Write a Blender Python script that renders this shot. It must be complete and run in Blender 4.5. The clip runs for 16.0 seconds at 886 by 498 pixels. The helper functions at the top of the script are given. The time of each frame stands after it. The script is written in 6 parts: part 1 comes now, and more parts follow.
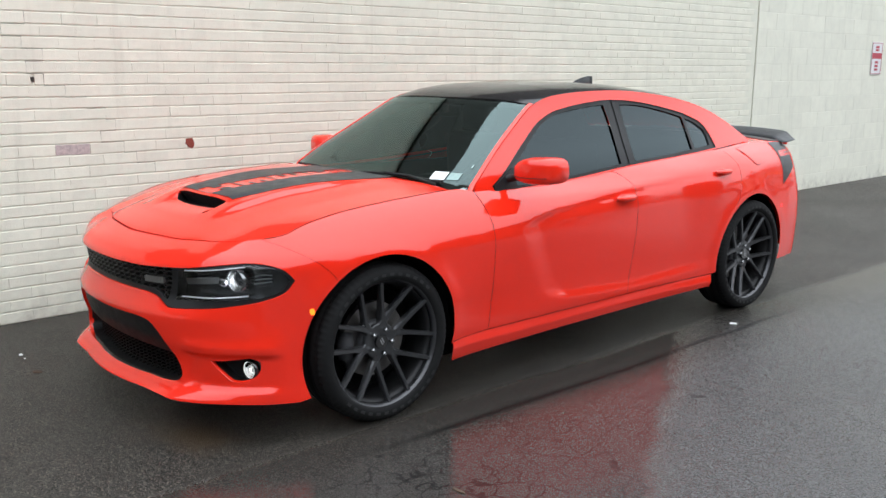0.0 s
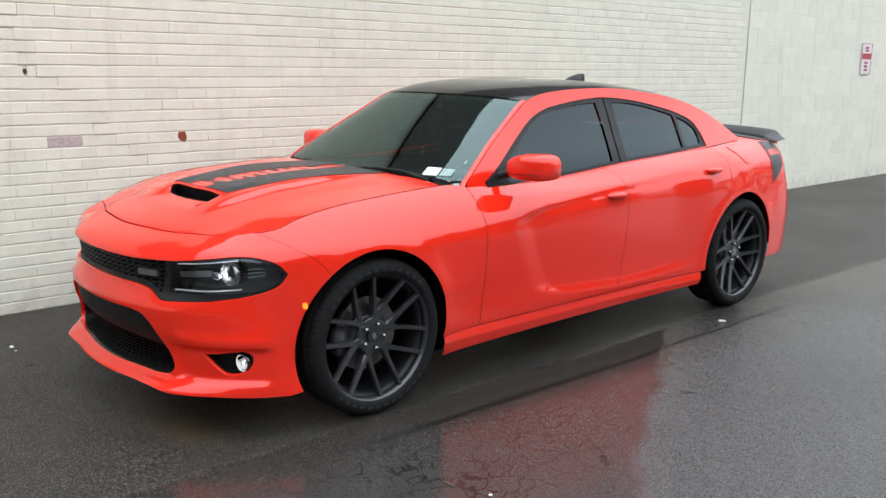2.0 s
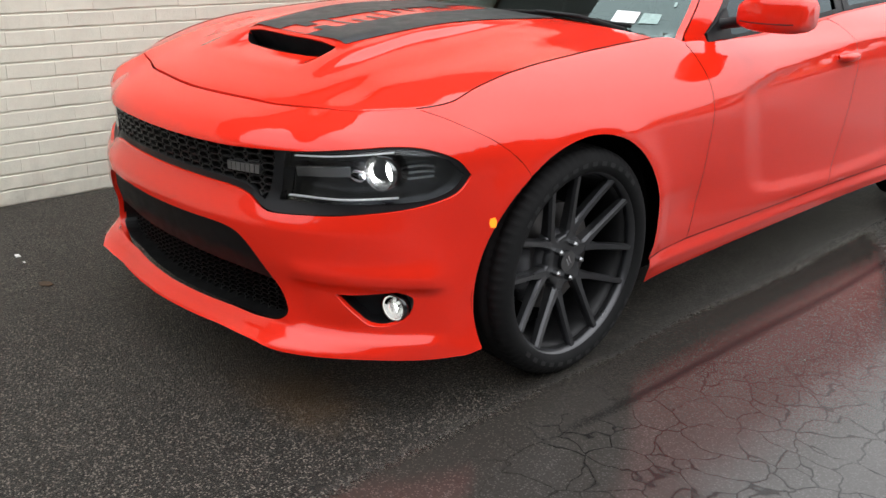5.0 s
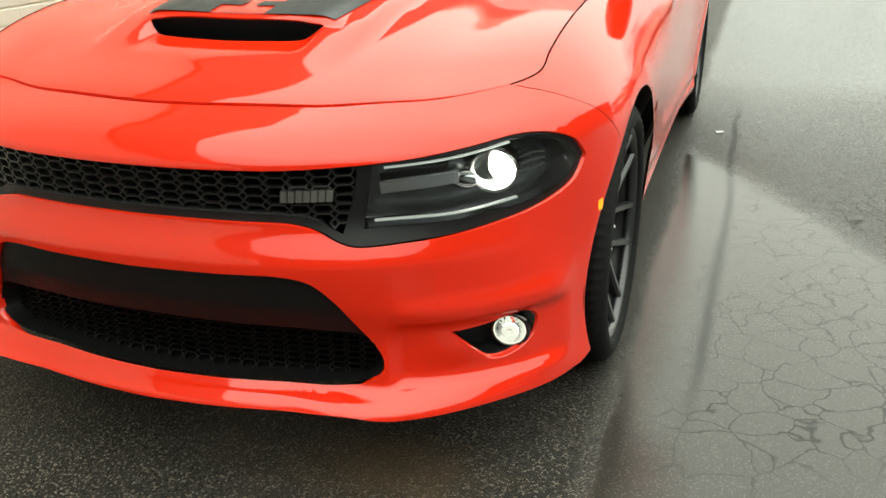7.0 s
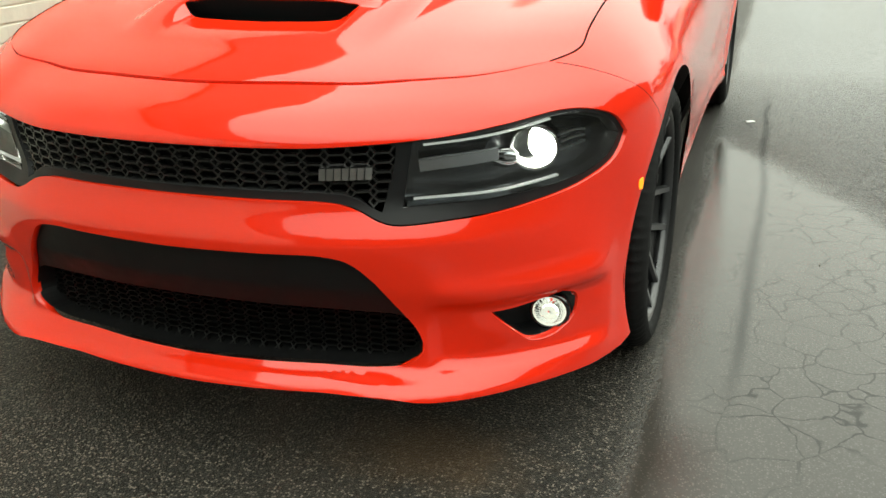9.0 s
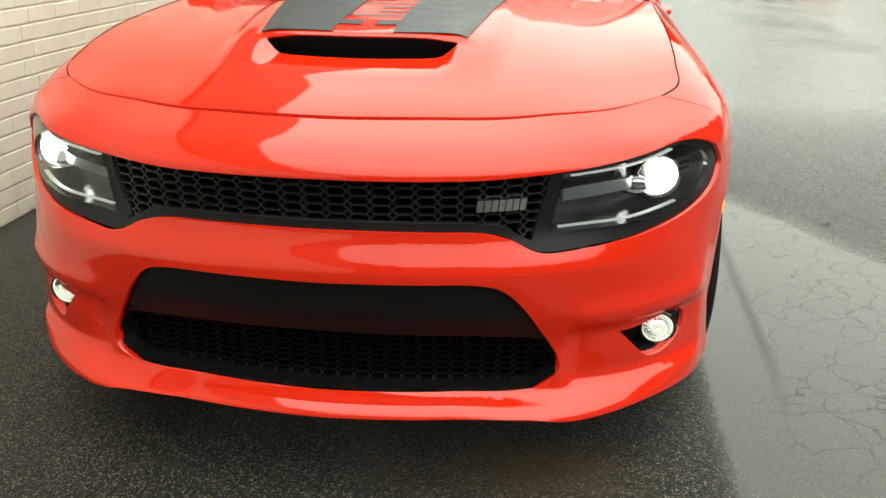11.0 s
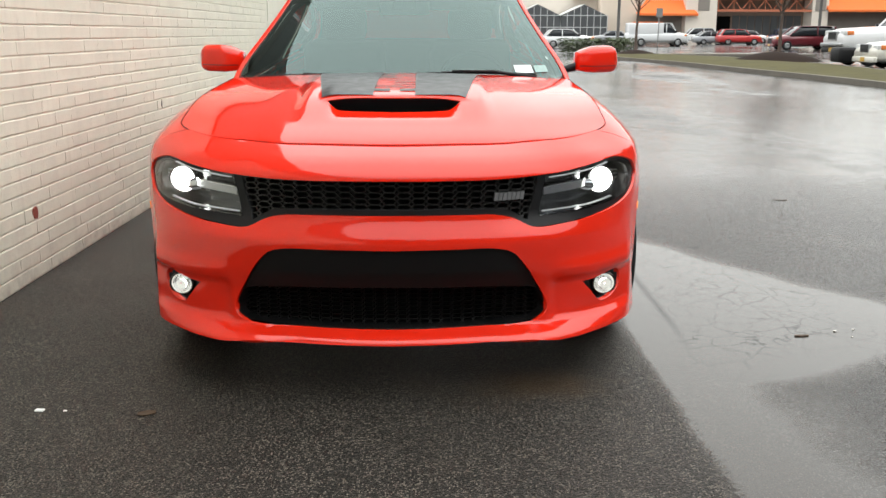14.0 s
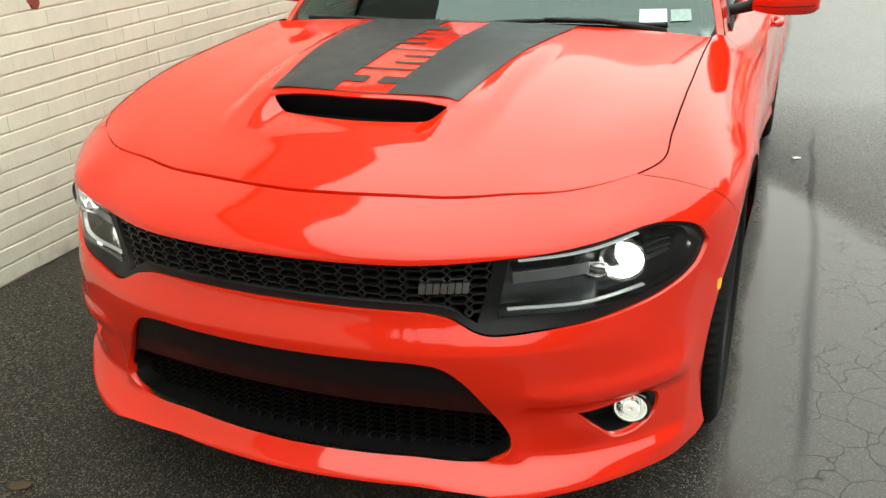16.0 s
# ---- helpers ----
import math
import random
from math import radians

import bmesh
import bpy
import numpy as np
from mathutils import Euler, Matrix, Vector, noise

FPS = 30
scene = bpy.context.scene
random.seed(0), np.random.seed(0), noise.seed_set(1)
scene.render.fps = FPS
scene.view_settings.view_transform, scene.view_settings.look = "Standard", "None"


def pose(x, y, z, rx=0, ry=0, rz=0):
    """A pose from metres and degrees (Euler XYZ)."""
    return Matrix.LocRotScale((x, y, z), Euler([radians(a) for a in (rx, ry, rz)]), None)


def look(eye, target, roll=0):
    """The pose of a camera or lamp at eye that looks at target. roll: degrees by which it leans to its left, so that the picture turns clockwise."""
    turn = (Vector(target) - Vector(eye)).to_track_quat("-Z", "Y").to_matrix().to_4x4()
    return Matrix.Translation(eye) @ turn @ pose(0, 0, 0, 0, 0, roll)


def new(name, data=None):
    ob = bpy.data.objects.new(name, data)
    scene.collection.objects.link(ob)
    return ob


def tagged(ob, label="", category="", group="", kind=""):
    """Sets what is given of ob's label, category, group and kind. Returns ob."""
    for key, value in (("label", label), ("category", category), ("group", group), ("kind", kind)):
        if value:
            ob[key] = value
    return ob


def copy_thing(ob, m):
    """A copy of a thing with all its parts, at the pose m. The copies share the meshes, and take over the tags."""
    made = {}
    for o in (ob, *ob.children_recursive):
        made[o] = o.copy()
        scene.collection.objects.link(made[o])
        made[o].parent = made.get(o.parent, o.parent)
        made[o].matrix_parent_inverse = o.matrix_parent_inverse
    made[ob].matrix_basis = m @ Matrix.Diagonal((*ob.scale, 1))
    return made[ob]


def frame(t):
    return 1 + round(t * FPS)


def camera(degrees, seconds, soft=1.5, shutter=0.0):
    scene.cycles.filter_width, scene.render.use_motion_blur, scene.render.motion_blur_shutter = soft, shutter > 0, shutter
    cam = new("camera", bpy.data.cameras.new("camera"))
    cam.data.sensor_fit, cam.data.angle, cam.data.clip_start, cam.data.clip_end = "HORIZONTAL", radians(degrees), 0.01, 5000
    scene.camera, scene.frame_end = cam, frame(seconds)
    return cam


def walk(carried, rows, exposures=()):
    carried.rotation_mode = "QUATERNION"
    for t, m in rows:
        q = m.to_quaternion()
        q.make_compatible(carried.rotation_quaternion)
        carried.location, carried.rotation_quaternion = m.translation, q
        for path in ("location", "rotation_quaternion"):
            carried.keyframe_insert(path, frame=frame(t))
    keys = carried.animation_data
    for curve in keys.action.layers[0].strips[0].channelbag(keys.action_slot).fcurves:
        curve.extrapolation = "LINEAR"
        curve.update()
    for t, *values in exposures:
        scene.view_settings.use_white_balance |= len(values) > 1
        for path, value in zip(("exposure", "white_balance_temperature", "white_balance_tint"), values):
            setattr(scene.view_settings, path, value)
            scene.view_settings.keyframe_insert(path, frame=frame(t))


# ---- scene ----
cam = camera(52.0, 16.0)
PATH = [
    (0, (4.017, -2.369, 1.583), (2.544, -1.075, 1.188), 0.3),
    (0.5, (4.028, -2.376, 1.587), (2.56, -1.076, 1.191), 0.4),
    (1, (4.026, -2.371, 1.586), (2.566, -1.065, 1.181), 0.4),
    (1.5, (4.022, -2.378, 1.586), (2.56, -1.074, 1.183), 0.4),
    (2, (4.026, -2.393, 1.584), (2.57, -1.084, 1.181), 0.9),
    (2.5, (4.024, -2.393, 1.581), (2.566, -1.095, 1.145), 0.9),
    (3, (3.815, -2.329, 1.557), (2.407, -0.995, 1.072), 1.1),
    (3.5, (3.583, -2.26, 1.571), (2.231, -0.889, 1.031), -0.1),
    (4, (3.36, -2.089, 1.528), (1.932, -0.826, 0.922), -0.0),
    (4.5, (2.954, -2.056, 1.432), (1.513, -0.845, 0.757), 1.5),
    (7, (1.216, -2.374, 1.275), (0.613, -0.62, 0.527), -0.8),
    (7.5, (1.165, -2.379, 1.259), (0.563, -0.635, 0.487), -1.0),
    (8, (1.192, -2.376, 1.244), (0.538, -0.646, 0.482), -1.6),
    (10.5, (0.926, -2.449, 1.216), (0.426, -0.644, 0.514), -1.4),
    (11, (0.508, -2.622, 1.25), (0.259, -0.759, 0.566), 0.6),
    (11.5, (0.318, -2.946, 1.312), (0.19, -1.05, 0.687), 1.2),
    (12, (0.16, -3.237, 1.318), (0.164, -1.316, 0.765), 1.0),
    (12.5, (0.117, -3.572, 1.271), (0.17, -1.621, 0.832), 1.2),
    (13, (0.121, -3.768, 1.187), (0.161, -1.811, 0.779), 0.3),
    (13.5, (0.123, -3.778, 1.186), (0.181, -1.819, 0.786), 0.6),
    (14, (0.127, -3.73, 1.208), (0.158, -1.785, 0.744), 0.2),
    (14.5, (0.176, -3.423, 1.331), (0.103, -1.521, 0.718), -0.2),
    (15, (0.371, -3.119, 1.421), (0.15, -1.253, 0.735), -0.2),
    (15.5, (0.694, -2.815, 1.459), (0.277, -0.996, 0.737), 0.6),
    (16, (1.025, -2.415, 1.509), (0.346, -0.703, 0.73), -1.6),
]
walk(cam, [(t, look(eye, target, roll)) for t, eye, target, roll in PATH], [(0, .71, 6250, 9), (3.2, .69, 6250, 9), (4.7, .60, 6500, 12), (6.8, .88, 7400, -5), (10.5, .86, 7350, -5), (12.0, .82, 7100, 1), (12.7, .67, 6900, 7), (14.5, .68, 6900, 8), (15.5, .78, 7200, 0), (16, .78, 7250, -1)])


from mathutils.geometry import delaunay_2d_cdt

# ---- world and light ----
world = bpy.data.worlds.new("overcast_sky")
scene.world = world
world.use_nodes = True
wn = world.node_tree
sky = wn.nodes.new("ShaderNodeTexSky")
sky.sky_type = "NISHITA"
sky.sun_disc = False
sky.sun_elevation, sky.sun_rotation = radians(62), radians(51)
sky.air_density, sky.dust_density, sky.ozone_density = 1.0, 1.0, 1.0
grey = wn.nodes.new("ShaderNodeHueSaturation")
grey.inputs["Saturation"].default_value = 0.12
back = wn.nodes["Background"]
# a closed, even cloud deck over the clear sky's glow
deck = wn.nodes.new("ShaderNodeMix")
deck.data_type = "RGBA"
deck.inputs[0].default_value = 0.85
# overcast skies are brightest overhead and dim towards the horizon
geo = wn.nodes.new("ShaderNodeTexCoord")
axis = wn.nodes.new("ShaderNodeSeparateXYZ")
rise = wn.nodes.new("ShaderNodeMapRange")
rise.inputs[1].default_value, rise.inputs[2].default_value = 0.0, 1.0
rise.inputs[3].default_value, rise.inputs[4].default_value = 0.0, 1.0
cloud = wn.nodes.new("ShaderNodeMix")
cloud.data_type = "RGBA"
cloud.inputs[6].default_value = (5.1, 5.4, 5.7, 1)
cloud.inputs[7].default_value = (14.8, 15.6, 16.5, 1)
wn.links.new(geo.outputs["Generated"], axis.inputs[0])
wn.links.new(axis.outputs[2], rise.inputs[0])
wn.links.new(rise.outputs[0], cloud.inputs[0])
wn.links.new(cloud.outputs[2], deck.inputs[7])
back.inputs["Strength"].default_value = 0.124
wn.links.new(sky.outputs["Color"], grey.inputs["Color"])
wn.links.new(grey.outputs["Color"], deck.inputs[6])
wn.links.new(deck.outputs[2], back.inputs["Color"])
sun = new("sun", bpy.data.lights.new("sun", "SUN"))
sun.data.energy, sun.data.angle, sun.data.color = 0.8, radians(120), (1.0, 0.97, 0.93)
sun.matrix_basis = look((5, 4, 12), (0, 0, 0))


# ---- materials ----
def material(name, colour=(.5, .5, .5), rough=.5, metal=0.0, coat=0.0, coat_rough=.03, spec=.5, emit=None, power=0.0):
    m = bpy.data.materials.new(name)
    m.use_nodes = True
    b = m.node_tree.nodes["Principled BSDF"]
    b.inputs["Base Color"].default_value = (*colour, 1)
    b.inputs["Roughness"].default_value = rough
    b.inputs["Metallic"].default_value = metal
    b.inputs["Coat Weight"].default_value = coat
    b.inputs["Coat Roughness"].default_value = coat_rough
    b.inputs["Specular IOR Level"].default_value = spec
    if emit:
        b.inputs["Emission Color"].default_value = (*emit, 1)
        b.inputs["Emission Strength"].default_value = power
    return m


class Net:
    """Short hand for a material's nodes."""
    def __init__(self, m):
        self.t, self.b = m.node_tree, m.node_tree.nodes["Principled BSDF"]
        self.out = m.node_tree.nodes["Material Output"]

    def add(self, kind, inputs=None, **props):
        n = self.t.nodes.new("ShaderNode" + kind)
        for k, v in props.items():
            if k == "operation":
                n.operation = v
            elif k == "blend_type":
                n.blend_type = v
            elif k == "data_type":
                n.data_type = v
            elif k == "feature":
                n.feature = v
            elif k == "interpolation_type":
                n.interpolation_type = v
        for k, v in (inputs or {}).items():
            if isinstance(v, bpy.types.NodeSocket):
                self.t.links.new(v, n.inputs[k])
            else:
                n.inputs[k].default_value = v
        return n

    def math(self, op, a, b=0.0, c=0.0):
        return self.add("Math", {0: a, 1: b, 2: c}, operation=op).outputs[0]

    def range(self, v, a, b, c=0.0, d=1.0):
        return self.add("MapRange", {0: v, 1: a, 2: b, 3: c, 4: d}).outputs[0]

    def noise(self, scale, detail=4, rough=.55, at=None, dist=0.0):
        n = self.add("TexNoise", {"Scale": scale, "Detail": detail, "Roughness": rough, "Distortion": dist})
        if at:
            self.t.links.new(at, n.inputs["Vector"])
        return n.outputs["Fac"]

    def mix(self, f, a, b):
        n = self.t.nodes.new("ShaderNodeMix")
        n.data_type = "RGBA"
        for k, v in (("Factor", f), ("A", a), ("B", b)):
            s = next(i for i in n.inputs if i.name == k and i.type == ("VALUE" if k == "Factor" else "RGBA"))
            if isinstance(v, bpy.types.NodeSocket):
                self.t.links.new(v, s)
            else:
                s.default_value = v if k == "Factor" else (*v, 1)
        return next(o for o in n.outputs if o.type == "RGBA")

    def place(self):
        return self.add("NewGeometry").outputs["Position"]

    def to(self, name, s):
        self.t.links.new(s, self.b.inputs[name])

    def bump(self, h, strength=.3, distance=.01):
        self.to("Normal", self.add("Bump", {"Height": h, "Strength": strength, "Distance": distance}).outputs[0])


def varied(name, colour, rough=.6, amount=.15, scale=8.0, bump=.1, fine=120.0, metal=0.0, coat=0.0):
    """A surface with coarse stains and fine grain."""
    m = material(name, colour, rough, metal, coat)
    n = Net(m)
    p = n.add("TexCoord").outputs["Object"]
    big, small = n.noise(scale, 5, .6, p), n.noise(fine, 3, .5, p)
    f = n.math("ADD", n.math("MULTIPLY", big, .7), n.math("MULTIPLY", small, .3))
    lo, hi = tuple(c * (1 - amount) for c in colour), tuple(min(1, c * (1 + amount)) for c in colour)
    n.to("Base Color", n.mix(n.range(f, .3, .7), lo, hi))
    n.to("Roughness", n.range(big, .3, .7, max(0, rough - .08), min(1, rough + .08)))
    if bump:
        n.bump(small, bump, .004)
    return m


def glass(name, tint, rough=.0, gloss=(1.0, 1.0, 1.0), ior=1.52):
    """Thin glass: tinted see-through, with a mirror's share by Fresnel."""
    m = bpy.data.materials.new(name)
    m.use_nodes = True
    t = m.node_tree
    t.nodes.remove(t.nodes["Principled BSDF"])
    a, g = t.nodes.new("ShaderNodeBsdfTransparent"), t.nodes.new("ShaderNodeBsdfGlossy")
    mx, fr = t.nodes.new("ShaderNodeMixShader"), t.nodes.new("ShaderNodeFresnel")
    a.inputs["Color"].default_value = (*tint, 1)
    g.inputs["Roughness"].default_value = rough
    g.inputs["Color"].default_value = (*gloss, 1)
    fr.inputs["IOR"].default_value = ior
    t.links.new(fr.outputs[0], mx.inputs[0])
    t.links.new(a.outputs[0], mx.inputs[1])
    t.links.new(g.outputs[0], mx.inputs[2])
    t.links.new(mx.outputs[0], t.nodes["Material Output"].inputs["Surface"])
    return m


# car
PAINT = material("orange_paint", (.86, .062, .010), .45, 0, 1.0, .05, .0)
PAINT.node_tree.nodes["Principled BSDF"].inputs["Coat IOR"].default_value = 1.59
n = Net(PAINT)
p = n.add("TexCoord").outputs["Object"]
n.to("Base Color", n.mix(n.range(n.noise(900, 2, .5, p), .3, .7), (.76, .0200, .0072), (.84, .0255, .0094)))
MATTE = varied("satin_black_vinyl", (.019, .021, .0245), .42, .12, 20, .03, 700)
TRIM = varied("black_plastic", (.010, .0107, .012), .48, .2, 15, .08, 500)
GLOSSBLACK = material("gloss_black", (.008, .008, .009), .12, 0, 1.0, .02)
# near-black: the darkness of gaps and hollows is put into the colour
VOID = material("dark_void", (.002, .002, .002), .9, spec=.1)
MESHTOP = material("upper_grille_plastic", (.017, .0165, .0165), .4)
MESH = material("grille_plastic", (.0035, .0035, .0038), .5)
CHROME = material("chrome", (.75, .76, .78), .12, 1.0)
NUT = material("dull_chrome", (.30, .305, .31), .25, 1.0)
SILVER = material("satin_silver", (.62, .63, .65), .28, 1.0)
GLASS = glass("windshield_glass", (.30, .36, .345), .0, (.76, .98, .96), 1.78)
TINT = glass("tinted_glass", (.05, .06, .063), .02, (.76, .92, .97), 1.48)
LENS = glass("lamp_lens", (.93, .95, .97))
RIM = varied("dark_grey_alloy", (.060, .061, .065), .34, .12, 14, .02, 500, .7, .35)
TYRE = varied("tyre_rubber", (.0048, .0048, .0052), .82, .3, 14, .2, 260)
DISC = varied("brake_iron", (.20, .19, .185), .35, .2, 30, .1, 400, .9)
CALIPER = material("dark_caliper", (.05, .05, .055), .5)
FOGBOWL = material("lit_fog_bowl", (.8, .8, .78), .25, .6, emit=(1.0, 1.0, .93), power=.5)
BULB = material("lamp_glow", (1, 1, 1), .3, emit=(1.0, .99, .95), power=22)
STRIP = material("light_strip_glow", (.55, .56, .58), .3, emit=(.95, .97, 1.0), power=.22)
AMBER = material("amber_marker", (.9, .35, .03), .25, emit=(1, .20, .006), power=.75)
REDLAMP = material("red_marker", (.6, .02, .02), .25, emit=(1, .03, .03), power=1.2)
CABIN = varied("dark_interior", (.030, .030, .031), .75, .2, 12, .1, 300)
HEADLINER = varied("headliner_cloth", (.10, .10, .098), .9, .1, 12, .1, 300)
PAPER = varied("white_sticker", (.82, .84, .84), .6, .04, 30, .0)
PALE = varied("pale_green_sticker_and_glint", (.30, .42, .40), .6, .2, 60, .0)
FOGGLOW = material("fog_lamp_glow", (.9, .9, .85), .2, emit=(1.0, .98, .88), power=26)
BOWL = material("chrome_bowl", (.10, .105, .11), .22, 1.0)
# the rim's alloy again, with the shade inside the barrel put into the colour
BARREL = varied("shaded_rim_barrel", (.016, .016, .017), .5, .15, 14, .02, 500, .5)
BARBLACK = varied("black_bumper_plastic", (.0065, .0067, .0073), .5, .15, 20, .05, 600)
ROOFBLACK = varied("black_roof_wrap", (.010, .010, .011), .11, .1, 20, .0, 600)
SIDEWALL = material("sidewall_rubber", (.0075, .0075, .008), .7)
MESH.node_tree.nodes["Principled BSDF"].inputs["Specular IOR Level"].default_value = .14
for m in (TYRE, BARBLACK, TRIM):
    m.node_tree.nodes["Principled BSDF"].inputs["Specular IOR Level"].default_value = .28
ROOFBLACK.node_tree.nodes["Principled BSDF"].inputs["Specular IOR Level"].default_value = .22


# ---- mesh tools ----
def link(name, verts, faces, mat, parent=None, label="", smooth=True, normals=None):
    me = bpy.data.meshes.new(name)
    me.from_pydata([tuple(map(float, v)) for v in verts], [], [tuple(map(int, f)) for f in faces])
    if smooth:
        me.polygons.foreach_set("use_smooth", [True] * len(me.polygons))
    me.update()
    if normals is not None:
        me.normals_split_custom_set_from_vertices([tuple(map(float, n)) for n in normals])
    if mat:
        me.materials.append(mat)
    ob = new(name, me)
    ob.parent = parent
    if label:
        tagged(ob, label)
    return ob


def part(name, bm, mat, parent=None, label="", smooth=False):
    me = bpy.data.meshes.new(name)
    bm.normal_update()
    bm.to_mesh(me)
    bm.free()
    if smooth:
        me.polygons.foreach_set("use_smooth", [True] * len(me.polygons))
    me.materials.append(mat)
    ob = new(name, me)
    ob.parent = parent
    if label:
        tagged(ob, label)
    return ob


def thing(name, label, category, at=(0, 0, 0), turn=0, group="", kind=""):
    ob = new(name)
    ob.empty_display_size = 0.1
    ob.matrix_basis = pose(*at, 0, 0, turn)
    return tagged(ob, label, category, group, kind)


def box(bm, x0, x1, y0, y1, z0, z1, bevel=0.0):
    m = Matrix.LocRotScale(((x0 + x1) / 2, (y0 + y1) / 2, (z0 + z1) / 2), None, (abs(x1 - x0), abs(y1 - y0), abs(z1 - z0)))
    g = bmesh.ops.create_cube(bm, size=1, matrix=m)
    if bevel:
        es = list({e for v in g["verts"] for e in v.link_edges})
        bmesh.ops.bevel(bm, geom=es, offset=bevel, segments=2, affect="EDGES", profile=0.6)
    return bm


def boxes(*rows, bevel=0.0):
    bm = bmesh.new()
    for r in rows:
        box(bm, *r, bevel=bevel)
    return bm


def tube(bm, pts, radii, n=10, caps=True):
    """A round rod along pts."""
    pts = [Vector(p) for p in pts]
    rings = []
    up = Vector((0, 0, 1))
    for i, p in enumerate(pts):
        d = (pts[min(i + 1, len(pts) - 1)] - pts[max(i - 1, 0)]).normalized()
        a = d.cross(up if abs(d.z) < 0.95 else Vector((1, 0, 0))).normalized()
        b = d.cross(a)
        r = radii[i] if hasattr(radii, "__len__") else radii
        rings.append([bm.verts.new(p + (a * math.cos(2 * math.pi * k / n) + b * math.sin(2 * math.pi * k / n)) * r) for k in range(n)])
    for q, w in zip(rings, rings[1:]):
        for k in range(n):
            bm.faces.new((q[k], q[(k + 1) % n], w[(k + 1) % n], w[k]))
    if caps:
        bm.faces.new(rings[0])
        bm.faces.new(rings[-1][::-1])
    return bm


def rod(pts, radii, n=10):
    return tube(bmesh.new(), pts, radii, n)


def lathe(profile, n=48, axis="x"):
    """A ring turned about the axis from (radius, along) pairs; closed profile."""
    bm = bmesh.new()
    rings = []
    for k in range(n):
        c, s = math.cos(2 * math.pi * k / n), math.sin(2 * math.pi * k / n)
        rings.append([bm.verts.new((a, r * c, r * s) if axis == "x" else (r * c, a, r * s) if axis == "y" else (r * c, r * s, a)) for r, a in profile])
    m = len(profile)
    for k in range(n):
        q, w = rings[k], rings[(k + 1) % n]
        for j in range(m):
            bm.faces.new((q[j], q[(j + 1) % m], w[(j + 1) % m], w[j]))
    bmesh.ops.recalc_face_normals(bm, faces=bm.faces)
    return bm


def disc(bm, r, a, n=24, depth=0.01, centre=(0, 0)):
    """A coin about the x axis."""
    f = [bm.verts.new((a, centre[0] + r * math.cos(2 * math.pi * k / n), centre[1] + r * math.sin(2 * math.pi * k / n))) for k in range(n)]
    g = [bm.verts.new((a - depth, v.co.y, v.co.z)) for v in f]
    bm.faces.new(f)
    bm.faces.new(g[::-1])
    for k in range(n):
        bm.faces.new((f[k], g[k], g[(k + 1) % n], f[(k + 1) % n]))
    return bm


# ---- curves ----
def crom(pts, step=0.02):
    """A smooth curve through points of any dimension (centripetal)."""
    p = np.array(pts, float)
    if len(p) == 2:
        k = max(1, int(np.linalg.norm(p[1] - p[0]) / step))
        return p[0] + (p[1] - p[0]) * np.linspace(0, 1, k + 1)[:, None]
    q = np.vstack([2 * p[0] - p[1], p, 2 * p[-1] - p[-2]])
    out = []
    for i in range(1, len(q) - 2):
        a, b, c, d = q[i - 1:i + 3]
        t0, t1 = 0.0, np.linalg.norm(b - a) ** 0.5
        t2 = t1 + np.linalg.norm(c - b) ** 0.5
        t3 = t2 + np.linalg.norm(d - c) ** 0.5
        k = max(2, int(np.ceil(np.linalg.norm(c - b) / step)))
        t = np.linspace(t1, t2, k + 1)[:-1, None]
        a1 = (t1 - t) / (t1 - t0) * a + (t - t0) / (t1 - t0) * b
        a2 = (t2 - t) / (t2 - t1) * b + (t - t1) / (t2 - t1) * c
        a3 = (t3 - t) / (t3 - t2) * c + (t - t2) / (t3 - t2) * d
        b1 = (t2 - t) / (t2 - t0) * a1 + (t - t0) / (t2 - t0) * a2
        b2 = (t3 - t) / (t3 - t1) * a2 + (t - t1) / (t3 - t1) * a3
        out.append((t2 - t) / (t2 - t1) * b1 + (t - t1) / (t2 - t1) * b2)
    return np.vstack(out + [p[-1:]])


def outline(*pieces, step=0.02):
    """A closed line of smooth pieces that meet at corners."""
    pts = []
    for i, pc in enumerate(pieces):
        nxt = pieces[(i + 1) % len(pieces)]
        c = crom(pc, step)
        if np.linalg.norm(c[-1] - np.array(nxt[0], float)) < 1e-6:
            c = c[:-1]
        pts.append(c)
    return np.vstack(pts)


def both(*pieces, step=0.02):
    """An outline symmetric about the first coordinate's zero: pieces give its positive half from the middle to the middle."""
    half = []
    for i, pc in enumerate(pieces):
        c = crom(pc, step)
        half.append(c if i == len(pieces) - 1 else c[:-1])
    h = np.vstack(half)
    m = h[::-1].copy()
    m[:, 0] *= -1
    return np.vstack([h, m[1:-1]])


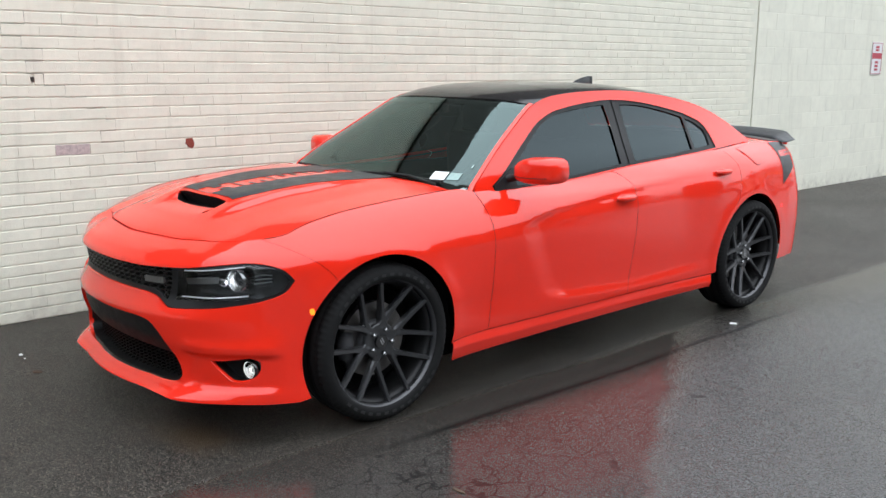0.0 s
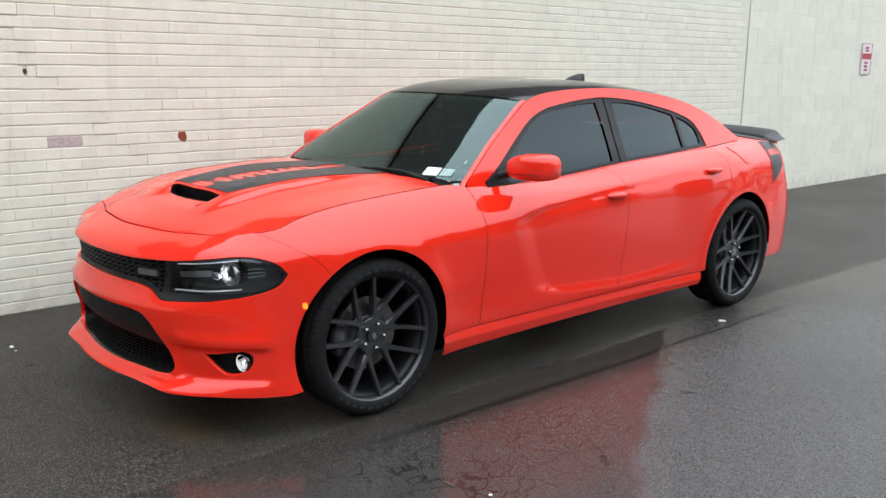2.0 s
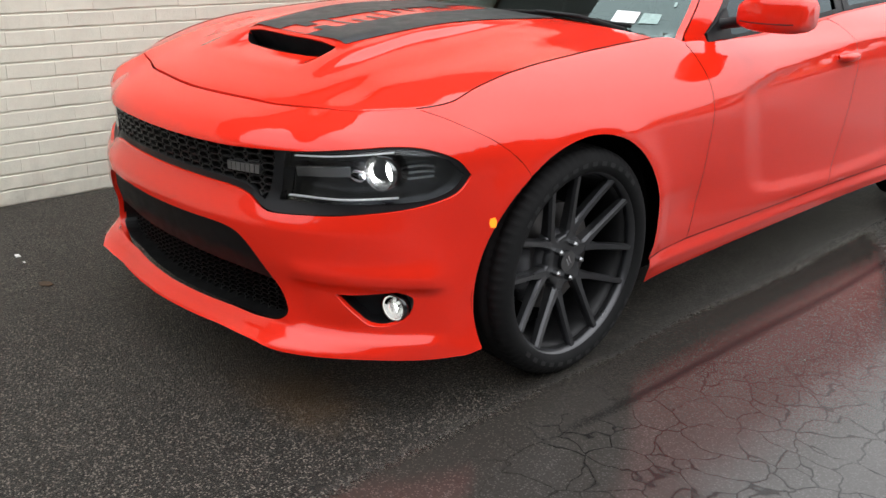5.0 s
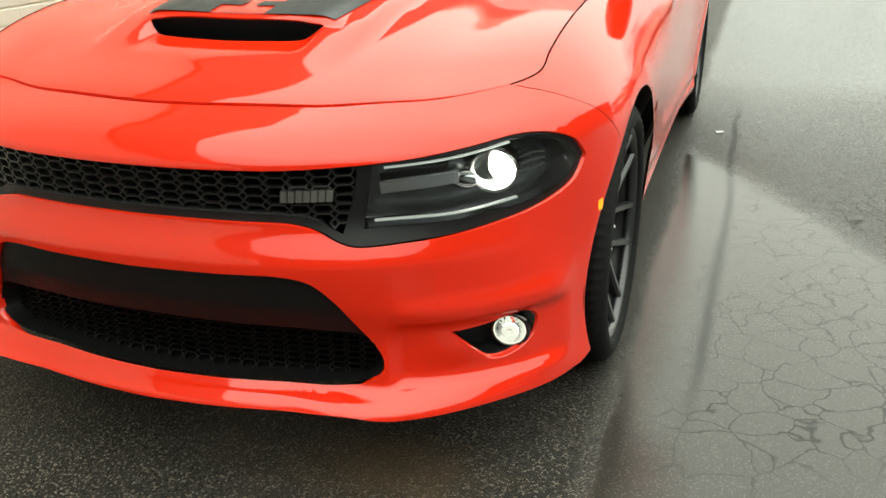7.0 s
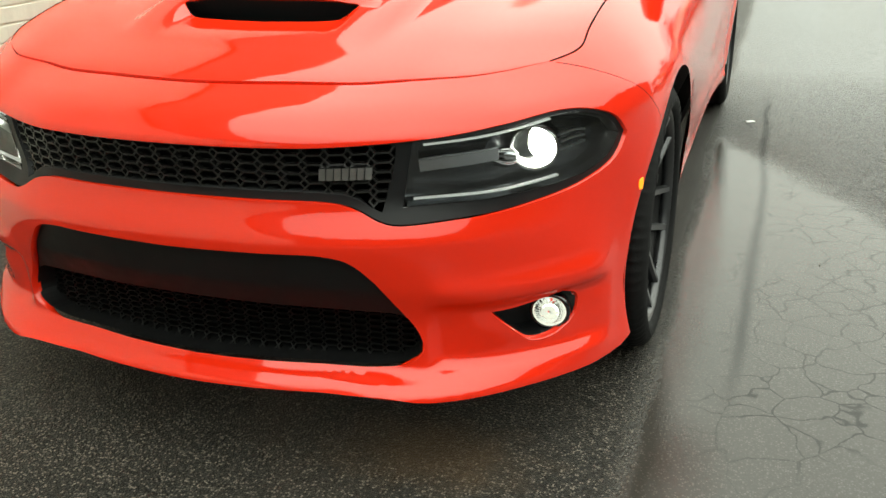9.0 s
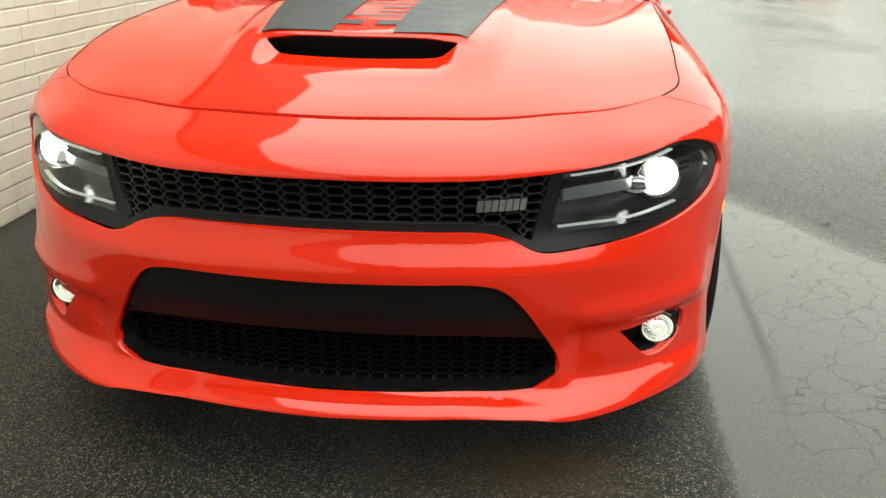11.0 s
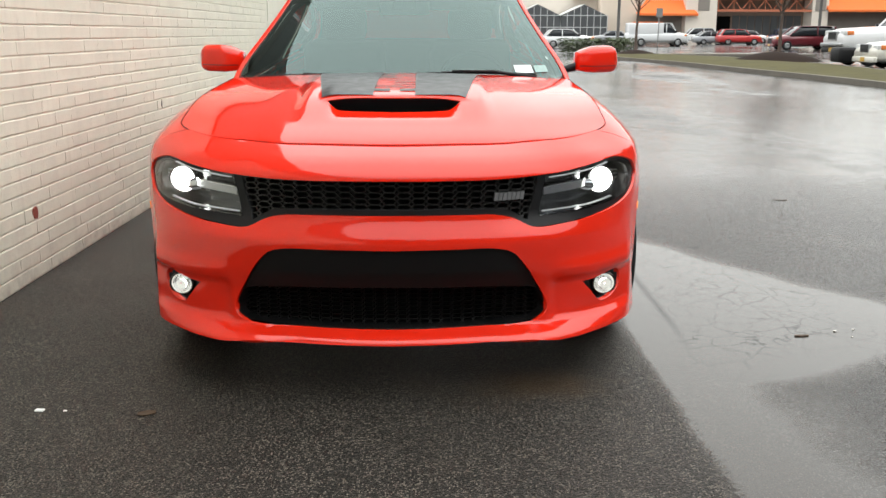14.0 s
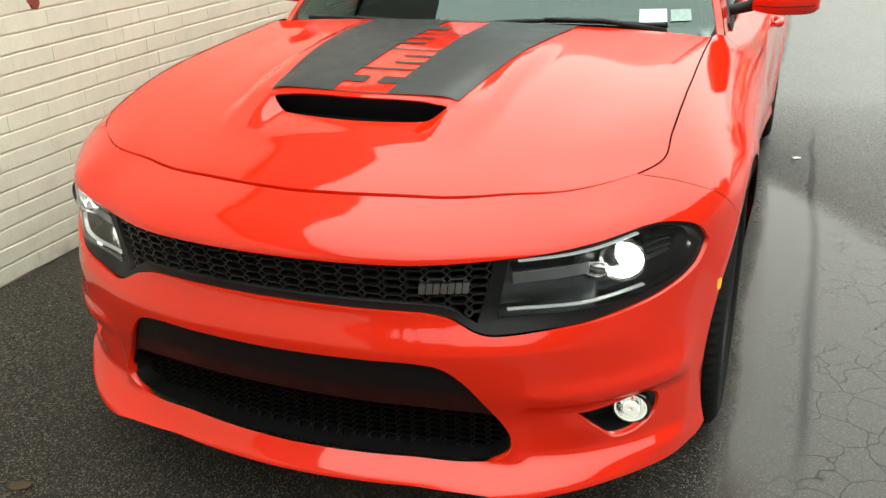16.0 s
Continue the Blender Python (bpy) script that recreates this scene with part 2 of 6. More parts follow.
def pchip(x, y):
    """Shape-keeping cubic interpolation."""
    x, y = np.asarray(x, float), np.asarray(y, float)
    h, dl = np.diff(x), np.diff(y) / np.diff(x)
    m = np.zeros_like(y)
    for i in range(1, len(x) - 1):
        if dl[i - 1] * dl[i] > 0:
            w1, w2 = 2 * h[i] + h[i - 1], h[i] + 2 * h[i - 1]
            m[i] = (w1 + w2) / (w1 / dl[i - 1] + w2 / dl[i])

    def f(t):
        t = np.asarray(t, float)
        i = np.clip(np.searchsorted(x, t) - 1, 0, len(x) - 2)
        u = (t - x[i]) / h[i]
        u2, u3 = u * u, u * u * u
        return (2 * u3 - 3 * u2 + 1) * y[i] + (u3 - 2 * u2 + u) * h[i] * m[i] + (3 * u2 - 2 * u3) * y[i + 1] + (u3 - u2) * h[i] * m[i + 1]
    return f


def inside(poly, pts):
    x, y = pts[:, 0], pts[:, 1]
    r = np.zeros(len(pts), bool)
    a, b = poly, np.roll(poly, -1, 0)
    for (x0, y0), (x1, y1) in zip(a, b):
        c = (y0 > y) != (y1 > y)
        r ^= c & (x < (x1 - x0) * (y - y0) / (y1 - y0 + 1e-15) + x0)
    return r


def skin(line, fmap, holes=(), step=0.025, flange=0.012, lift=0.0):
    """A curved panel: the region of the plane inside line and outside holes, carried into space by fmap, with its edges turned in.
    Gives vertices, faces, normals."""
    loops = [line, *holes]
    lo, hi = line.min(0), line.max(0)
    gx, gy = np.meshgrid(np.arange(lo[0], hi[0], step), np.arange(lo[1], hi[1], step))
    g = np.stack([gx.ravel(), gy.ravel()], 1)
    keep = inside(line, g)
    for h in holes:
        keep &= ~inside(h, g)
    g = g[keep]
    edge = np.vstack(loops)
    if len(g):
        near = np.full(len(g), 1e9)
        for i in range(0, len(edge), 64):
            near = np.minimum(near, ((g[:, None] - edge[None, i:i + 64]) ** 2).sum(2).min(1))
        g = g[near > (0.45 * step) ** 2]
    edges, k = [], 0
    for lp in loops:
        edges += [(k + i, k + (i + 1) % len(lp)) for i in range(len(lp))]
        k += len(lp)
    pts = np.vstack([edge, g])
    vs, _, fs, *_ = delaunay_2d_cdt([Vector(p) for p in pts], edges, [], 0, 1e-7)
    v2 = np.array([tuple(v) for v in vs])
    f = np.array([t for t in fs if len(t) == 3])
    mid = v2[f].mean(1)
    ok = inside(line, mid)
    for h in holes:
        ok &= ~inside(h, mid)
    f = f[ok]
    e = 1e-3
    p = fmap(v2[:, 0], v2[:, 1])
    du = fmap(v2[:, 0] + e, v2[:, 1]) - fmap(v2[:, 0] - e, v2[:, 1])
    dv = fmap(v2[:, 0], v2[:, 1] + e) - fmap(v2[:, 0], v2[:, 1] - e)
    n = np.cross(du, dv)
    n /= np.linalg.norm(n, axis=1)[:, None] + 1e-12
    p = p + n * lift
    a, b, c = v2[f[:, 0]], v2[f[:, 1]], v2[f[:, 2]]
    turn = (b[:, 0] - a[:, 0]) * (c[:, 1] - a[:, 1]) - (b[:, 1] - a[:, 1]) * (c[:, 0] - a[:, 0])
    f[turn < 0] = f[turn < 0][:, ::-1]
    verts, faces, norms = [*p], [tuple(t) for t in f], [*n]
    if flange:
        key = {(round(x, 5), round(y, 5)): i for i, (x, y) in enumerate(v2)}
        for li, lp in enumerate(loops):
            ids = [key.get((round(x, 5), round(y, 5))) for x, y in lp]
            if any(i is None for i in ids):
                continue
            m = len(ids)
            # the turned-in edge faces away from the panel
            tan = np.roll(lp, -1, 0) - np.roll(lp, 1, 0)
            area = (lp[:, 0] * np.roll(lp[:, 1], -1) - np.roll(lp[:, 0], -1) * lp[:, 1]).sum()
            sgn = (1 if area > 0 else -1) * (1 if li == 0 else -1)
            o2 = np.stack([tan[:, 1], -tan[:, 0]], 1) * sgn
            o3 = np.array([du[i] * o[0] + dv[i] * o[1] for i, o in zip(ids, o2)])
            o3 /= np.linalg.norm(o3, axis=1)[:, None] + 1e-12
            k = len(verts)
            for j, i in enumerate(ids):
                verts.append(p[i])
                norms.append(o3[j] * 0.8 + n[i] * 0.6)
            for j, i in enumerate(ids):
                verts.append(p[i] - n[i] * flange)
                norms.append(o3[j])
            for j in range(m):
                q = (k + j, k + m + j, k + m + (j + 1) % m, k + (j + 1) % m)
                faces.append(q if sgn * (1 if area > 0 else 1) > 0 else q[::-1])
    return np.array(verts), faces, np.array(norms)


def mirrored(sk):
    v, f, n = sk
    w = np.array([-1, 1, 1])
    return v * w, [t[::-1] for t in f], n * w


def panel(name, sk, mat, parent, label=""):
    return link(name, sk[0], sk[1], mat, parent, label, True, sk[2])


# ---- the car's surfaces: x across, y backwards from the front axle, z up ----
WHEELBASE = 3.052
PLAN = crom([(-.25, -.873), (0, -.890), (.25, -.873), (.45, -.826), (.62, -.742), (.762, -.618), (.879, -.456), (.926, -.31), (.942, -.12), (.948, .15), (.943, .7),
             (.938, 1.5), (.940, 2.3), (.950, 2.9), (.920, 3.35), (.890, 3.62), (.83, 3.84), (.70, 3.99), (.42, 4.06), (0, 4.09), (-.42, 4.06)], 0.01)
PLAN = PLAN[np.argmin(np.abs(PLAN[:40, 0])):len(PLAN) - 60 + np.argmin(np.abs(PLAN[-60:, 0])) + 1]
PLAN[0, 0] = PLAN[-1, 0] = 0
PLAN_S = np.concatenate([[0], np.cumsum(np.linalg.norm(np.diff(PLAN, axis=0), axis=1))])


def smooth_normal():
    t = np.gradient(PLAN, PLAN_S, axis=0)
    n = np.stack([-t[:, 1], t[:, 0]], 1) * -1
    for _ in range(30):
        n[1:-1] = (n[:-2] + 2 * n[1:-1] + n[2:]) / 4
    n[0], n[-1] = (0, -1), (0, 1)
    return n / np.linalg.norm(n, axis=1)[:, None]


PLAN_N = smooth_normal()
CORNER = np.argmax(PLAN[:, 0] > .93)


def fx(x):
    """Arc length on the front where the plan line is x from the middle."""
    return float(np.interp(x, PLAN[:CORNER, 0], PLAN_S[:CORNER]))


def fy(y):
    """Arc length on the side where the plan line is at y."""
    return float(np.interp(y, PLAN[:, 1], PLAN_S))


# how far the skin lies inside the plan line: a row per station, a column per height
Z_KNOTS = (.17, .205, .26, .34, .45, .54, .635, .75, .80, .85, .91, .97, 1.03, 1.09)
FRONT = {
    0.0:      (-.012, -.012, .055, .05, .010, -.006, .022, .004, .042, .182, .40, .6, .8, 1.),
    fx(.30):  (-.008, -.008, .055, .05, .006, -.008, .022, .008, .048, .190, .40, .6, .8, 1.),
    fx(.52):  (-.048, -.048, .020, .02, .000, -.004, .034, .028, .064, .176, .36, .6, .8, 1.),
    fx(.70):  (-.036, -.036, -.012, -.02, -.014, -.012, .002, .004, .024, .110, .27, .5, .7, .9),
    fx(.82):  (-.022, -.026, -.024, -.024, -.016, -.006, .002, .010, .030, .084, .185, .38, .6, .8),
    fy(-.40): (.000, .002, .006, .008, .006, .006, .004, .008, .022, .066, .150, .30, .5, .7),
}
SIDE = {
    fy(-.10): (.02, .02, .01, .0, .0, .0, .0, .002, .012, .042, .100, .195, .36, .6),
    fy(.30):  (.05, .05, .035, .015, .006, .0, .0, .0, .010, .034, .080, .150, .27, .5),
    fy(.65):  (.065, .065, .05, .035, .026, .014, .006, .0, .008, .026, .066, .128, .22, .40),
    fy(1.2):  (.065, .065, .05, .030, .024, .016, .008, .0, .002, .012, .052, .138, .24, .40),
    fy(1.9):  (.065, .065, .05, .030, .024, .016, .008, .002, .0, .004, .022, .085, .168, .30),
    fy(2.5):  (.05, .05, .035, .025, .018, .012, .006, .002, .0, .004, .016, .052, .130, .235),
}
REAR = {
    fy(3.0):  (.03, .03, .02, .01, .0, .0, .0, .002, .004, .008, .018, .038, .085, .175),
    fy(3.5):  (.04, .04, .02, .01, .004, .0, .002, .012, .020, .026, .038, .058, .095, .160),
    fy(3.84): (.05, .05, .02, .01, .004, .0, .002, .014, .024, .034, .050, .070, .110, .190),
    PLAN_S[-1]: (.06, .06, .03, .01, .004, .0, .004, .03, .040, .050, .060, .080, .12, .2),
}
ROWS = {**FRONT, **SIDE, **REAR}
STATIONS = sorted(ROWS)
KNOT_OF_S = [pchip(STATIONS, [ROWS[s][k] for s in STATIONS]) for k in range(len(Z_KNOTS))]


def depth_at(s, z):
    """The inward offset, by cubic interpolation over stations and then heights."""
    cols = np.stack([f(s) for f in KNOT_OF_S])
    zk = np.array(Z_KNOTS)
    h = np.diff(zk)[:, None]
    dl = np.diff(cols, axis=0) / h
    m = np.zeros_like(cols)
    a, b = dl[:-1], dl[1:]
    w1, w2 = 2 * h[1:] + h[:-1], h[1:] + 2 * h[:-1]
    with np.errstate(divide="ignore", invalid="ignore"):
        m[1:-1] = np.where(a * b > 0, (w1 + w2) / (w1 / a + w2 / b), 0)
    m[0], m[-1] = dl[0], dl[-1]
    i = np.clip(np.searchsorted(zk, z) - 1, 0, len(zk) - 2)
    j = np.arange(len(s))
    hh = h[i, 0]
    u = (z - zk[i]) / hh
    return ((2 * u ** 3 - 3 * u ** 2 + 1) * cols[i, j] + (u ** 3 - 2 * u ** 2 + u) * hh * m[i, j]
            + (3 * u ** 2 - 2 * u ** 3) * cols[i + 1, j] + (u ** 3 - u ** 2) * hh * m[i + 1, j])


def smooth01(t):
    t = np.clip(t, 0, 1)
    return t * t * (3 - 2 * t)


def hollow(y, z):
    """The scalloped hollow pressed into the doors, bounded by a C-shaped edge and the shoulder crease."""
    left = np.interp(z, [.36, .40, .44, .50, .68, .81, .90], [1.28, 1.14, 1.075, 1.03, .945, .885, .86])
    low = np.interp(y, [1.0, 1.17, 1.84, 2.58], [.40, .375, .335, .36])
    high = np.interp(y, [.80, .89, 1.12, 1.54, 1.85, 2.37], [.79, .815, .868, .905, .93, .958])
    t = smooth01((y - left + .06) / .18) * smooth01((z - low + .015) / .065) * smooth01((high - z + .006) / .045)
    return .0145 * t * (.8 + .2 * smooth01((z - .45) / .4)) * (1 - smooth01((y - 2.2) / .55))


def shell(s, z):
    """The car's outer skin round its sides: arc length from the front's middle (negative: right side) and height."""
    s, z = np.atleast_1d(np.asarray(s, float)), np.atleast_1d(np.asarray(z, float))
    s, z = np.broadcast_arrays(s, z)
    q = np.abs(s)
    x, y = np.interp(q, PLAN_S, PLAN[:, 0]), np.interp(q, PLAN_S, PLAN[:, 1])
    nx, ny = np.interp(q, PLAN_S, PLAN_N[:, 0]), np.interp(q, PLAN_S, PLAN_N[:, 1])
    ln = np.hypot(nx, ny)
    d = depth_at(q, z)
    # fender lips swell round the wheels
    for yc, zc in ((.0, .36), (3.055, .37)):
        r = np.hypot(y - yc, z - zc)
        d = d - .007 * np.exp(-((r - .425) / .05) ** 2) * (z > .18) * smooth01((x - .87) / .05)
    d = d + hollow(y, z)
    # brow over the fog lamps and the corner hollow below it
    w2 = smooth01((q - fx(.53)) / .06) * smooth01((fy(-.46) - q) / .10)
    d = d + .020 * w2 * smooth01((.415 - z) / .035) * smooth01((z - .235) / .04)
    d = d - .006 * w2 * np.exp(-((z - .435) / .025) ** 2)
    return np.stack([np.sign(s + 1e-12) * (x - nx / ln * d), y - ny / ln * d, z + 0 * d], 1)


# hood: a patch between the nose line, two side lines and the cowl line
NOSE = [(0, .841), (fx(.25), .842), (fx(.42), .842), (fx(.58), .848), (fx(.72), .858), (fx(.815), .870)]
FENDER_EDGE = [(fx(.815), .870), (fy(-.46), .886), (fy(-.34), .918), (fy(-.12), .955), (fy(.1), .975), (fy(.3), .988), (fy(.52), 1.000)]


def by_share(pts, n=200):
    """A curve as a function of the share of its length."""
    c = crom(pts, 0.01)
    l = np.concatenate([[0], np.cumsum(np.linalg.norm(np.diff(c, axis=0), axis=1))])
    l /= l[-1]
    return lambda t: np.stack([np.interp(t, l, c[:, k]) for k in range(c.shape[1])], -1)


nose_c, edge_c = by_share(NOSE), by_share(FENDER_EDGE)
cowl_c = by_share([(0, .495, 1.026), (.10, .497, 1.0255), (.25, .510, 1.022), (.45, .545, 1.017), (.62, .575, 1.010), (.776, .585, 1.001)])
HOOD_W, HOOD_L = .78, 1.2


def hood_map(u, v):
    """u across in metres (nominal), v along from the nose in metres (nominal)."""
    u, v = np.atleast_1d(np.asarray(u, float)), np.atleast_1d(np.asarray(v, float))
    u, v = np.broadcast_arrays(u, v)
    a, b = np.clip(np.abs(u) / HOOD_W, 0, 1.05), np.clip(v / HOOD_L, -.02, 1.02)
    f = nose_c(np.clip(a, 0, 1))
    front = shell(f[:, 0], f[:, 1])
    c = cowl_c(np.clip(a, 0, 1))
    e = edge_c(np.clip(b, 0, 1))
    side = shell(e[:, 0], e[:, 1])
    f0, c0 = shell(*nose_c(np.array([0.0]))[0])[0], cowl_c(np.array([0.0]))[0]
    f1, c1 = shell(*nose_c(np.array([1.0]))[0])[0], cowl_c(np.array([1.0]))[0]
    mid = f0 + (c0 - f0) * b[:, None]
    mid[:, 2] += .052 * np.clip(np.sin(np.pi * np.clip(b, 0, 1) ** .75), 0, 1) ** .8
    A, B = a[:, None] ** 1.8, b[:, None]
    p = (1 - B) * front + B * c + (1 - A) * mid + A * side - ((1 - A) * (1 - B) * f0 + A * (1 - B) * f1 + (1 - A) * B * c0 + A * B * c1)
    # crown across
    p[:, 2] += .010 * np.sin(np.pi * np.clip(b, 0, 1)) * np.sin(np.pi * np.clip(a, 0, 1)) ** 2
    # raised middle behind the scoop, with shoulders that run back
    w = .335 + .075 * b
    bul = smooth01((w - np.abs(u)) / .06) * smooth01((b - .10) / .22) * smooth01((1.03 - b) / .5)
    p[:, 2] += .025 * bul
    # a shallow valley between the bulge and the fender's shoulder
    p[:, 2] -= .007 * np.exp(-((np.abs(u) - .53 - .04 * b) / .10) ** 2) * smooth01((b - .12) / .3) * smooth01((1.0 - b) / .25)
    # the scoop's lip, and the ramp that leads down into its mouth
    vs = v - .335
    ws = smooth01((.27 - np.abs(u)) / .06)
    p[:, 2] += .014 * ws * smooth01((vs + .012) / .02) * smooth01((.34 - vs) / .34)
    p[:, 2] -= .022 * smooth01((.235 - np.abs(u)) / .05) * smooth01((vs + .17) / .14) * smooth01((.0 - vs) / .02)
    p[:, 0] *= np.sign(u + 1e-12)
    return p


# side of the cabin
def cabin(y, z):
    y, z = np.broadcast_arrays(np.atleast_1d(np.asarray(y, float)), np.atleast_1d(np.asarray(z, float)))
    x = .785 - .30 * (z - .99) - .10 * np.clip(z - 1.30, 0, 1) ** 1.5 - .05 * np.clip(y - 2.3, 0, 2) ** 2
    w = smooth01((z - 1.03) / .36)
    x = x + .014 * (1 - smooth01((z - 1.0) / .2)) - .052 * w
    return np.stack([x, y + .058 * w, z + 0 * y], 1)


RAIL = [(.66, 1.000), (.88, 1.165), (1.03, 1.272), (1.20, 1.379), (1.32, 1.416), (1.50, 1.437), (1.75, 1.447), (2.0, 1.445), (2.25, 1.425), (2.53, 1.389), (2.82, 1.323), (3.10, 1.214), (3.26, 1.130)]
BELT = [(.66, .985), (1.03, .972), (1.34, .984), (1.95, 1.026), (2.41, 1.047), (2.84, 1.072), (3.10, 1.088), (3.30, 1.092)]
rail_c = crom(RAIL, 0.01)


def rail_z(y):
    return np.interp(y, rail_c[:, 0], rail_c[:, 1])


def rail_pt(y):
    return cabin(y, rail_z(y))


def roof_map(u, y):
    """u from -1 to 1 between the rails (metres .64 nominal)."""
    u, y = np.broadcast_arrays(np.atleast_1d(np.asarray(u, float)), np.atleast_1d(np.asarray(y, float)))
    a = np.clip(u / .64, -1.05, 1.05)
    r = rail_pt(y)
    bow = np.interp(y, [1.1, 1.25, 1.5, 1.9, 2.4, 2.7, 3.2], [.026, .034, .046, .045, .042, .038, .024])
    sweep = np.interp(y, [1.1, 1.35, 1.7, 2.3, 2.6, 3.2], [-.085, -.05, 0, 0, .05, .12])
    k = 1 - np.abs(a) ** 4.5
    return np.stack([r[:, 0] * a, r[:, 1] + sweep * (1 - a * a), r[:, 2] + bow * k], 1)




def windshield_map(u, v):
    """u across (-.78 to .78 nominal), v from base to header (0 to .68 nominal)."""
    u, v = np.broadcast_arrays(np.atleast_1d(np.asarray(u, float)), np.atleast_1d(np.asarray(v, float)))
    a, b = u / .78, np.clip(v / .68, -.1, 1.02)
    ye = .655 + (1.20 - .655) * b
    ze = np.interp(ye, rail_c[:, 0], rail_c[:, 1]) - np.where(b < 0, .02, 0)
    side = cabin(ye, ze)
    xe, ye = side[:, 0] - .004, side[:, 1]
    y0 = .50 + (1.142 - .50) * b
    z0 = .985 + (1.405 - .985) * (b + .10 * b * (1 - b))
    k = 1 - .55 * np.abs(a) ** 2.0 - .45 * np.abs(a) ** 5
    return np.stack([xe * a, ye + (y0 - ye) * k, ze + (z0 - ze) * k], 1)


# ---- the orange sedan ----
car = thing("car", "orange-red sedan with black roof, hood stripe and lit headlights", "car")


def sided(name, line, fmap, mat, label="", holes=(), parents=None, **kw):
    """A panel on the left side and its mirror on the right."""
    sk = skin(line, fmap, holes, **kw)
    a, b = parents or (car, car)
    return panel(name, sk, mat, a, label), panel(name, mirrored(sk), mat, b, label)


FR = lambda *p: [(fx(x), z) for x, z in p]
SD = lambda *p: [(fy(y), z) for y, z in p]

# front bumper with its three kinds of openings
tip = (fx(.892), .714)
band_top = FR((0, .748), (.25, .748), (.4, .750), (.55, .757), (.70, .780)) + [(fx(.79), .789), (fx(.842), .779), (fx(.876), .754), tip]
band_bottom = [tip, (fx(.876), .668), (fx(.82), .630), (fx(.72), .606), (fx(.60), .590), (fx(.52), .583), (fx(.487), .584), (fx(.46), .592), (fx(.415), .616), (fx(.36), .629), (fx(.22), .632), (0, .632)]
band = both(band_top, band_bottom)
intake = both(FR((0, .524), (.22, .527), (.34, .526), (.395, .512), (.44, .470), (.485, .405), (.530, .332), (.536, .292), (.510, .264), (.44, .252), (.25, .247), (0, .244)))
fog_l = outline(FR((.662, .372), (.72, .378), (.785, .392)), FR((.785, .392), (.812, .372), (.808, .325), (.775, .290), (.735, .287), (.705, .318), (.662, .372)), step=.01)
fog_r = fog_l * [-1, 1]
ARCH_F, ARCH_R = .412, .412


def arch_pts(yc, zc, r, a0, a1, n=14):
    return [(fy(yc + r * math.cos(radians(a))), zc + r * math.sin(radians(a))) for a in np.linspace(a0, a1, n)]


a_front = arch_pts(.002, .362, ARCH_F, 127, 203)
bumper_line = both(
    NOSE, [NOSE[-1], (fy(-.47), .846), (fy(-.36), .797), (fy(-.28), .735), a_front[0]], a_front, [a_front[-1], (fy(-.425), .190)],
    [(fy(-.425), .190), (fy(-.51), .194), (fx(.74), .199), (fx(.62), .200), (fx(.535), .202), (fx(.50), .207), (fx(.46), .212), (fx(.35), .208), (0, .204)])
front_bumper = panel("front_bumper", skin(bumper_line, shell, (band, intake, fog_l[::-1], fog_r), step=.014, flange=.022), PAINT, car)


def inner(d):
    return lambda s, z: inward(s, z, d)


def inward(s, z, d):
    p = shell(s, z)
    s, _ = np.broadcast_arrays(np.atleast_1d(np.asarray(s, float)), np.atleast_1d(np.asarray(z, float)))
    q = np.abs(s)
    n = np.stack([np.sign(s + 1e-12) * np.interp(q, PLAN_S, PLAN_N[:, 0]), np.interp(q, PLAN_S, PLAN_N[:, 1]), 0 * q], 1)
    return p - n * np.broadcast_to(np.asarray(d, float), q.shape)[:, None]


def bar_net(region, fmap, cw, ch, th, d0, d1):
    """A net of flat honeycomb bars over a region of the plane."""
    verts, faces = [], []
    lo, hi = region.min(0), region.max(0)
    segs = []
    r = 0
    z = lo[1]
    while z < hi[1] + ch:
        x0 = math.floor(lo[0] / cw) * cw + (cw / 2 if r % 2 else 0)
        x = x0
        while x < hi[0] + cw:
            segs += [((x - cw * .30, z), (x + cw * .30, z)), ((x + cw * .30, z), (x + cw * .5, z + ch / 2)), ((x - cw * .30, z), (x - cw * .5, z + ch / 2)),
                     ((x + cw * .5, z + ch / 2), (x + cw * .30, z + ch)), ((x - cw * .5, z + ch / 2), (x - cw * .30, z + ch))] if r % 2 == 0 else []
            x += cw
        z += ch / 2
        r += 1
    segs = [s for s in {(tuple(round(c, 4) for c in a), tuple(round(c, 4) for c in b)) for a, b in segs}]
    mids = np.array([((a[0] + b[0]) / 2, (a[1] + b[1]) / 2) for a, b in segs])
    ok = inside(region, mids)
    segs = sorted(s for s, k in zip(segs, ok) if k)
    P2, D = [], []
    for a, b in segs:
        a, b = np.array(a), np.array(b)
        t = (b - a) / np.linalg.norm(b - a)
        m = np.array([-t[1], t[0]]) * th / 2
        e = t * th * .4
        for q, d in ((a - e + m, d0), (a - e - m, d0), (b + e - m, d0), (b + e + m, d0), (a - e + m, d1), (a - e - m, d1), (b + e - m, d1), (b + e + m, d1)):
            P2.append(q)
            D.append(d)
    P2, D = np.array(P2), np.array(D)
    P = fmap(P2[:, 0], P2[:, 1], D)
    for i in range(0, len(P), 8):
        faces += [(i, i + 1, i + 2, i + 3), (i, i + 4, i + 5, i + 1), (i + 2, i + 6, i + 7, i + 3), (i + 1, i + 5, i + 6, i + 2), (i + 3, i + 7, i + 4, i)]
    return P, faces


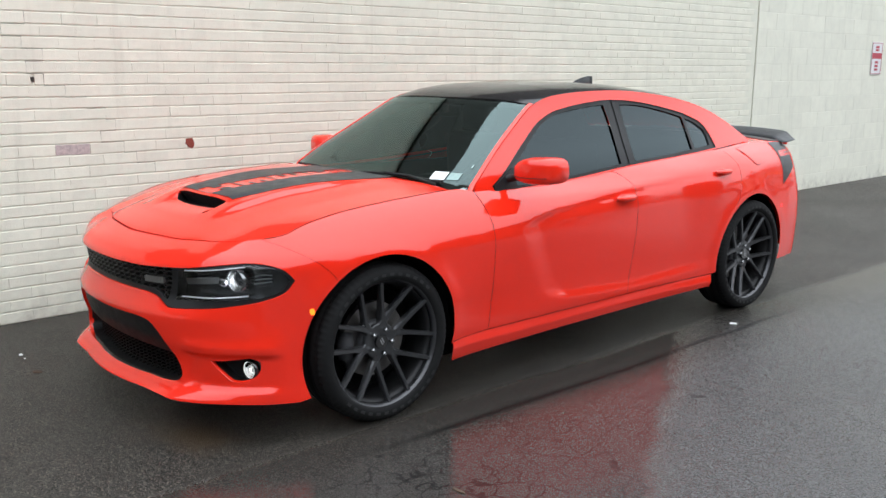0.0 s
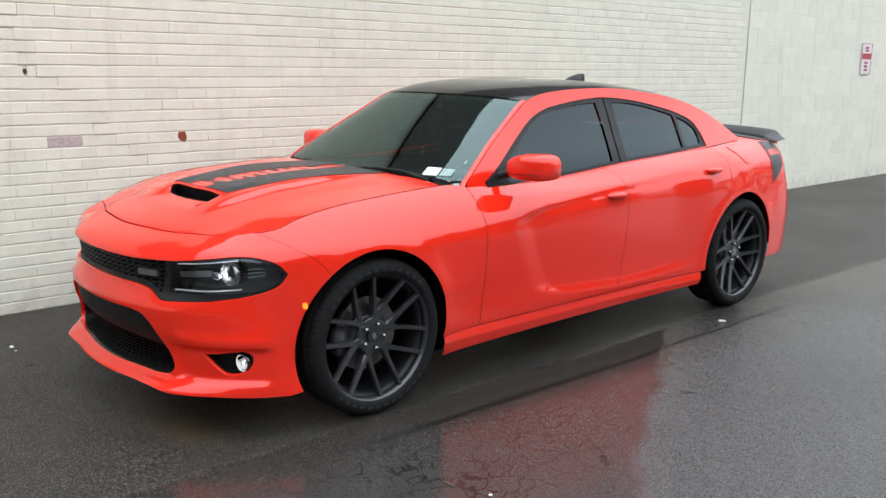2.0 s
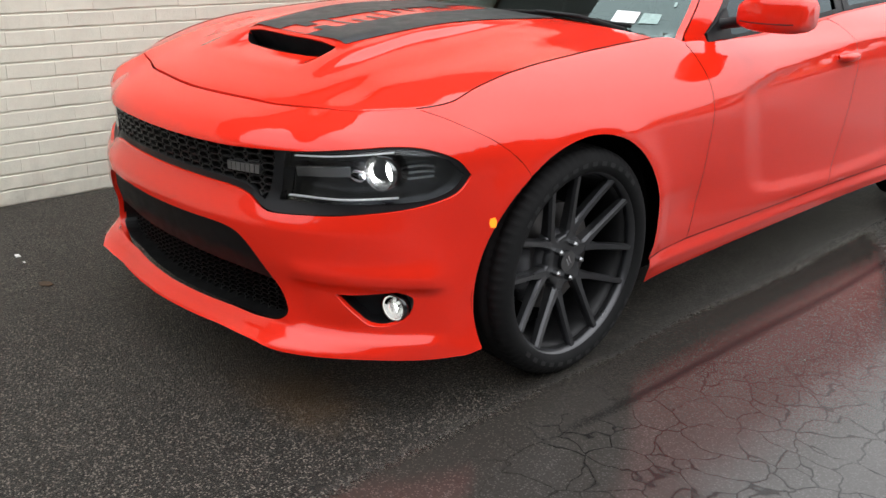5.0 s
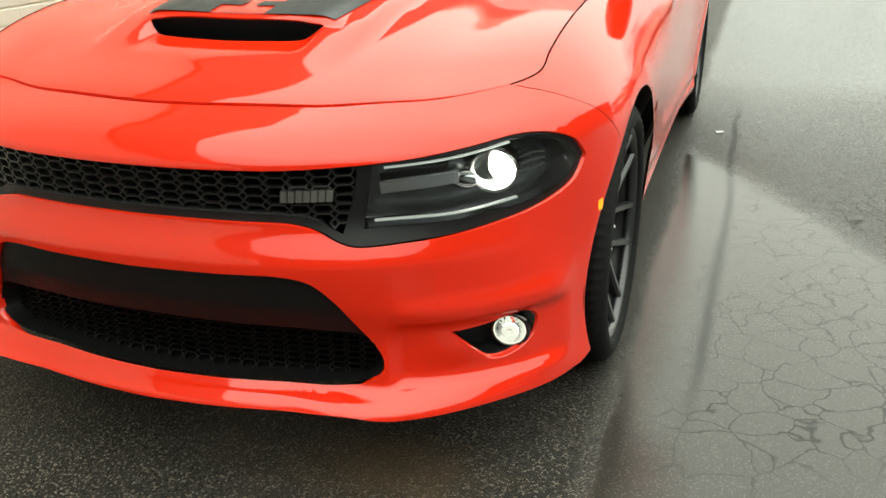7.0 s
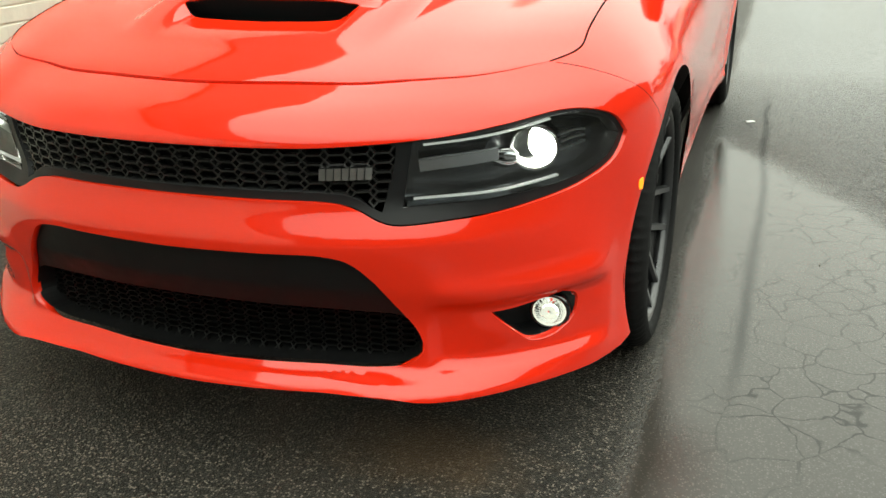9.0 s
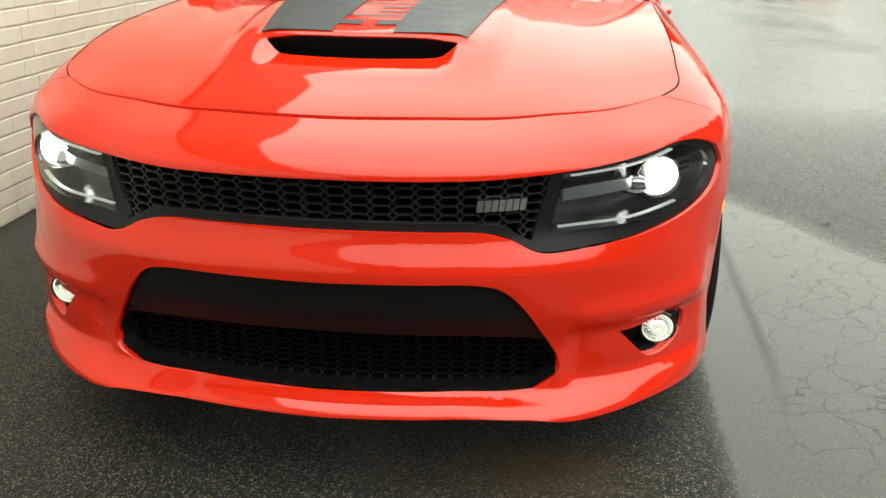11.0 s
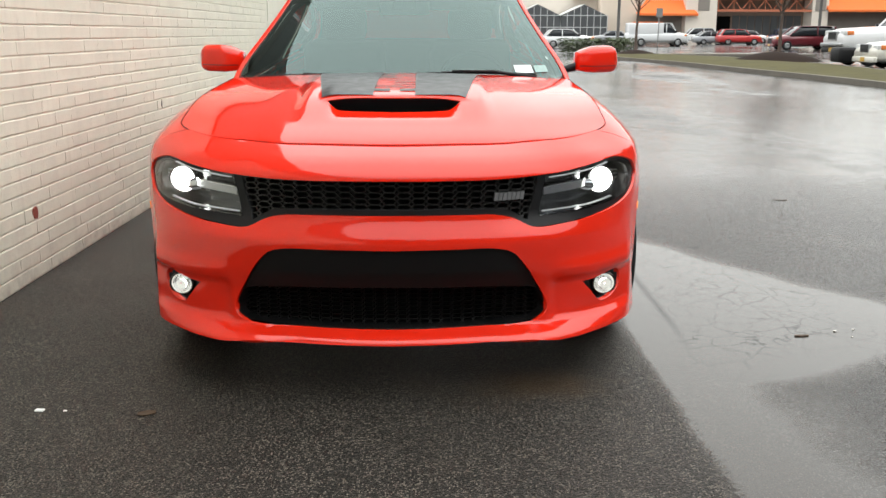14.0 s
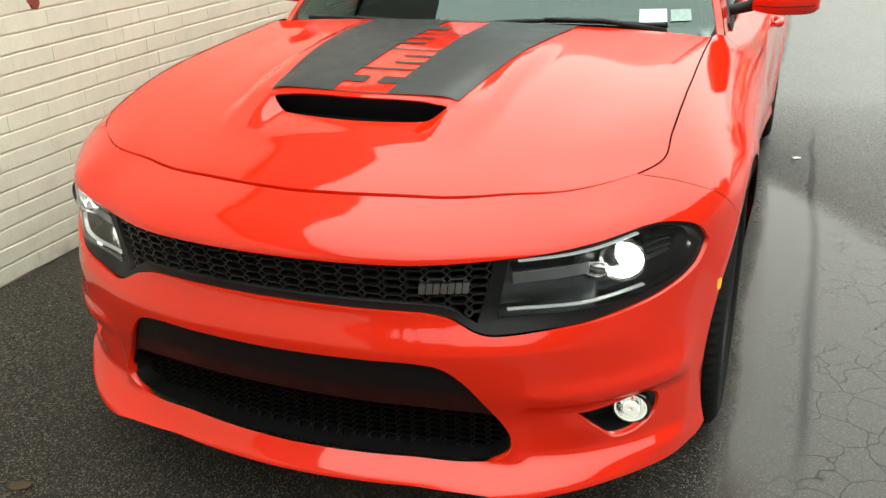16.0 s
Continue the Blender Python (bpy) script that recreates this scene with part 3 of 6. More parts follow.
# black band: surround, upper grille, headlights
g_open = both(FR((0, .743), (.35, .745), (.500, .748)), FR((.500, .748), (.494, .70), (.478, .640), (.466, .606)), FR((.466, .606), (.44, .620), (.405, .640), (.36, .648), (.2, .651), (0, .651)))
hl_open = outline(FR((.530, .750), (.60, .757), (.70, .769), (.79, .780)) + [(fx(.838), .771), (fx(.870), .746), (fx(.884), .714)],
                  [(fx(.884), .714), (fx(.872), .680), (fx(.842), .652), (fx(.79), .638), (fx(.69), .628), (fx(.60), .621), (fx(.508), .614)],
                  FR((.508, .614), (.520, .69), (.530, .750)), step=.015)
hl_open_r = hl_open * [-1, 1]
grille = panel("grille_surround", skin(band, inner(.010), (g_open, hl_open[::-1], hl_open_r), step=.02, flange=.03), TRIM, car, "satin black grille surround with headlight cut-outs")
v, f = bar_net(g_open, inward, .0480, .0205, .0036, .016, .032)
link("honeycomb", v, f, MESHTOP, grille, "black honeycomb mesh", False)
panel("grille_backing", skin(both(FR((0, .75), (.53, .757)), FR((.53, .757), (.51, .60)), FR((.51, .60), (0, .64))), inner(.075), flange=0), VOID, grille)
# name badge: seven slanted plates
bm = bmesh.new()
for k in range(7):
    s0 = fx(.343) + k * .0160
    q = inward(np.array([s0, s0 + .0136, s0 + .0168, s0 + .0032] * 2), np.array([.677, .677, .703, .703] * 2), np.array([.006] * 4 + [.020] * 4))
    vs = [bm.verts.new(p) for p in q]
    for t in ((0, 1, 2, 3), (0, 4, 5, 1), (1, 5, 6, 2), (2, 6, 7, 3), (3, 7, 4, 0)):
        bm.faces.new([vs[i] for i in t])
part("badge", bm, SILVER, grille, "silver plates of a name badge")


def ribbon(pts, w, fmap, d0, d1, mat, name, parent, label=""):
    """A flat strip of width w along a line of the plane."""
    c = crom(pts, .012)
    t = np.gradient(c, axis=0)
    t /= np.linalg.norm(t, axis=1)[:, None]
    m = np.stack([-t[:, 1], t[:, 0]], 1) * w / 2
    k = len(c)
    a, b = c + m, c - m
    P = np.vstack([fmap(q[:, 0], q[:, 1], np.full(k, d)) for d in (d0, d1) for q in (a, b)])
    fs = []
    for i in range(k - 1):
        for o1, o2 in ((0, k), (k, 3 * k), (3 * k, 2 * k), (2 * k, 0)):
            fs.append((o1 + i, o1 + i + 1, o2 + i + 1, o2 + i))
    fs += [(0, k, 3 * k, 2 * k), (k - 1, 3 * k - 1, 4 * k - 1, 2 * k - 1)]
    return link(name, P, fs, mat, parent, label, False)


for sgn in (1, -1):
    line = hl_open if sgn > 0 else hl_open_r
    lamp = new("headlight")
    lamp.parent = car
    tagged(lamp, "lit projector headlight with chrome light strips")
    mm = (lambda s: s) if sgn > 0 else mirrored
    # housing: a deep dark bowl
    panel("lamp_housing", mm(skin(hl_open, inner(.075), flange=0)), BOWL, lamp, "dim chrome bowl")
    fl = lambda pts: [(sgn * s, z) for s, z in pts]
    ws = inward(np.repeat(line[:, 0], 1), line[:, 1], np.full(len(line), .012))
    wd = inward(line[:, 0], line[:, 1], np.full(len(line), .078))
    k = len(line)
    fs = [(i, (i + 1) % k, k + (i + 1) % k, k + i) for i in range(k)]
    link("lamp_wall", np.vstack([ws, wd]), fs, GLOSSBLACK, lamp, "", False)
    panel("lens", mm(skin(hl_open, inner(.008), flange=0, step=.02)), LENS, lamp, "clear lens")
    ribbon(fl(FR((.552, .7405), (.62, .748), (.70, .759), (.775, .770))), .0022, inward, .018, .028, STRIP, "upper_trim", lamp, "white outline strip")
    ribbon(fl(FR((.530, .627), (.60, .632), (.70, .640), (.785, .650))), .0028, inward, .016, .026, STRIP, "light_strip", lamp, "white light strip along the lower edge")
    ribbon(fl([(fx(.785), .650), (fx(.835), .664), (fx(.860), .684), (fx(.872), .713), (fx(.860), .742), (fx(.836), .760), (fx(.80), .768)]), .0030, inward, .018, .028, BOWL, "lens_border", lamp, "dim grey border")
    ribbon(fl(FR((.545, .690), (.60, .697), (.69, .709))), .024, inward, .040, .048, SILVER, "reflector_blade", lamp, "silver reflector blade")
    ribbon(fl(FR((.548, .706), (.61, .714), (.69, .724))), .0030, inward, .036, .042, CHROME, "blade_edge", lamp, "bright edge of the blade")
    for dz in (.0, .016, .032):
        ribbon(fl([(fx(.800), .695 + dz), (fx(.825), .700 + dz), (fx(.845), .704 + dz * .8)]), .0035, inward, .040, .050, SILVER, "reflector_rib", lamp, "thin silver reflector rib")
    c = inward(np.array([sgn * fx(.752)]), np.array([.712]), np.array([.040]))[0]
    aim = Matrix.Translation(Vector(c) + Vector((0, .012, 0))) @ Matrix.Rotation(radians(10 * sgn), 4, "Z") @ Matrix.Diagonal((1.18, 1, 1.12, 1))
    bm = lathe([(.0005, .022), (.014, .023), (.022, .027), (.027, .032), (.0005, .036)], 32, "y")
    bmesh.ops.transform(bm, matrix=aim, verts=bm.verts)
    part("projector", bm, BULB, lamp, "glowing projector lens", True)
    bm = lathe([(.026, .031), (.035, .014), (.0385, -.010), (.0400, -.026), (.0425, -.026), (.045, .034)], 32, "y")
    bmesh.ops.transform(bm, matrix=aim, verts=bm.verts)
    part("projector_ring", bm, NUT, lamp, "chrome shroud", True)
    c2 = inward(np.array([sgn * fx(.700)]), np.array([.700]), np.array([.050]))[0]
    bm = bmesh.new()
    bmesh.ops.create_uvsphere(bm, u_segments=16, v_segments=10, radius=.026, matrix=Matrix.Translation(c2) @ Matrix.Diagonal((1.4, .6, .9, 1)))
    part("inner_reflector", bm, CHROME, lamp, "chrome reflector", True)

# lower intake: satin black bar above a honeycomb
step_line = [(fx(.512), .362), (fx(.49), .374), (fx(.40), .380), (fx(.2), .384), (0, .386)]
bar_line = both(FR((0, .5235), (.22, .5265), (.34, .5255), (.395, .5115), (.44, .4695), (.485, .4045), (.512, .362)), step_line)
panel("bumper_insert", skin(bar_line, inner(.016), step=.022, flange=.03), BARBLACK, front_bumper, "satin black bumper bar")
low_open = both(step_line[::-1], [(fx(.512), .362), (fx(.530), .332), (fx(.536), .292), (fx(.510), .264), (fx(.44), .252), (fx(.25), .247), (0, .244)])
v, f = bar_net(low_open, inward, .0400, .0150, .0032, .058, .072)
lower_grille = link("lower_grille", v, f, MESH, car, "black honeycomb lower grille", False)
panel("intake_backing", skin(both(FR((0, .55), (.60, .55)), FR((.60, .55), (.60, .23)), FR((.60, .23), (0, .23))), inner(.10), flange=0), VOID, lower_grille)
ws = inward(intake[:, 0], intake[:, 1], np.full(len(intake), .016))
wd = inward(intake[:, 0], intake[:, 1], np.full(len(intake), .10))
k = len(intake)
link("intake_wall", np.vstack([ws, wd]), [(i, (i + 1) % k, k + (i + 1) % k, k + i) for i in range(k)], BARBLACK, lower_grille, "", False)

# fog lamps
for sgn in (1, -1):
    fog = new("fog_lamp")
    fog.parent = car
    tagged(fog, "lit round fog lamp in a black pocket")
    ln = fog_l if sgn > 0 else fog_r
    k = len(ln)
    ws, wd = inward(ln[:, 0], ln[:, 1], np.full(k, .010)), inward(ln[:, 0], ln[:, 1], np.full(k, .085))
    link("fog_pocket", np.vstack([ws, wd, wd.mean(0)[None]]), [(i, (i + 1) % k, k + (i + 1) % k, k + i) for i in range(k)] + [(k + i, k + (i + 1) % k, 2 * k) for i in range(k)], TRIM, fog, "black pocket", False)
    c = Vector(inward(np.array([sgn * fx(.776)]), np.array([.331]), np.array([.028]))[0]) + Vector((0, .006, 0))
    turn = Matrix.Translation(c) @ Matrix.Rotation(radians(8 * sgn), 4, "Z") @ Matrix.Diagonal((1.14, 1, 1.08, 1))
    bm = lathe([(.0005, .036), (.012, .033), (.022, .024), (.029, .010), (.033, -.003)], 28, "y")
    bmesh.ops.transform(bm, matrix=turn, verts=bm.verts)
    part("fog_bowl", bm, FOGBOWL, fog, "lit reflector bowl", True)
    bm = lathe([(.0005, .012), (.007, .014), (.010, .022), (.009, .032), (.0005, .033)], 16, "y")
    bmesh.ops.transform(bm, matrix=turn, verts=bm.verts)
    part("fog_bulb", bm, FOGGLOW, fog, "glowing bulb", True)
    bm = lathe([(.0005, -.010), (.014, -.009), (.026, -.005), (.033, 0)], 28, "y")
    bmesh.ops.transform(bm, matrix=turn, verts=bm.verts)
    part("fog_lens", bm, LENS, fog, "clear lens", True)
    bm = lathe([(.033, -.004), (.040, -.004), (.042, .02), (.033, .02)], 28, "y")
    bmesh.ops.transform(bm, matrix=turn, verts=bm.verts)
    part("fog_ring", bm, GLOSSBLACK, fog, "", True)

# hood with its scoop and stripe
hood_line = both([(0, .006), (HOOD_W * .5, .006), (HOOD_W * .9975, .006)], [(HOOD_W * .9975, .006), (HOOD_W * .9975, HOOD_L * .5), (HOOD_W * .9975, HOOD_L * .995)], [(HOOD_W * .9975, HOOD_L * .995), (HOOD_W * .5, HOOD_L * .995), (0, HOOD_L * .995)], step=.025)
scoop_hole = both([(0, .337), (.12, .336), (.19, .332), (.228, .326), (.205, .308), (.17, .295), (.10, .290), (0, .288)], step=.012)
hood = panel("hood", skin(hood_line, hood_map, (scoop_hole[::-1],), step=.022, flange=.018), PAINT, car)
k = len(scoop_hole)
top = hood_map(scoop_hole[:, 0], scoop_hole[:, 1])
low = top + np.array([0, .045, -.035])
low[:, 2] = np.minimum(low[:, 2], top[:, 2].min() - .02)
link("scoop_mouth", np.vstack([top - [0, 0, .004], low, low.mean(0)[None]]), [(i, (i + 1) % k, k + (i + 1) % k, k + i) for i in range(k)] + [(k + i, k + (i + 1) % k, 2 * k) for i in range(k)], TRIM, hood, "black mouth of the hood scoop", False)
stripe_line = both([(0, .352), (.15, .351), (.248, .346)], [(.248, .346), (.285, .60), (.345, 1.05), (.36, 1.192)], [(.36, 1.192), (0, 1.192)], step=.025)


def block(v0, v1, a, b, cuts):
    """One plain block of the gap in the stripe, with notches (side, from, to, depth) as shares of its length and width."""
    at = lambda s: v0 + (v1 - v0) * s
    right, left = [(b, v0)], [(a, v1)]
    for side, s0, s1, d in cuts:
        k = (b - a) * d
        if side > 0:
            right += [(b, at(s0)), (b - k, at(s0)), (b - k, at(s1)), (b, at(s1))]
        else:
            left += [(a, at(s1)), (a + k, at(s1)), (a + k, at(s0)), (a, at(s0))]
    ring = [(a, v0), *right, (b, v1), *left, (a, v0)]
    return outline(*[[p, q] for p, q in zip(ring, ring[1:])], step=.02)


gaps = [block(v0, v0 + l, -.072, .072, cuts) for v0, l, cuts in ((.356, .17, ((1, .36, .64, .38), (-1, .36, .64, .38))), (.538, .175, ((1, .28, .36, .55), (1, .64, .72, .55))), (.722, .21, ((-1, .30, .40, .5), (-1, .62, .72, .5))), (.941, .235, ((-1, .25, .5, .4),)))]
panel("hood_stripe", skin(stripe_line, hood_map, gaps, step=.024, flange=0, lift=.0025), MATTE, hood, "satin black stripe with orange blocks")

# a near-black rod drawn along the dark gap between hood and fender
gap_line = crom(FENDER_EDGE, .03)
for sgn in (1, -1):
    q = shell(gap_line[:, 0], gap_line[:, 1]) * [sgn, 1, 1] + [0, 0, .0004]
    part("hood_gap", rod([tuple(c) for c in q], .0013, 6), VOID, car)

# fenders, doors, quarters, sills
arch_back = arch_pts(.002, .362, ARCH_F, 127, -11)
fender_line = outline(FENDER_EDGE, [FENDER_EDGE[-1], (fy(.60), .997), (fy(.652), .984)], SD((.652, .984), (.668, .83), (.674, .546), (.667, .303)),
                      SD((.667, .303), (.412, .292)), [(fy(.412), .292), arch_back[-1]], arch_back[::-1], [arch_back[0], (fy(-.28), .735), (fy(-.36), .797), (fy(-.47), .846), NOSE[-1]], step=.02)
GAP = .004


def shrink(line, g=GAP / 2):
    c = line
    t = np.roll(c, -1, 0) - np.roll(c, 1, 0)
    t /= np.linalg.norm(t, axis=1)[:, None] + 1e-12
    area = (c[:, 0] * np.roll(c[:, 1], -1) - np.roll(c[:, 0], -1) * c[:, 1]).sum()
    return c + np.stack([-t[:, 1], t[:, 0]], 1) * (g if area > 0 else -g)


sided("fender", shrink(fender_line, .0015), shell, PAINT, step=.022, flange=.018)
belt = lambda y: float(np.interp(y, crom(BELT, .02)[:, 0], crom(BELT, .02)[:, 1]))
door_f = outline(SD(*[(y, belt(y)) for y in (.655, .85, 1.03, 1.2, 1.4, 1.6, 1.705)]), SD((1.705, belt(1.705)), (1.77, .985), (1.808, .90), (1.818, .70), (1.80, .45), (1.776, .303)),
                 SD((1.776, .303), (.667, .303)), SD((.667, .303), (.674, .546), (.668, .83), (.655, belt(.655))), step=.02)
doors = sided("front_door", shrink(door_f, .0014), shell, PAINT, step=.016, flange=.018)
r_arch = arch_pts(3.055, .365, ARCH_R, 188, 131, 10)
door_r = outline(SD(*[(y, belt(y)) for y in (1.705, 1.9, 2.1, 2.41, 2.6, 2.82)]), [(fy(2.82), belt(2.82)), (fy(2.865), .98), (fy(2.85), .80), r_arch[-1]], r_arch[::-1],
                 [r_arch[0], (fy(2.60), .303)], SD((2.60, .303), (1.776, .303)), SD((1.776, .303), (1.80, .45), (1.818, .70), (1.808, .90), (1.77, .985), (1.705, belt(1.705))), step=.02)
rear_doors = sided("rear_door", shrink(door_r, .0014), shell, PAINT, step=.018, flange=.018)
q_arch = arch_pts(3.055, .365, ARCH_R, 131, -12, 16)
TAIL = PLAN_S[-1]
quarter = outline(SD((2.82, belt(2.82)), (2.95, 1.080), (3.10, 1.088), (3.30, 1.092), (3.5, 1.086), (3.7, 1.074)) + [(fy(3.86), 1.06)], [(fy(3.86), 1.06), (fy(3.97), 1.045), (TAIL, 1.04)], [(TAIL, 1.04), (TAIL, .28)],
                  [(TAIL, .28), (fy(3.9), .272), (fy(3.62), .275), q_arch[-1]], q_arch[::-1], [q_arch[0], (fy(2.85), .80), (fy(2.865), .98), (fy(2.82), belt(2.82))], step=.025)
quarters = sided("quarter_panel", shrink(quarter, .001), shell, PAINT, step=.03, flange=.018)
sill_line = outline(SD((.415, .2905), (.60, .2995), (1.0, .3015), (1.8, .3015), (2.605, .3015)), SD((2.605, .3015), (2.60, .25), (2.595, .222)), SD((2.595, .222), (1.8, .210), (1.0, .203), (.430, .190)), SD((.430, .190), (.415, .2905)))


def sill_map(s, z):
    return inward(s, z, -.015 * smooth01((.3015 - np.asarray(z)) / .055) * smooth01((np.asarray(z) - .17) / .05))


sided("sill", sill_line, sill_map, PAINT, step=.012, flange=.05)

# cabin side: pillars and rail in body colour, black window frame, three panes
win_top = [(.785, .997), (.89, 1.060), (1.045, 1.172), (1.205, 1.286), (1.33, 1.336), (1.452, 1.359), (1.70, 1.387), (1.88, 1.394), (2.115, 1.377), (2.384, 1.334), (2.608, 1.283), (2.746, 1.229), (2.81, 1.163), (2.845, 1.076)]
win_bot = [(2.845, 1.076), (2.41, 1.051), (1.95, 1.029), (1.343, .987), (1.03, .975), (.80, .976), (.785, .997)]
frame_line = outline(win_top, win_bot, step=.02)
rail_line = [tuple(p) for p in RAIL]
cabin_line = outline(rail_line, [RAIL[-1], (3.34, 1.088)], [(3.34, 1.088), (3.10, 1.082), (2.84, 1.066), (2.41, 1.041), (1.95, 1.020), (1.34, .978), (1.03, .966), (.66, .980)], [(.66, .980), (.66, 1.0)], step=.02)
CAB = lambda y, z: cabin(y, z)
sides = sided("cabin_side", cabin_line[::-1], CAB, PAINT, "", (frame_line,), step=.025, flange=.03)


def cab_in(d):
    return lambda y, z: cabin(y, z) - np.array([d, 0, .3 * d])


pane_f = outline([(.905, 1.030), (1.06, 1.142), (1.235, 1.272), (1.345, 1.318), (1.46, 1.340), (1.70, 1.364), (1.795, 1.368)], [(1.795, 1.368), (1.83, 1.20), (1.838, 1.04)], [(1.838, 1.04), (1.5, 1.014), (1.2, .996), (.96, .992), (.905, 1.030)], step=.02)
pane_r = outline([(1.945, 1.366), (2.12, 1.358), (2.38, 1.315), (2.545, 1.277)], [(2.545, 1.277), (2.565, 1.18), (2.572, 1.082)], [(2.572, 1.082), (2.3, 1.064), (1.97, 1.048)], [(1.97, 1.048), (1.962, 1.20), (1.945, 1.366)], step=.02)
pane_q = outline([(2.575, 1.270), (2.69, 1.232), (2.765, 1.190)], [(2.765, 1.190), (2.785, 1.15), (2.785, 1.094)], [(2.785, 1.094), (2.602, 1.084)], [(2.602, 1.084), (2.594, 1.18), (2.575, 1.270)], step=.015)
sided("window_frame", shrink(frame_line, .002)[::-1], cab_in(.006), TRIM, "satin black window frame", (pane_f, pane_r, pane_q), parents=sides, step=.02, flange=.02)
for nm, ln in (("front_window", pane_f), ("rear_window", pane_r), ("quarter_window", pane_q)):
    sided(nm, shrink(ln, -.007)[::-1], cab_in(.014), TINT, "dark tinted glass", parents=sides, step=.03, flange=0)
sided("pillar_lining", cabin_line[::-1], lambda y, z: cabin(y, z) - np.array([.045, 0, .012]), CABIN, "", (frame_line,), parents=sides, step=.04, flange=0)
split = outline([(1.868, 1.396), (1.876, 1.396)], [(1.876, 1.396), (1.902, 1.20), (1.912, 1.03)], [(1.912, 1.03), (1.903, 1.03)], [(1.903, 1.03), (1.893, 1.20), (1.868, 1.396)], step=.02)
sided("door_gap", split[::-1], cab_in(.0045), VOID, "", parents=sides, step=.02, flange=0)

# roof, windshield, rear glass, boot lid
roof = panel("roof", skin(both([(0, 1.20), (.3, 1.20), (.637, 1.20)], [(.637, 1.20), (.637, 2.0), (.637, 2.70)], [(.637, 2.70), (0, 2.70)], step=.03), roof_map, step=.035, flange=.02, lift=-.003), ROOFBLACK, car, "gloss black roof panel")
windshield = panel("windshield", skin(both([(0, -.03), (.40, -.03), (.775, -.005)], [(.775, -.005), (.775, .35), (.775, .676)], [(.775, .676), (0, .676)], step=.03), windshield_map, step=.035, flange=0), GLASS, car, "clear windshield, faintly green")
ws_frit = both([(0, .676), (.756, .676)], [(.756, .676), (.756, .35), (.756, -.005)], [(.756, -.005), (.730, .005)], [(.730, .005), (.732, .35), (.732, .60)], [(.732, .60), (.69, .625), (.5, .632), (0, .634)], step=.03)
pillar_face = outline([(.760, -.01), (.779, -.01)], [(.779, -.01), (.779, .35), (.779, .69)], [(.779, .69), (.756, .69)], [(.756, .69), (.758, .35), (.760, -.01)], step=.03)
sided("pillar_face", pillar_face, windshield_map, PAINT, "", parents=sides, step=.02, flange=.012, lift=.005)
panel("frit_band", skin(ws_frit, windshield_map, step=.03, flange=0, lift=-.006), TRIM, windshield, "black edge band")


def rear_glass_map(u, v):
    u, v = np.broadcast_arrays(np.atleast_1d(np.asarray(u, float)), np.atleast_1d(np.asarray(v, float)))
    a, b = u / .64, np.clip(v / .62, 0, 1)
    y = 2.70 + .60 * b
    r = rail_pt(y)
    k = 1 - np.abs(a) ** 2.2
    return np.stack([r[:, 0] * a, r[:, 1] + (.05 + .05 * b) * (1 - a * a), r[:, 2] + .03 * k * (1 - .4 * b)], 1)


panel("rear_glass", skin(both([(0, 0), (.637, 0)], [(.637, 0), (.637, .62)], [(.637, .62), (0, .62)], step=.04), rear_glass_map, step=.05, flange=0), TINT, car, "dark rear window")


def deck_map(u, v):
    u, v = np.broadcast_arrays(np.atleast_1d(np.asarray(u, float)), np.atleast_1d(np.asarray(v, float)))
    a, b = u / .75, np.clip(v / .80, 0, 1)
    y = 3.22 + .80 * b
    q = shell(np.interp(y, PLAN[:, 1], PLAN_S), np.interp(y, [3.22, 3.5, 3.7, 3.86, 4.0, 4.1], [1.092, 1.088, 1.076, 1.063, 1.048, 1.04]))
    k = 1 - np.abs(a) ** 2.5
    return np.stack([q[:, 0] * a, y + .055 * b * (1 - a * a), q[:, 2] + .028 * k - .002], 1)


trunk = panel("trunk_lid", skin(both([(0, 0), (.75, 0)], [(.75, 0), (.75, .80)], [(.75, .80), (0, .80)], step=.04), deck_map, step=.05, flange=.02), PAINT, car)
panel("trunk_wrap", skin(both([(0, .28), (.752, .28)], [(.752, .28), (.752, .79)], [(.752, .79), (0, .79)], step=.04), deck_map, step=.05, flange=0, lift=.003), MATTE, trunk, "satin black trunk stripe")
# spoiler: a wing profile carried across the boot
us = np.linspace(-1, 1, 41)
prof = np.array([(-.13, .004), (-.06, .030), (.03, .048), (.085, .058), (.095, .050), (.05, .030), (.0, .010), (-.06, -.004)])
V = []
for u in us:
    w = smooth01((1 - abs(u)) / .18) * .75 + .25
    for a, b in prof:
        V.append((u * .765, 3.86 + .10 * (1 - u * u) - .09 * abs(u) ** 4 + a * (.75 + .25 * w), 1.066 + .018 * (1 - abs(u) ** 2.5) + b * w))
m = len(prof)
F = [(i * m + j, i * m + (j + 1) % m, (i + 1) * m + (j + 1) % m, (i + 1) * m + j) for i in range(40) for j in range(m)] + [tuple(range(m))[::-1], tuple(40 * m + j for j in range(m))]
link("spoiler", V, F, MATTE, trunk, "satin black rear spoiler", True)
# tail stripe on the flanks
tail_strip = outline(SD((3.47, 1.078), (3.60, 1.074), (3.735, 1.066)), SD((3.735, 1.066), (3.735, .90)), SD((3.735, .90), (3.60, .845), (3.495, .800)), SD((3.495, .800), (3.50, .95), (3.47, 1.078)))
tails = sided("tail_stripe", tail_strip, shell, MATTE, "satin black tail stripe", parents=quarters, step=.025, flange=0, lift=.0025)
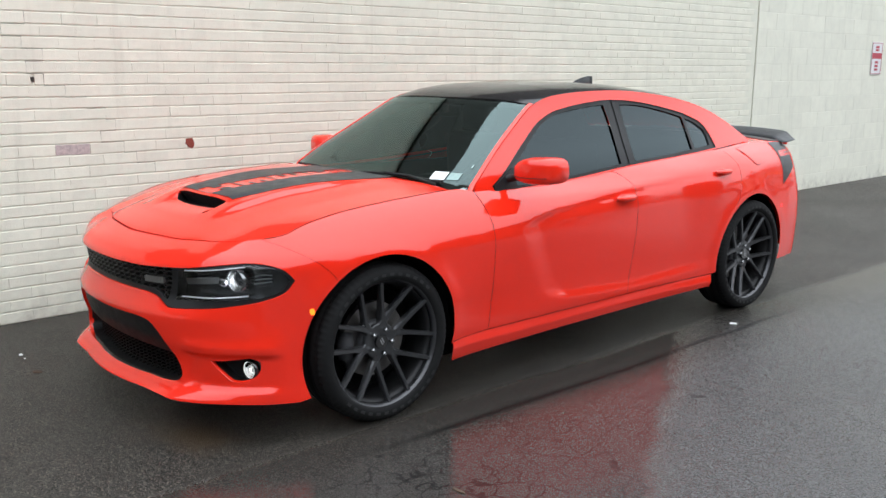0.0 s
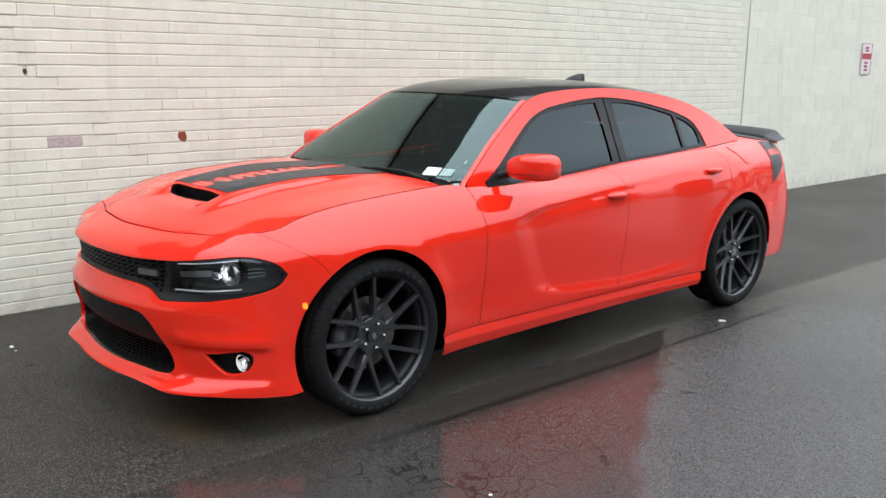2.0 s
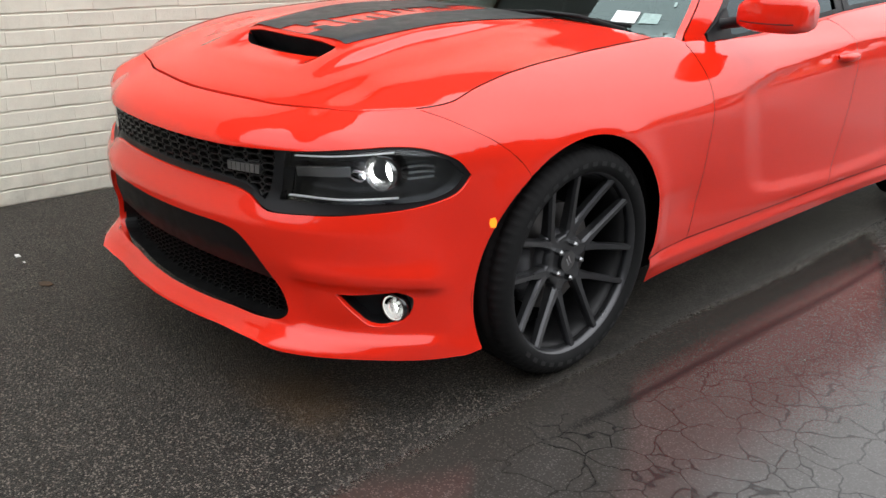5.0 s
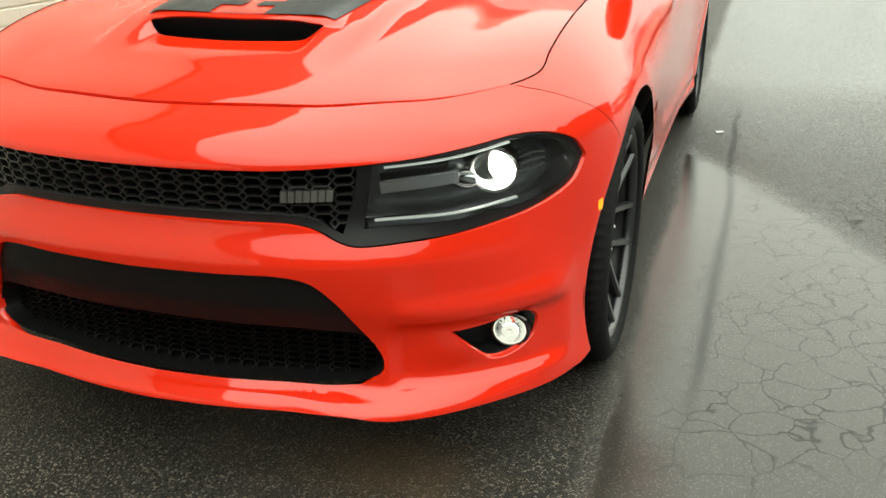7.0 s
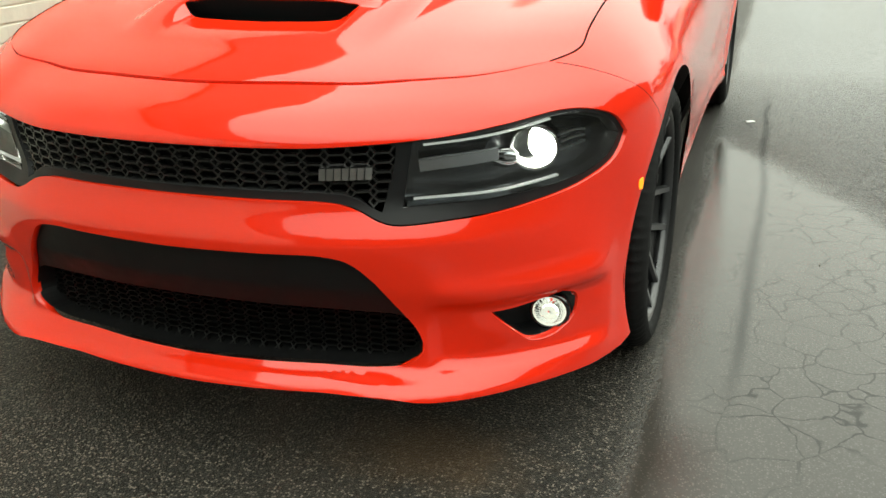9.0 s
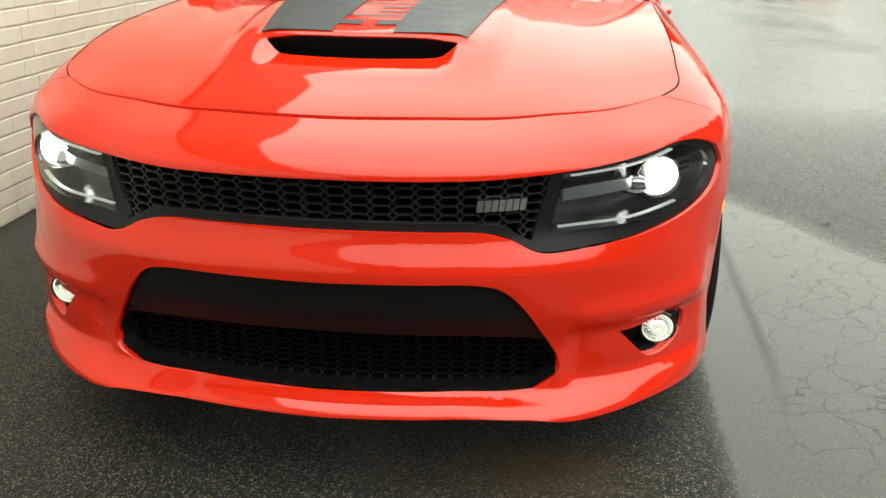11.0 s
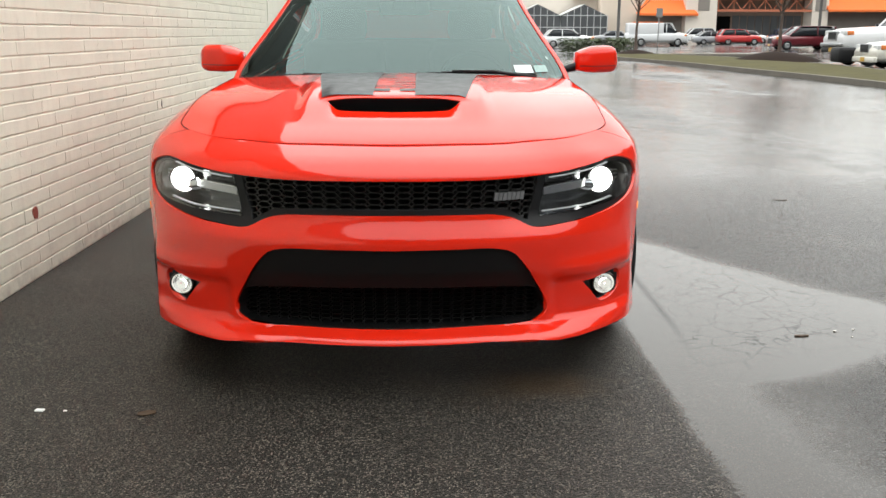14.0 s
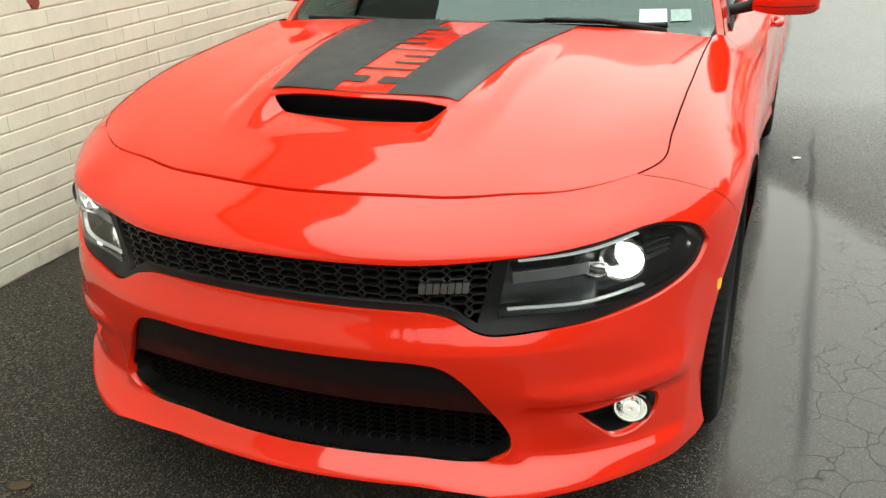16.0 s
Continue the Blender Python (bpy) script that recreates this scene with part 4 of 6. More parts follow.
for sgn, pr in zip((1, -1), tails):
    bm = bmesh.new()
    for k in range(7):
        y0 = 3.520 + k * .028
        q = shell(np.array([fy(y0), fy(y0 + .021), fy(y0 + .021), fy(y0)]), np.array([.985, .985, 1.022, 1.022])) + [.004, 0, 0]
        bm.faces.new([bm.verts.new((p[0] * sgn, p[1], p[2])) for p in q])
    part("name_plates", bm, PAINT, pr, "orange blocks of a name")
# fuel door
fuel = outline(SD((2.985, 1.066), (3.08, 1.072), (3.165, 1.074)), SD((3.165, 1.074), (3.20, 1.03), (3.225, .985)), SD((3.225, .985), (3.17, .962), (3.09, .962), (3.04, 1.01), (2.985, 1.066)), step=.015)
panel("fuel_door", skin(shrink(fuel, .002), shell, step=.02, flange=.0, lift=.003), PAINT, quarters[0])
panel("fuel_gap", skin(fuel, shell, (shrink(fuel, .003)[::-1],), step=.02, flange=.0, lift=.0022), VOID, quarters[0])

# door handles in shallow cups
for (da, db), yc, zc in ((doors, 1.705, .872), (rear_doors, 2.675, .950)):
    for sgn, d in ((1, da), (-1, db)):
        h = new("door_handle")
        h.parent = d
        c = shell(fy(yc), zc)[0]
        bm = bmesh.new()
        bmesh.ops.create_uvsphere(bm, u_segments=20, v_segments=10, radius=1, matrix=Matrix.Translation((sgn * (c[0] - .003), yc - .005, zc - .026)) @ Matrix.Diagonal((.007, .070, .044, 1)))
        part("handle_cup", bm, PAINT, h, "", True)
        ys = np.linspace(-.078, .078, 9)
        bm = bmesh.new()
        tube(bm, [(sgn * (c[0] + .004 + .024 * (1 - (2 * abs(t) / .158) ** 4)), yc + t, zc - .004) for t in ys], [.010, .015, .017, .018, .018, .018, .017, .015, .010], 10)
        part("handle_grip", bm, PAINT, h, "", True)

# door mirrors
def mirror_shape(sgn):
    us = np.linspace(0, 1, 15)
    V, m = [], 28
    for u in us:
        x = (.862 if sgn > 0 else .800) + .212 * u
        e = abs(2 * u - 1)
        w = (1 - .34 * e ** 7) if u > .5 else (1 - .36 * e ** 1.8)
        ry, rz = .092 * w, .067 * w
        yc, zc = .93 + .05 * u * u, 1.077 + .004 * u - .35 * (.067 - rz)
        for k in range(m):
            a = 2 * math.pi * k / m
            c, s = math.cos(a), math.sin(a)
            V.append((sgn * x, yc + ry * np.sign(c) * abs(c) ** .6, zc + rz * np.sign(s) * abs(s) ** .5))
    F = [(i * m + j, i * m + (j + 1) % m, (i + 1) * m + (j + 1) % m, (i + 1) * m + j) for i in range(14) for j in range(m)] + [tuple(range(m))[::-1], tuple(14 * m + j for j in range(m))]
    return V, ([f[::-1] for f in F] if sgn < 0 else F)


for sgn, d in zip((1, -1), doors):
    mir = new("door_mirror")
    mir.parent = d
    tagged(mir, "orange door mirror on a black stalk")
    V, F = mirror_shape(sgn)
    link("mirror_shell", V, F, PAINT, mir)
    rows = np.array(V).reshape(15, 28, 3)
    part("mirror_seam", rod([tuple(c) for c in rows[1:-1, 15] - [0, .0006, 0]], .0018, 6), TRIM, mir, "thin black seam", True)
    part("mirror_glass", boxes((sgn * .88 + (.062 if sgn < 0 else 0), sgn * 1.06 + (.062 if sgn < 0 else 0), 1.02, 1.034, 1.035, 1.115), bevel=.004), CHROME, mir, "mirror glass")
    part("mirror_stalk", rod([(sgn * .775, .90, 1.022), (sgn * .82, .91, 1.032), ((.89 if sgn > 0 else -.835), .93, 1.048)], [.020, .019, .022], 12), TRIM, mir, "black stalk", True)
    bm = bmesh.new()
    tri = [(.795, .968), (.795, 1.0), (.955, 1.075), (.955, .985)]
    P = [cabin(y, z)[0] + [.006, 0, 0] for y, z in tri]
    a = [bm.verts.new((sgn * p[0], p[1], p[2])) for p in P]
    b = [bm.verts.new((sgn * (p[0] - .02), p[1], p[2])) for p in P]
    bm.faces.new(a)
    for i in range(4):
        bm.faces.new((a[i], a[(i + 1) % 4], b[(i + 1) % 4], b[i]))
    part("mirror_base", bm, TRIM, mir, "black corner plate")

# antenna fin, wipers, stickers, markers
zr = float(roof_map(0, 2.38)[0][2])
V, F = [], []
for yb, yt, h, w in ((2.235, 2.245, .004, .008), (2.27, 2.285, .030, .022), (2.31, 2.325, .050, .027), (2.365, 2.38, .065, .028), (2.425, 2.445, .075, .025), (2.475, 2.485, .073, .014)):
    for x, k in ((-1, 0), (-.7, .5), (-.15, 1), (.15, 1), (.7, .5), (1, 0)):
        V.append((x * w, yb + (yt - yb) * k, zr - .012 + (h + .006) * k))
F = [(6 * i + j, 6 * i + 6 + j, 6 * i + 7 + j, 6 * i + 1 + j) for i in range(5) for j in range(5)] + [(30, 31, 32, 33, 34, 35)]
link("antenna_fin", V, F, TRIM, roof, "black shark-fin aerial", True)
for x0, x1, v0, bow in ((.62, .0, .026, .024), (-.10, -.66, .006, .018)):
    w = new("wiper")
    w.parent = car
    pts = [windshield_map(x0 + (x1 - x0) * t, v0 + bow * math.sin(t * 3))[0] + [0, -.008, .009] for t in np.linspace(0, 1, 9)]
    part("wiper_blade", rod(pts, .0075, 6), TRIM, w, "black blade", True)
    part("wiper_arm", rod([pts[0] + np.array([0, -.03, -.012]), (pts[2] + pts[3]) / 2 + [0, -.012, .006], pts[5] + [0, -.004, .006]], [.010, .008, .006], 8), TRIM, w, "black arm", True)
# two real stickers; the third, tiny pale patch paints a reflection at the edge
for nm, mt, u0, u1, v0, v1, lb in (("inspection_sticker", PAPER, .532, .617, .050, .104, "white sticker"), ("registration_sticker", PALE, .628, .690, .052, .100, "pale green sticker"), ("small_sticker", PALE, .712, .721, .140, .164, "small pale patch for a reflection on the glass")):
    ln = outline([(u0, v0), (u1, v0)], [(u1, v0), (u1, v1)], [(u1, v1), (u0, v1)], [(u0, v1), (u0, v0)], step=.02)
    panel(nm, skin(ln, windshield_map, step=.03, flange=0, lift=.003), mt, windshield, lb)
# cowl panel below the glass
cl = np.array([cowl_c(np.array([t]))[0] for t in np.linspace(0, 1, 16)])
cv = [(sg * p[0], p[1] + dy, p[2] + dz) for sg, rng in ((-1, cl[::-1]), (1, cl[1:])) for p in rng for dy, dz in ((-.03, -.045), (.16, -.035))]
k = len(cv) // 2
link("cowl", cv, [(2 * i, 2 * i + 2, 2 * i + 3, 2 * i + 1) for i in range(k - 1)], TRIM, car, "black plastic cowl", True)
for sgn in (1, -1):
    ln = outline([(fy(-.374), .589), (fy(-.360), .591)], [(fy(-.360), .591), (fy(-.354), .578), (fy(-.356), .562)], [(fy(-.356), .562), (fy(-.371), .564)], [(fy(-.371), .564), (fy(-.376), .576), (fy(-.374), .589)], step=.01)
    sk = skin(ln, shell, step=.01, flange=.006, lift=.0012)
    panel("side_marker", sk if sgn > 0 else mirrored(sk), AMBER, front_bumper, "glowing amber marker")
    ln = outline([(fy(3.440), .668), (fy(3.458), .668)], [(fy(3.458), .668), (fy(3.458), .648)], [(fy(3.458), .648), (fy(3.442), .648)], [(fy(3.442), .648), (fy(3.440), .668)], step=.01)
    sk = skin(ln, shell, step=.01, flange=.006, lift=.004)
    panel("rear_marker", sk if sgn > 0 else mirrored(sk), REDLAMP, quarters[0 if sgn > 0 else 1], "red marker lamp")

# wheel-arch liners, floor pan
for yc in (.002, 3.055):
    for sgn in (1, -1):
        V = []
        for a in np.linspace(-12, 200, 22):
            for x, r in ((.895, .418), (.60, .43)):
                V.append((sgn * x, yc + r * math.cos(radians(a)), .363 + r * math.sin(radians(a))))
        V.append((sgn * .60, yc, .363))
        F = [(2 * i, 2 * i + 2, 2 * i + 3, 2 * i + 1) for i in range(21)] + [(2 * i + 1, 2 * i + 3, 44) for i in range(21)]
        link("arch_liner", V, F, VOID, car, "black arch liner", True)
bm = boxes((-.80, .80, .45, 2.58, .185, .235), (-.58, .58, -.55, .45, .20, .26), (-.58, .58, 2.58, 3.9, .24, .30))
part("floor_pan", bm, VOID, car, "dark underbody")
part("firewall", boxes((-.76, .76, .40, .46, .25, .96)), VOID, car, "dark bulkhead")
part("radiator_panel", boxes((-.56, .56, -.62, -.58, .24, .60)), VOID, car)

# inside the cabin
dash = bmesh.new()
box(dash, -.72, .72, .56, 1.02, .70, .945, bevel=.03)
box(dash, .18, .56, .80, 1.03, .93, 1.005, bevel=.03)
part("dashboard", dash, CABIN, car, "black dashboard", True)
wheel_ring = lathe([(.185, -.012), (.197, 0), (.185, .012), (.173, 0)], 32, "y")
bmesh.ops.transform(wheel_ring, matrix=Matrix.Translation((.36, 1.13, .93)) @ Matrix.Rotation(radians(-22), 4, "X"), verts=wheel_ring.verts)
part("steering_wheel", wheel_ring, CABIN, car, "black steering wheel", True)
for x in (.37, -.37):
    seat = new("front_seat")
    seat.parent = car
    part("cushion", boxes((x - .25, x + .25, 1.20, 1.75, .45, .62), bevel=.05), CABIN, seat, "", True)
    part("backrest", boxes((x - .24, x + .24, 1.70, 1.86, .60, 1.16), bevel=.06), CABIN, seat, "", True)
    part("headrest", boxes((x - .13, x + .13, 1.74, 1.85, 1.17, 1.34), bevel=.04), CABIN, seat, "", True)
part("rear_seat", boxes((-.62, .62, 2.25, 2.75, .45, .62), (-.68, .68, 2.66, 2.84, .60, 1.17), bevel=.05), CABIN, car, "dark rear bench", True)
part("parcel_shelf", boxes((-.66, .66, 2.80, 3.20, 1.03, 1.125)), CABIN, car)
for sgn in (1, -1):
    part("door_card", boxes((sgn * .73, sgn * .77, .75, 2.80, .30, .96), bevel=.015), CABIN, car, "dark door lining")
part("cabin_mirror", boxes((-.13, .13, 1.155, 1.175, 1.295, 1.365), bevel=.008), TRIM, car, "interior mirror", True)
part("mirror_pod", boxes((-.058, .058, 1.098, 1.150, 1.318, 1.378), bevel=.010), TRIM, car, "", True)
head = [roof_map(u, y)[0] - [0, 0, .035] for y in np.linspace(1.22, 2.70, 12) for u in np.linspace(-.62, .62, 9)]
link("headliner", head, [(i * 9 + j, i * 9 + j + 1, i * 9 + j + 10, i * 9 + j + 9) for i in range(11) for j in range(8)], HEADLINER, car, "grey headliner", True)


# wheels
def make_wheel():
    w = new("wheel")
    # tyre: shoulders notched all round
    n = 240
    prof = [(.2860, .096), (.2925, .108), (.302, .116), (.320, .1195), (.338, .114), (.352, .104), (.3600, .092), (.3635, .072), (.3565, .066), (.3565, .058), (.3640, .052), (.3645, .012), (.3570, .008),
            (.3570, -.008), (.3645, -.012), (.3640, -.052), (.3565, -.058), (.3565, -.066), (.3635, -.072), (.360, -.092), (.350, -.106), (.320, -.120), (.300, -.116), (.2860, -.098)]
    V, F = [], []
    m = len(prof)
    for k in range(n):
        a = 2 * math.pi * k / n
        for r, x in prof:
            if r > .3505 and abs(x) > .055 and k % 3 == 0:
                r -= .0050
            V.append((x, r * math.cos(a), r * math.sin(a)))
    for k in range(n):
        for j in range(m):
            F.append((k * m + j, ((k + 1) % n) * m + j, ((k + 1) % n) * m + (j + 1) % m, k * m + (j + 1) % m))
    tyre = link("tyre", V, F, TYRE, w, "black low-profile tyre", True)
    # plain raised marks on the sidewall
    bm = bmesh.new()
    for k in range(44):
        if k % 22 < 13:
            a = 2 * math.pi * k / 44
            q = [(.1205, r * math.cos(a + d), r * math.sin(a + d)) for r, d in ((.313, -.042), (.313, .032), (.327, .032), (.327, -.042))]
            bm.faces.new([bm.verts.new(c) for c in q])
    tagged(part("sidewall_mark", bm, SIDEWALL, tyre, "raised marks on the sidewall"), kind="stuff")
    rim = part("rim", lathe([(.2865, .099), (.2925, .107), (.2955, .107), (.2950, .100), (.288, .090), (.282, .074), (.278, .074), (.281, .092)], 80), RIM, w, "dark grey alloy rim", True)
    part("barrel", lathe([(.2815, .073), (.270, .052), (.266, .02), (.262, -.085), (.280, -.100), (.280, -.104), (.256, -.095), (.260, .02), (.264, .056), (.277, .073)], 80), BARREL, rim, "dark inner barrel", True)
    # six pairs of parallel spokes; neighbours of two pairs grow together at the hub
    for pr in range(6):
        base = radians(60 * pr)
        for sg in (1, -1):
            bm = bmesh.new()
            rows = []
            p0 = np.array([math.cos(base) * .085 - sg * .046 * math.sin(base), math.sin(base) * .085 + sg * .046 * math.cos(base)])
            p1 = np.array([math.cos(base) * .277 - sg * .058 * math.sin(base), math.sin(base) * .277 + sg * .058 * math.cos(base)])
            tdir = (p1 - p0) / np.linalg.norm(p1 - p0)
            side = np.array([-tdir[1], tdir[0]])
            for t in np.linspace(0, 1, 8):
                c0 = p0 + (p1 - p0) * t
                wd = .0122 - .0012 * t + .007 * max(0, 1 - t / .3)
                xf = .056 + .042 * t ** 1.2
                xb = xf - .042 + .014 * t
                ring = []
                for o, x in ((-wd, xf - .010), (-wd * .62, xf), (wd * .62, xf), (wd, xf - .010), (wd * .75, xb), (-wd * .75, xb)):
                    q = c0 + side * o
                    ring.append(bm.verts.new((x, q[0], q[1])))
                rows.append(ring)
            for q, z in zip(rows, rows[1:]):
                for j in range(6):
                    bm.faces.new((q[j], q[(j + 1) % 6], z[(j + 1) % 6], z[j]))
            bm.faces.new(rows[0][::-1])
            bm.faces.new(rows[-1])
            bmesh.ops.recalc_face_normals(bm, faces=bm.faces)
            part("spoke", bm, RIM, rim)
    # hub: a dished star with a round notch between the spokes of each pair
    V, F, k = [], [], 144
    for j, fr in enumerate((0, .28, .5, .75, .93, 1, 1)):
        for i in range(k):
            a = 2 * math.pi * i / k
            off = abs((math.degrees(a) + 30) % 60 - 30)
            edge = .084 + .048 * float(smooth01((off - 13) / 16))
            r = .002 + (edge - .002) * fr
            x = .050 + .005 * smooth01((r - .03) / .07) - (.004 if fr == 1 else 0)
            V.append((float(x) if j < 6 else .020, r * math.cos(a), r * math.sin(a)))
    F = [(j * k + i, j * k + (i + 1) % k, (j + 1) * k + (i + 1) % k, (j + 1) * k + i) for j in range(6) for i in range(k)]
    link("hub", V, F, RIM, rim, "dished hub", True)
    bm = disc(bmesh.new(), .033, .066, 28, .014)
    part("centre_cap", bm, GLOSSBLACK, rim, "black centre cap")
    bm = bmesh.new()
    for dy in (-.006, .005):
        q = [(.0668, dy + .004 * k + o, z) for k, z, o in ((-1, -.014, 0), (-1, -.014, .005), (1, .014, .005), (1, .014, 0))]
        bm.faces.new([bm.verts.new(c) for c in q])
    part("cap_mark", bm, SILVER, rim, "two slanted silver bars")
    for k in range(5):
        a = radians(72 * k + 20)
        bm = bmesh.new()
        tube(bm, [(.052, .0575 * math.cos(a), .0575 * math.sin(a)), (.072, .0575 * math.cos(a), .0575 * math.sin(a)), (.078, .0575 * math.cos(a), .0575 * math.sin(a))], [.0105, .0105, .005], 6)
        part("lug_nut", bm, NUT, rim, "chrome lug nut")
    bd = lathe([(.09, .0), (.172, .0), (.172, -.028), (.09, -.028)], 48)
    part("brake_disc", bd, DISC, w, "iron brake disc")
    part("disc_hat", lathe([(.001, .03), (.085, .03), (.092, .0), (.092, -.028), (.001, -.028)], 36), CALIPER, w, "", True)
    cal = bmesh.new()
    tube(cal, [(-.012, .150 * math.cos(radians(a)), .150 * math.sin(radians(a))) for a in range(112, 180, 11)], [.030, .038, .040, .040, .040, .038, .030], 10)
    part("caliper", cal, CALIPER, w, "dark brake caliper", True)
    part("barrel_back", disc(bmesh.new(), .278, -.075, 36, .01), VOID, w)
    return w


wheel = make_wheel()
wheel.parent = car
tagged(wheel, "dark grey twin-spoke alloy wheel with wet black tyre")
R0 = .3625
spots = ((.816, .022, 46), (.812, WHEELBASE + .022, 6))
for i, (x, y, a) in enumerate(spots):
    for sgn in (1, -1):
        m = pose(sgn * x, y, R0, a, 0, 0 if sgn > 0 else 180)
        if i == 0 and sgn > 0:
            wheel.matrix_basis = m
        else:
            copy_thing(wheel, m)


# ---- ground: one sheet of worn asphalt, wet in places ----
def asphalt():
    m = material("wet_asphalt", (.06, .06, .06), .7)
    n = Net(m)
    p = n.place()
    sep = n.add("SeparateXYZ", {0: p})
    x, y = sep.outputs[0], sep.outputs[1]
    grain, stone = n.noise(85, 5, .82, p), n.add("TexVoronoi", {"Vector": p, "Scale": 185.0})
    blotch = n.noise(.9, 5, .6, p)
    # standing water: beside the car and in broad streaks over the lot
    edge = n.math("MULTIPLY", n.math("SUBTRACT", n.noise(1.1, 3, .5, p), .5), .10)
    fine_edge = n.math("MULTIPLY", n.math("SUBTRACT", n.noise(60, 3, .6, p), .5), .05)
    bx = n.math("ADD", n.math("ADD", x, edge), fine_edge)
    side = n.range(n.math("ADD", n.math("ADD", bx, n.math("MULTIPLY", fine_edge, n.range(y, -1.3, -.5, 2.2, 0))), n.range(y, .0, 2.0, 0, .05)), .915, .985)
    ahead = n.range(n.math("ADD", n.math("ADD", n.math("ADD", y, edge), n.math("MULTIPLY", fine_edge, 6.0)), n.math("MULTIPLY", x, .35)), -2.3, -1.3)
    streak = n.noise(.35, 4, .55, n.add("Mapping", {"Vector": p, "Scale": (1.0, .45, 1.0)}).outputs[0])
    sheet = n.math("MAXIMUM", n.range(streak, .30, .42), n.range(x, 2.6, 3.4, 1, 0))
    wet = n.math("MULTIPLY", n.math("MULTIPLY", side, ahead), sheet)
    far = n.math("MULTIPLY", n.range(x, 2.2, 4.5), n.range(streak, .33, .47))
    wet = n.math("MAXIMUM", wet, far)
    # the dry seam line along the car, with cracked old asphalt beside it
    seam = n.math("ABSOLUTE", n.math("SUBTRACT", n.math("ADD", x, n.math("ADD", edge, n.math("MULTIPLY", fine_edge, .5))), 1.17))
    seam = n.math("MULTIPLY", n.range(seam, .004, .030, .85, 0), n.math("MULTIPLY", n.range(y, -.45, .1), n.range(y, 2.9, 3.5, 1, 0)))
    warp = n.add("VectorMath", {0: p, 1: n.add("VectorMath", {0: n.add("TexNoise", {"Vector": p, "Scale": 4.0, "Detail": 3.0}).outputs["Color"], 1: (.22, .22, .22)}, operation="MULTIPLY").outputs[0]}, operation="ADD").outputs[0]
    cr = n.add("TexVoronoi", {"Vector": warp, "Scale": 8.0}, feature="DISTANCE_TO_EDGE").outputs["Distance"]
    zone = n.math("MULTIPLY", n.range(x, 1.0, 1.2), n.math("MAXIMUM", n.math("MULTIPLY", n.range(x, 1.9, 2.3, 1, 0), n.math("MULTIPLY", n.range(y, 1.6, 2.4, 1, 0), n.range(y, -.9, -.3))), n.range(n.noise(.5, 3, .5, p), .52, .66, 0, .35)))
    crmask = n.math("MULTIPLY", n.range(cr, .004, .030, .85, 0), n.math("MULTIPLY", zone, n.range(n.noise(2.2, 3, .5, p), .36, .50)))
    long = n.add("TexVoronoi", {"Vector": warp, "Scale": .45}, feature="DISTANCE_TO_EDGE").outputs["Distance"]
    crmask = n.math("MAXIMUM", n.math("MAXIMUM", crmask, seam), n.math("MULTIPLY", n.range(long, .0, .003, .55, 0), n.range(y, 1.0, 2.0)))
    # deeper water beside the car
    deep = n.math("ADD", n.math("SUBTRACT", n.math("MULTIPLY_ADD", x, -1.6, 3.92), y), n.math("MULTIPLY", n.math("SUBTRACT", n.noise(2.4, 3, .5, p), .5), .30))
    deep = n.range(n.math("ADD", deep, n.math("MULTIPLY", fine_edge, 2.0)), -.06, .26)
    shore = n.math("SUBTRACT", n.math("ADD", x, n.math("MULTIPLY", n.math("SUBTRACT", n.noise(2.1, 4, .6, p), .5), .40)), n.range(y, -.75, -.05, 1.42, 2.7))
    deep = n.math("MULTIPLY", n.math("MULTIPLY", deep, n.range(shore, -.22, .18, 1, 0)), n.range(bx, .925, .965, .2, 1))
    deep = n.math("MAXIMUM", deep, n.math("MULTIPLY", n.range(blotch, .50, .64), n.range(x, 1.5, 5.0, .1, .8)))
    # salt and pepper of small stones in the binder
    tint = n.add("SeparateColor", {0: stone.outputs["Color"]}).outputs[0]
    c1 = n.mix(n.range(grain, .42, .60), (.0045, .0038, .0033), (.072, .061, .050))
    c1 = n.mix(n.range(n.math("ADD", tint, n.math("MULTIPLY", n.math("SUBTRACT", n.noise(75, 3, .6, p), .5), .9)), .66, .82), c1, (.29, .25, .21))
    c2 = n.mix(n.range(stone.outputs["Distance"], .25, .65), c1, (.010, .0098, .0092))
    c3 = n.mix(n.range(blotch, .35, .7, 0, .40), c2, (.026, .0225, .019))
    brown = n.mix(n.range(n.noise(.7, 4, .6, p), .58, .76, 0, .45), c3, (.080, .058, .042))
    # a rusty stain before the car
    off = n.add("VectorMath", {0: p, 1: (.52, -.72, 0)}, operation="SUBTRACT").outputs[0]
    off = n.add("VectorMath", {0: off, 1: (1.0, 1.7, 1.0)}, operation="MULTIPLY").outputs[0]
    spot = n.add("VectorMath", {0: off}, operation="LENGTH").outputs["Value"]
    spot = n.range(n.math("ADD", spot, n.math("MULTIPLY", n.math("SUBTRACT", n.noise(9, 4, .6, p), .5), .35)), .08, .30, .55, 0)
    brown = n.mix(spot, brown, (.085, .050, .024))
    # the lot's older, paler surface begins beside the car
    old = n.range(n.math("ADD", x, n.math("MULTIPLY", n.math("SUBTRACT", n.noise(.8, 4, .6, p), .5), .35)), 1.05, 1.45)
    pale = n.mix(n.range(grain, .42, .60), (.015, .0152, .0155), (.176, .177, .178))
    pale = n.mix(n.range(n.math("ADD", tint, n.math("SUBTRACT", grain, .5)), .66, .95), pale, (.31, .312, .315))
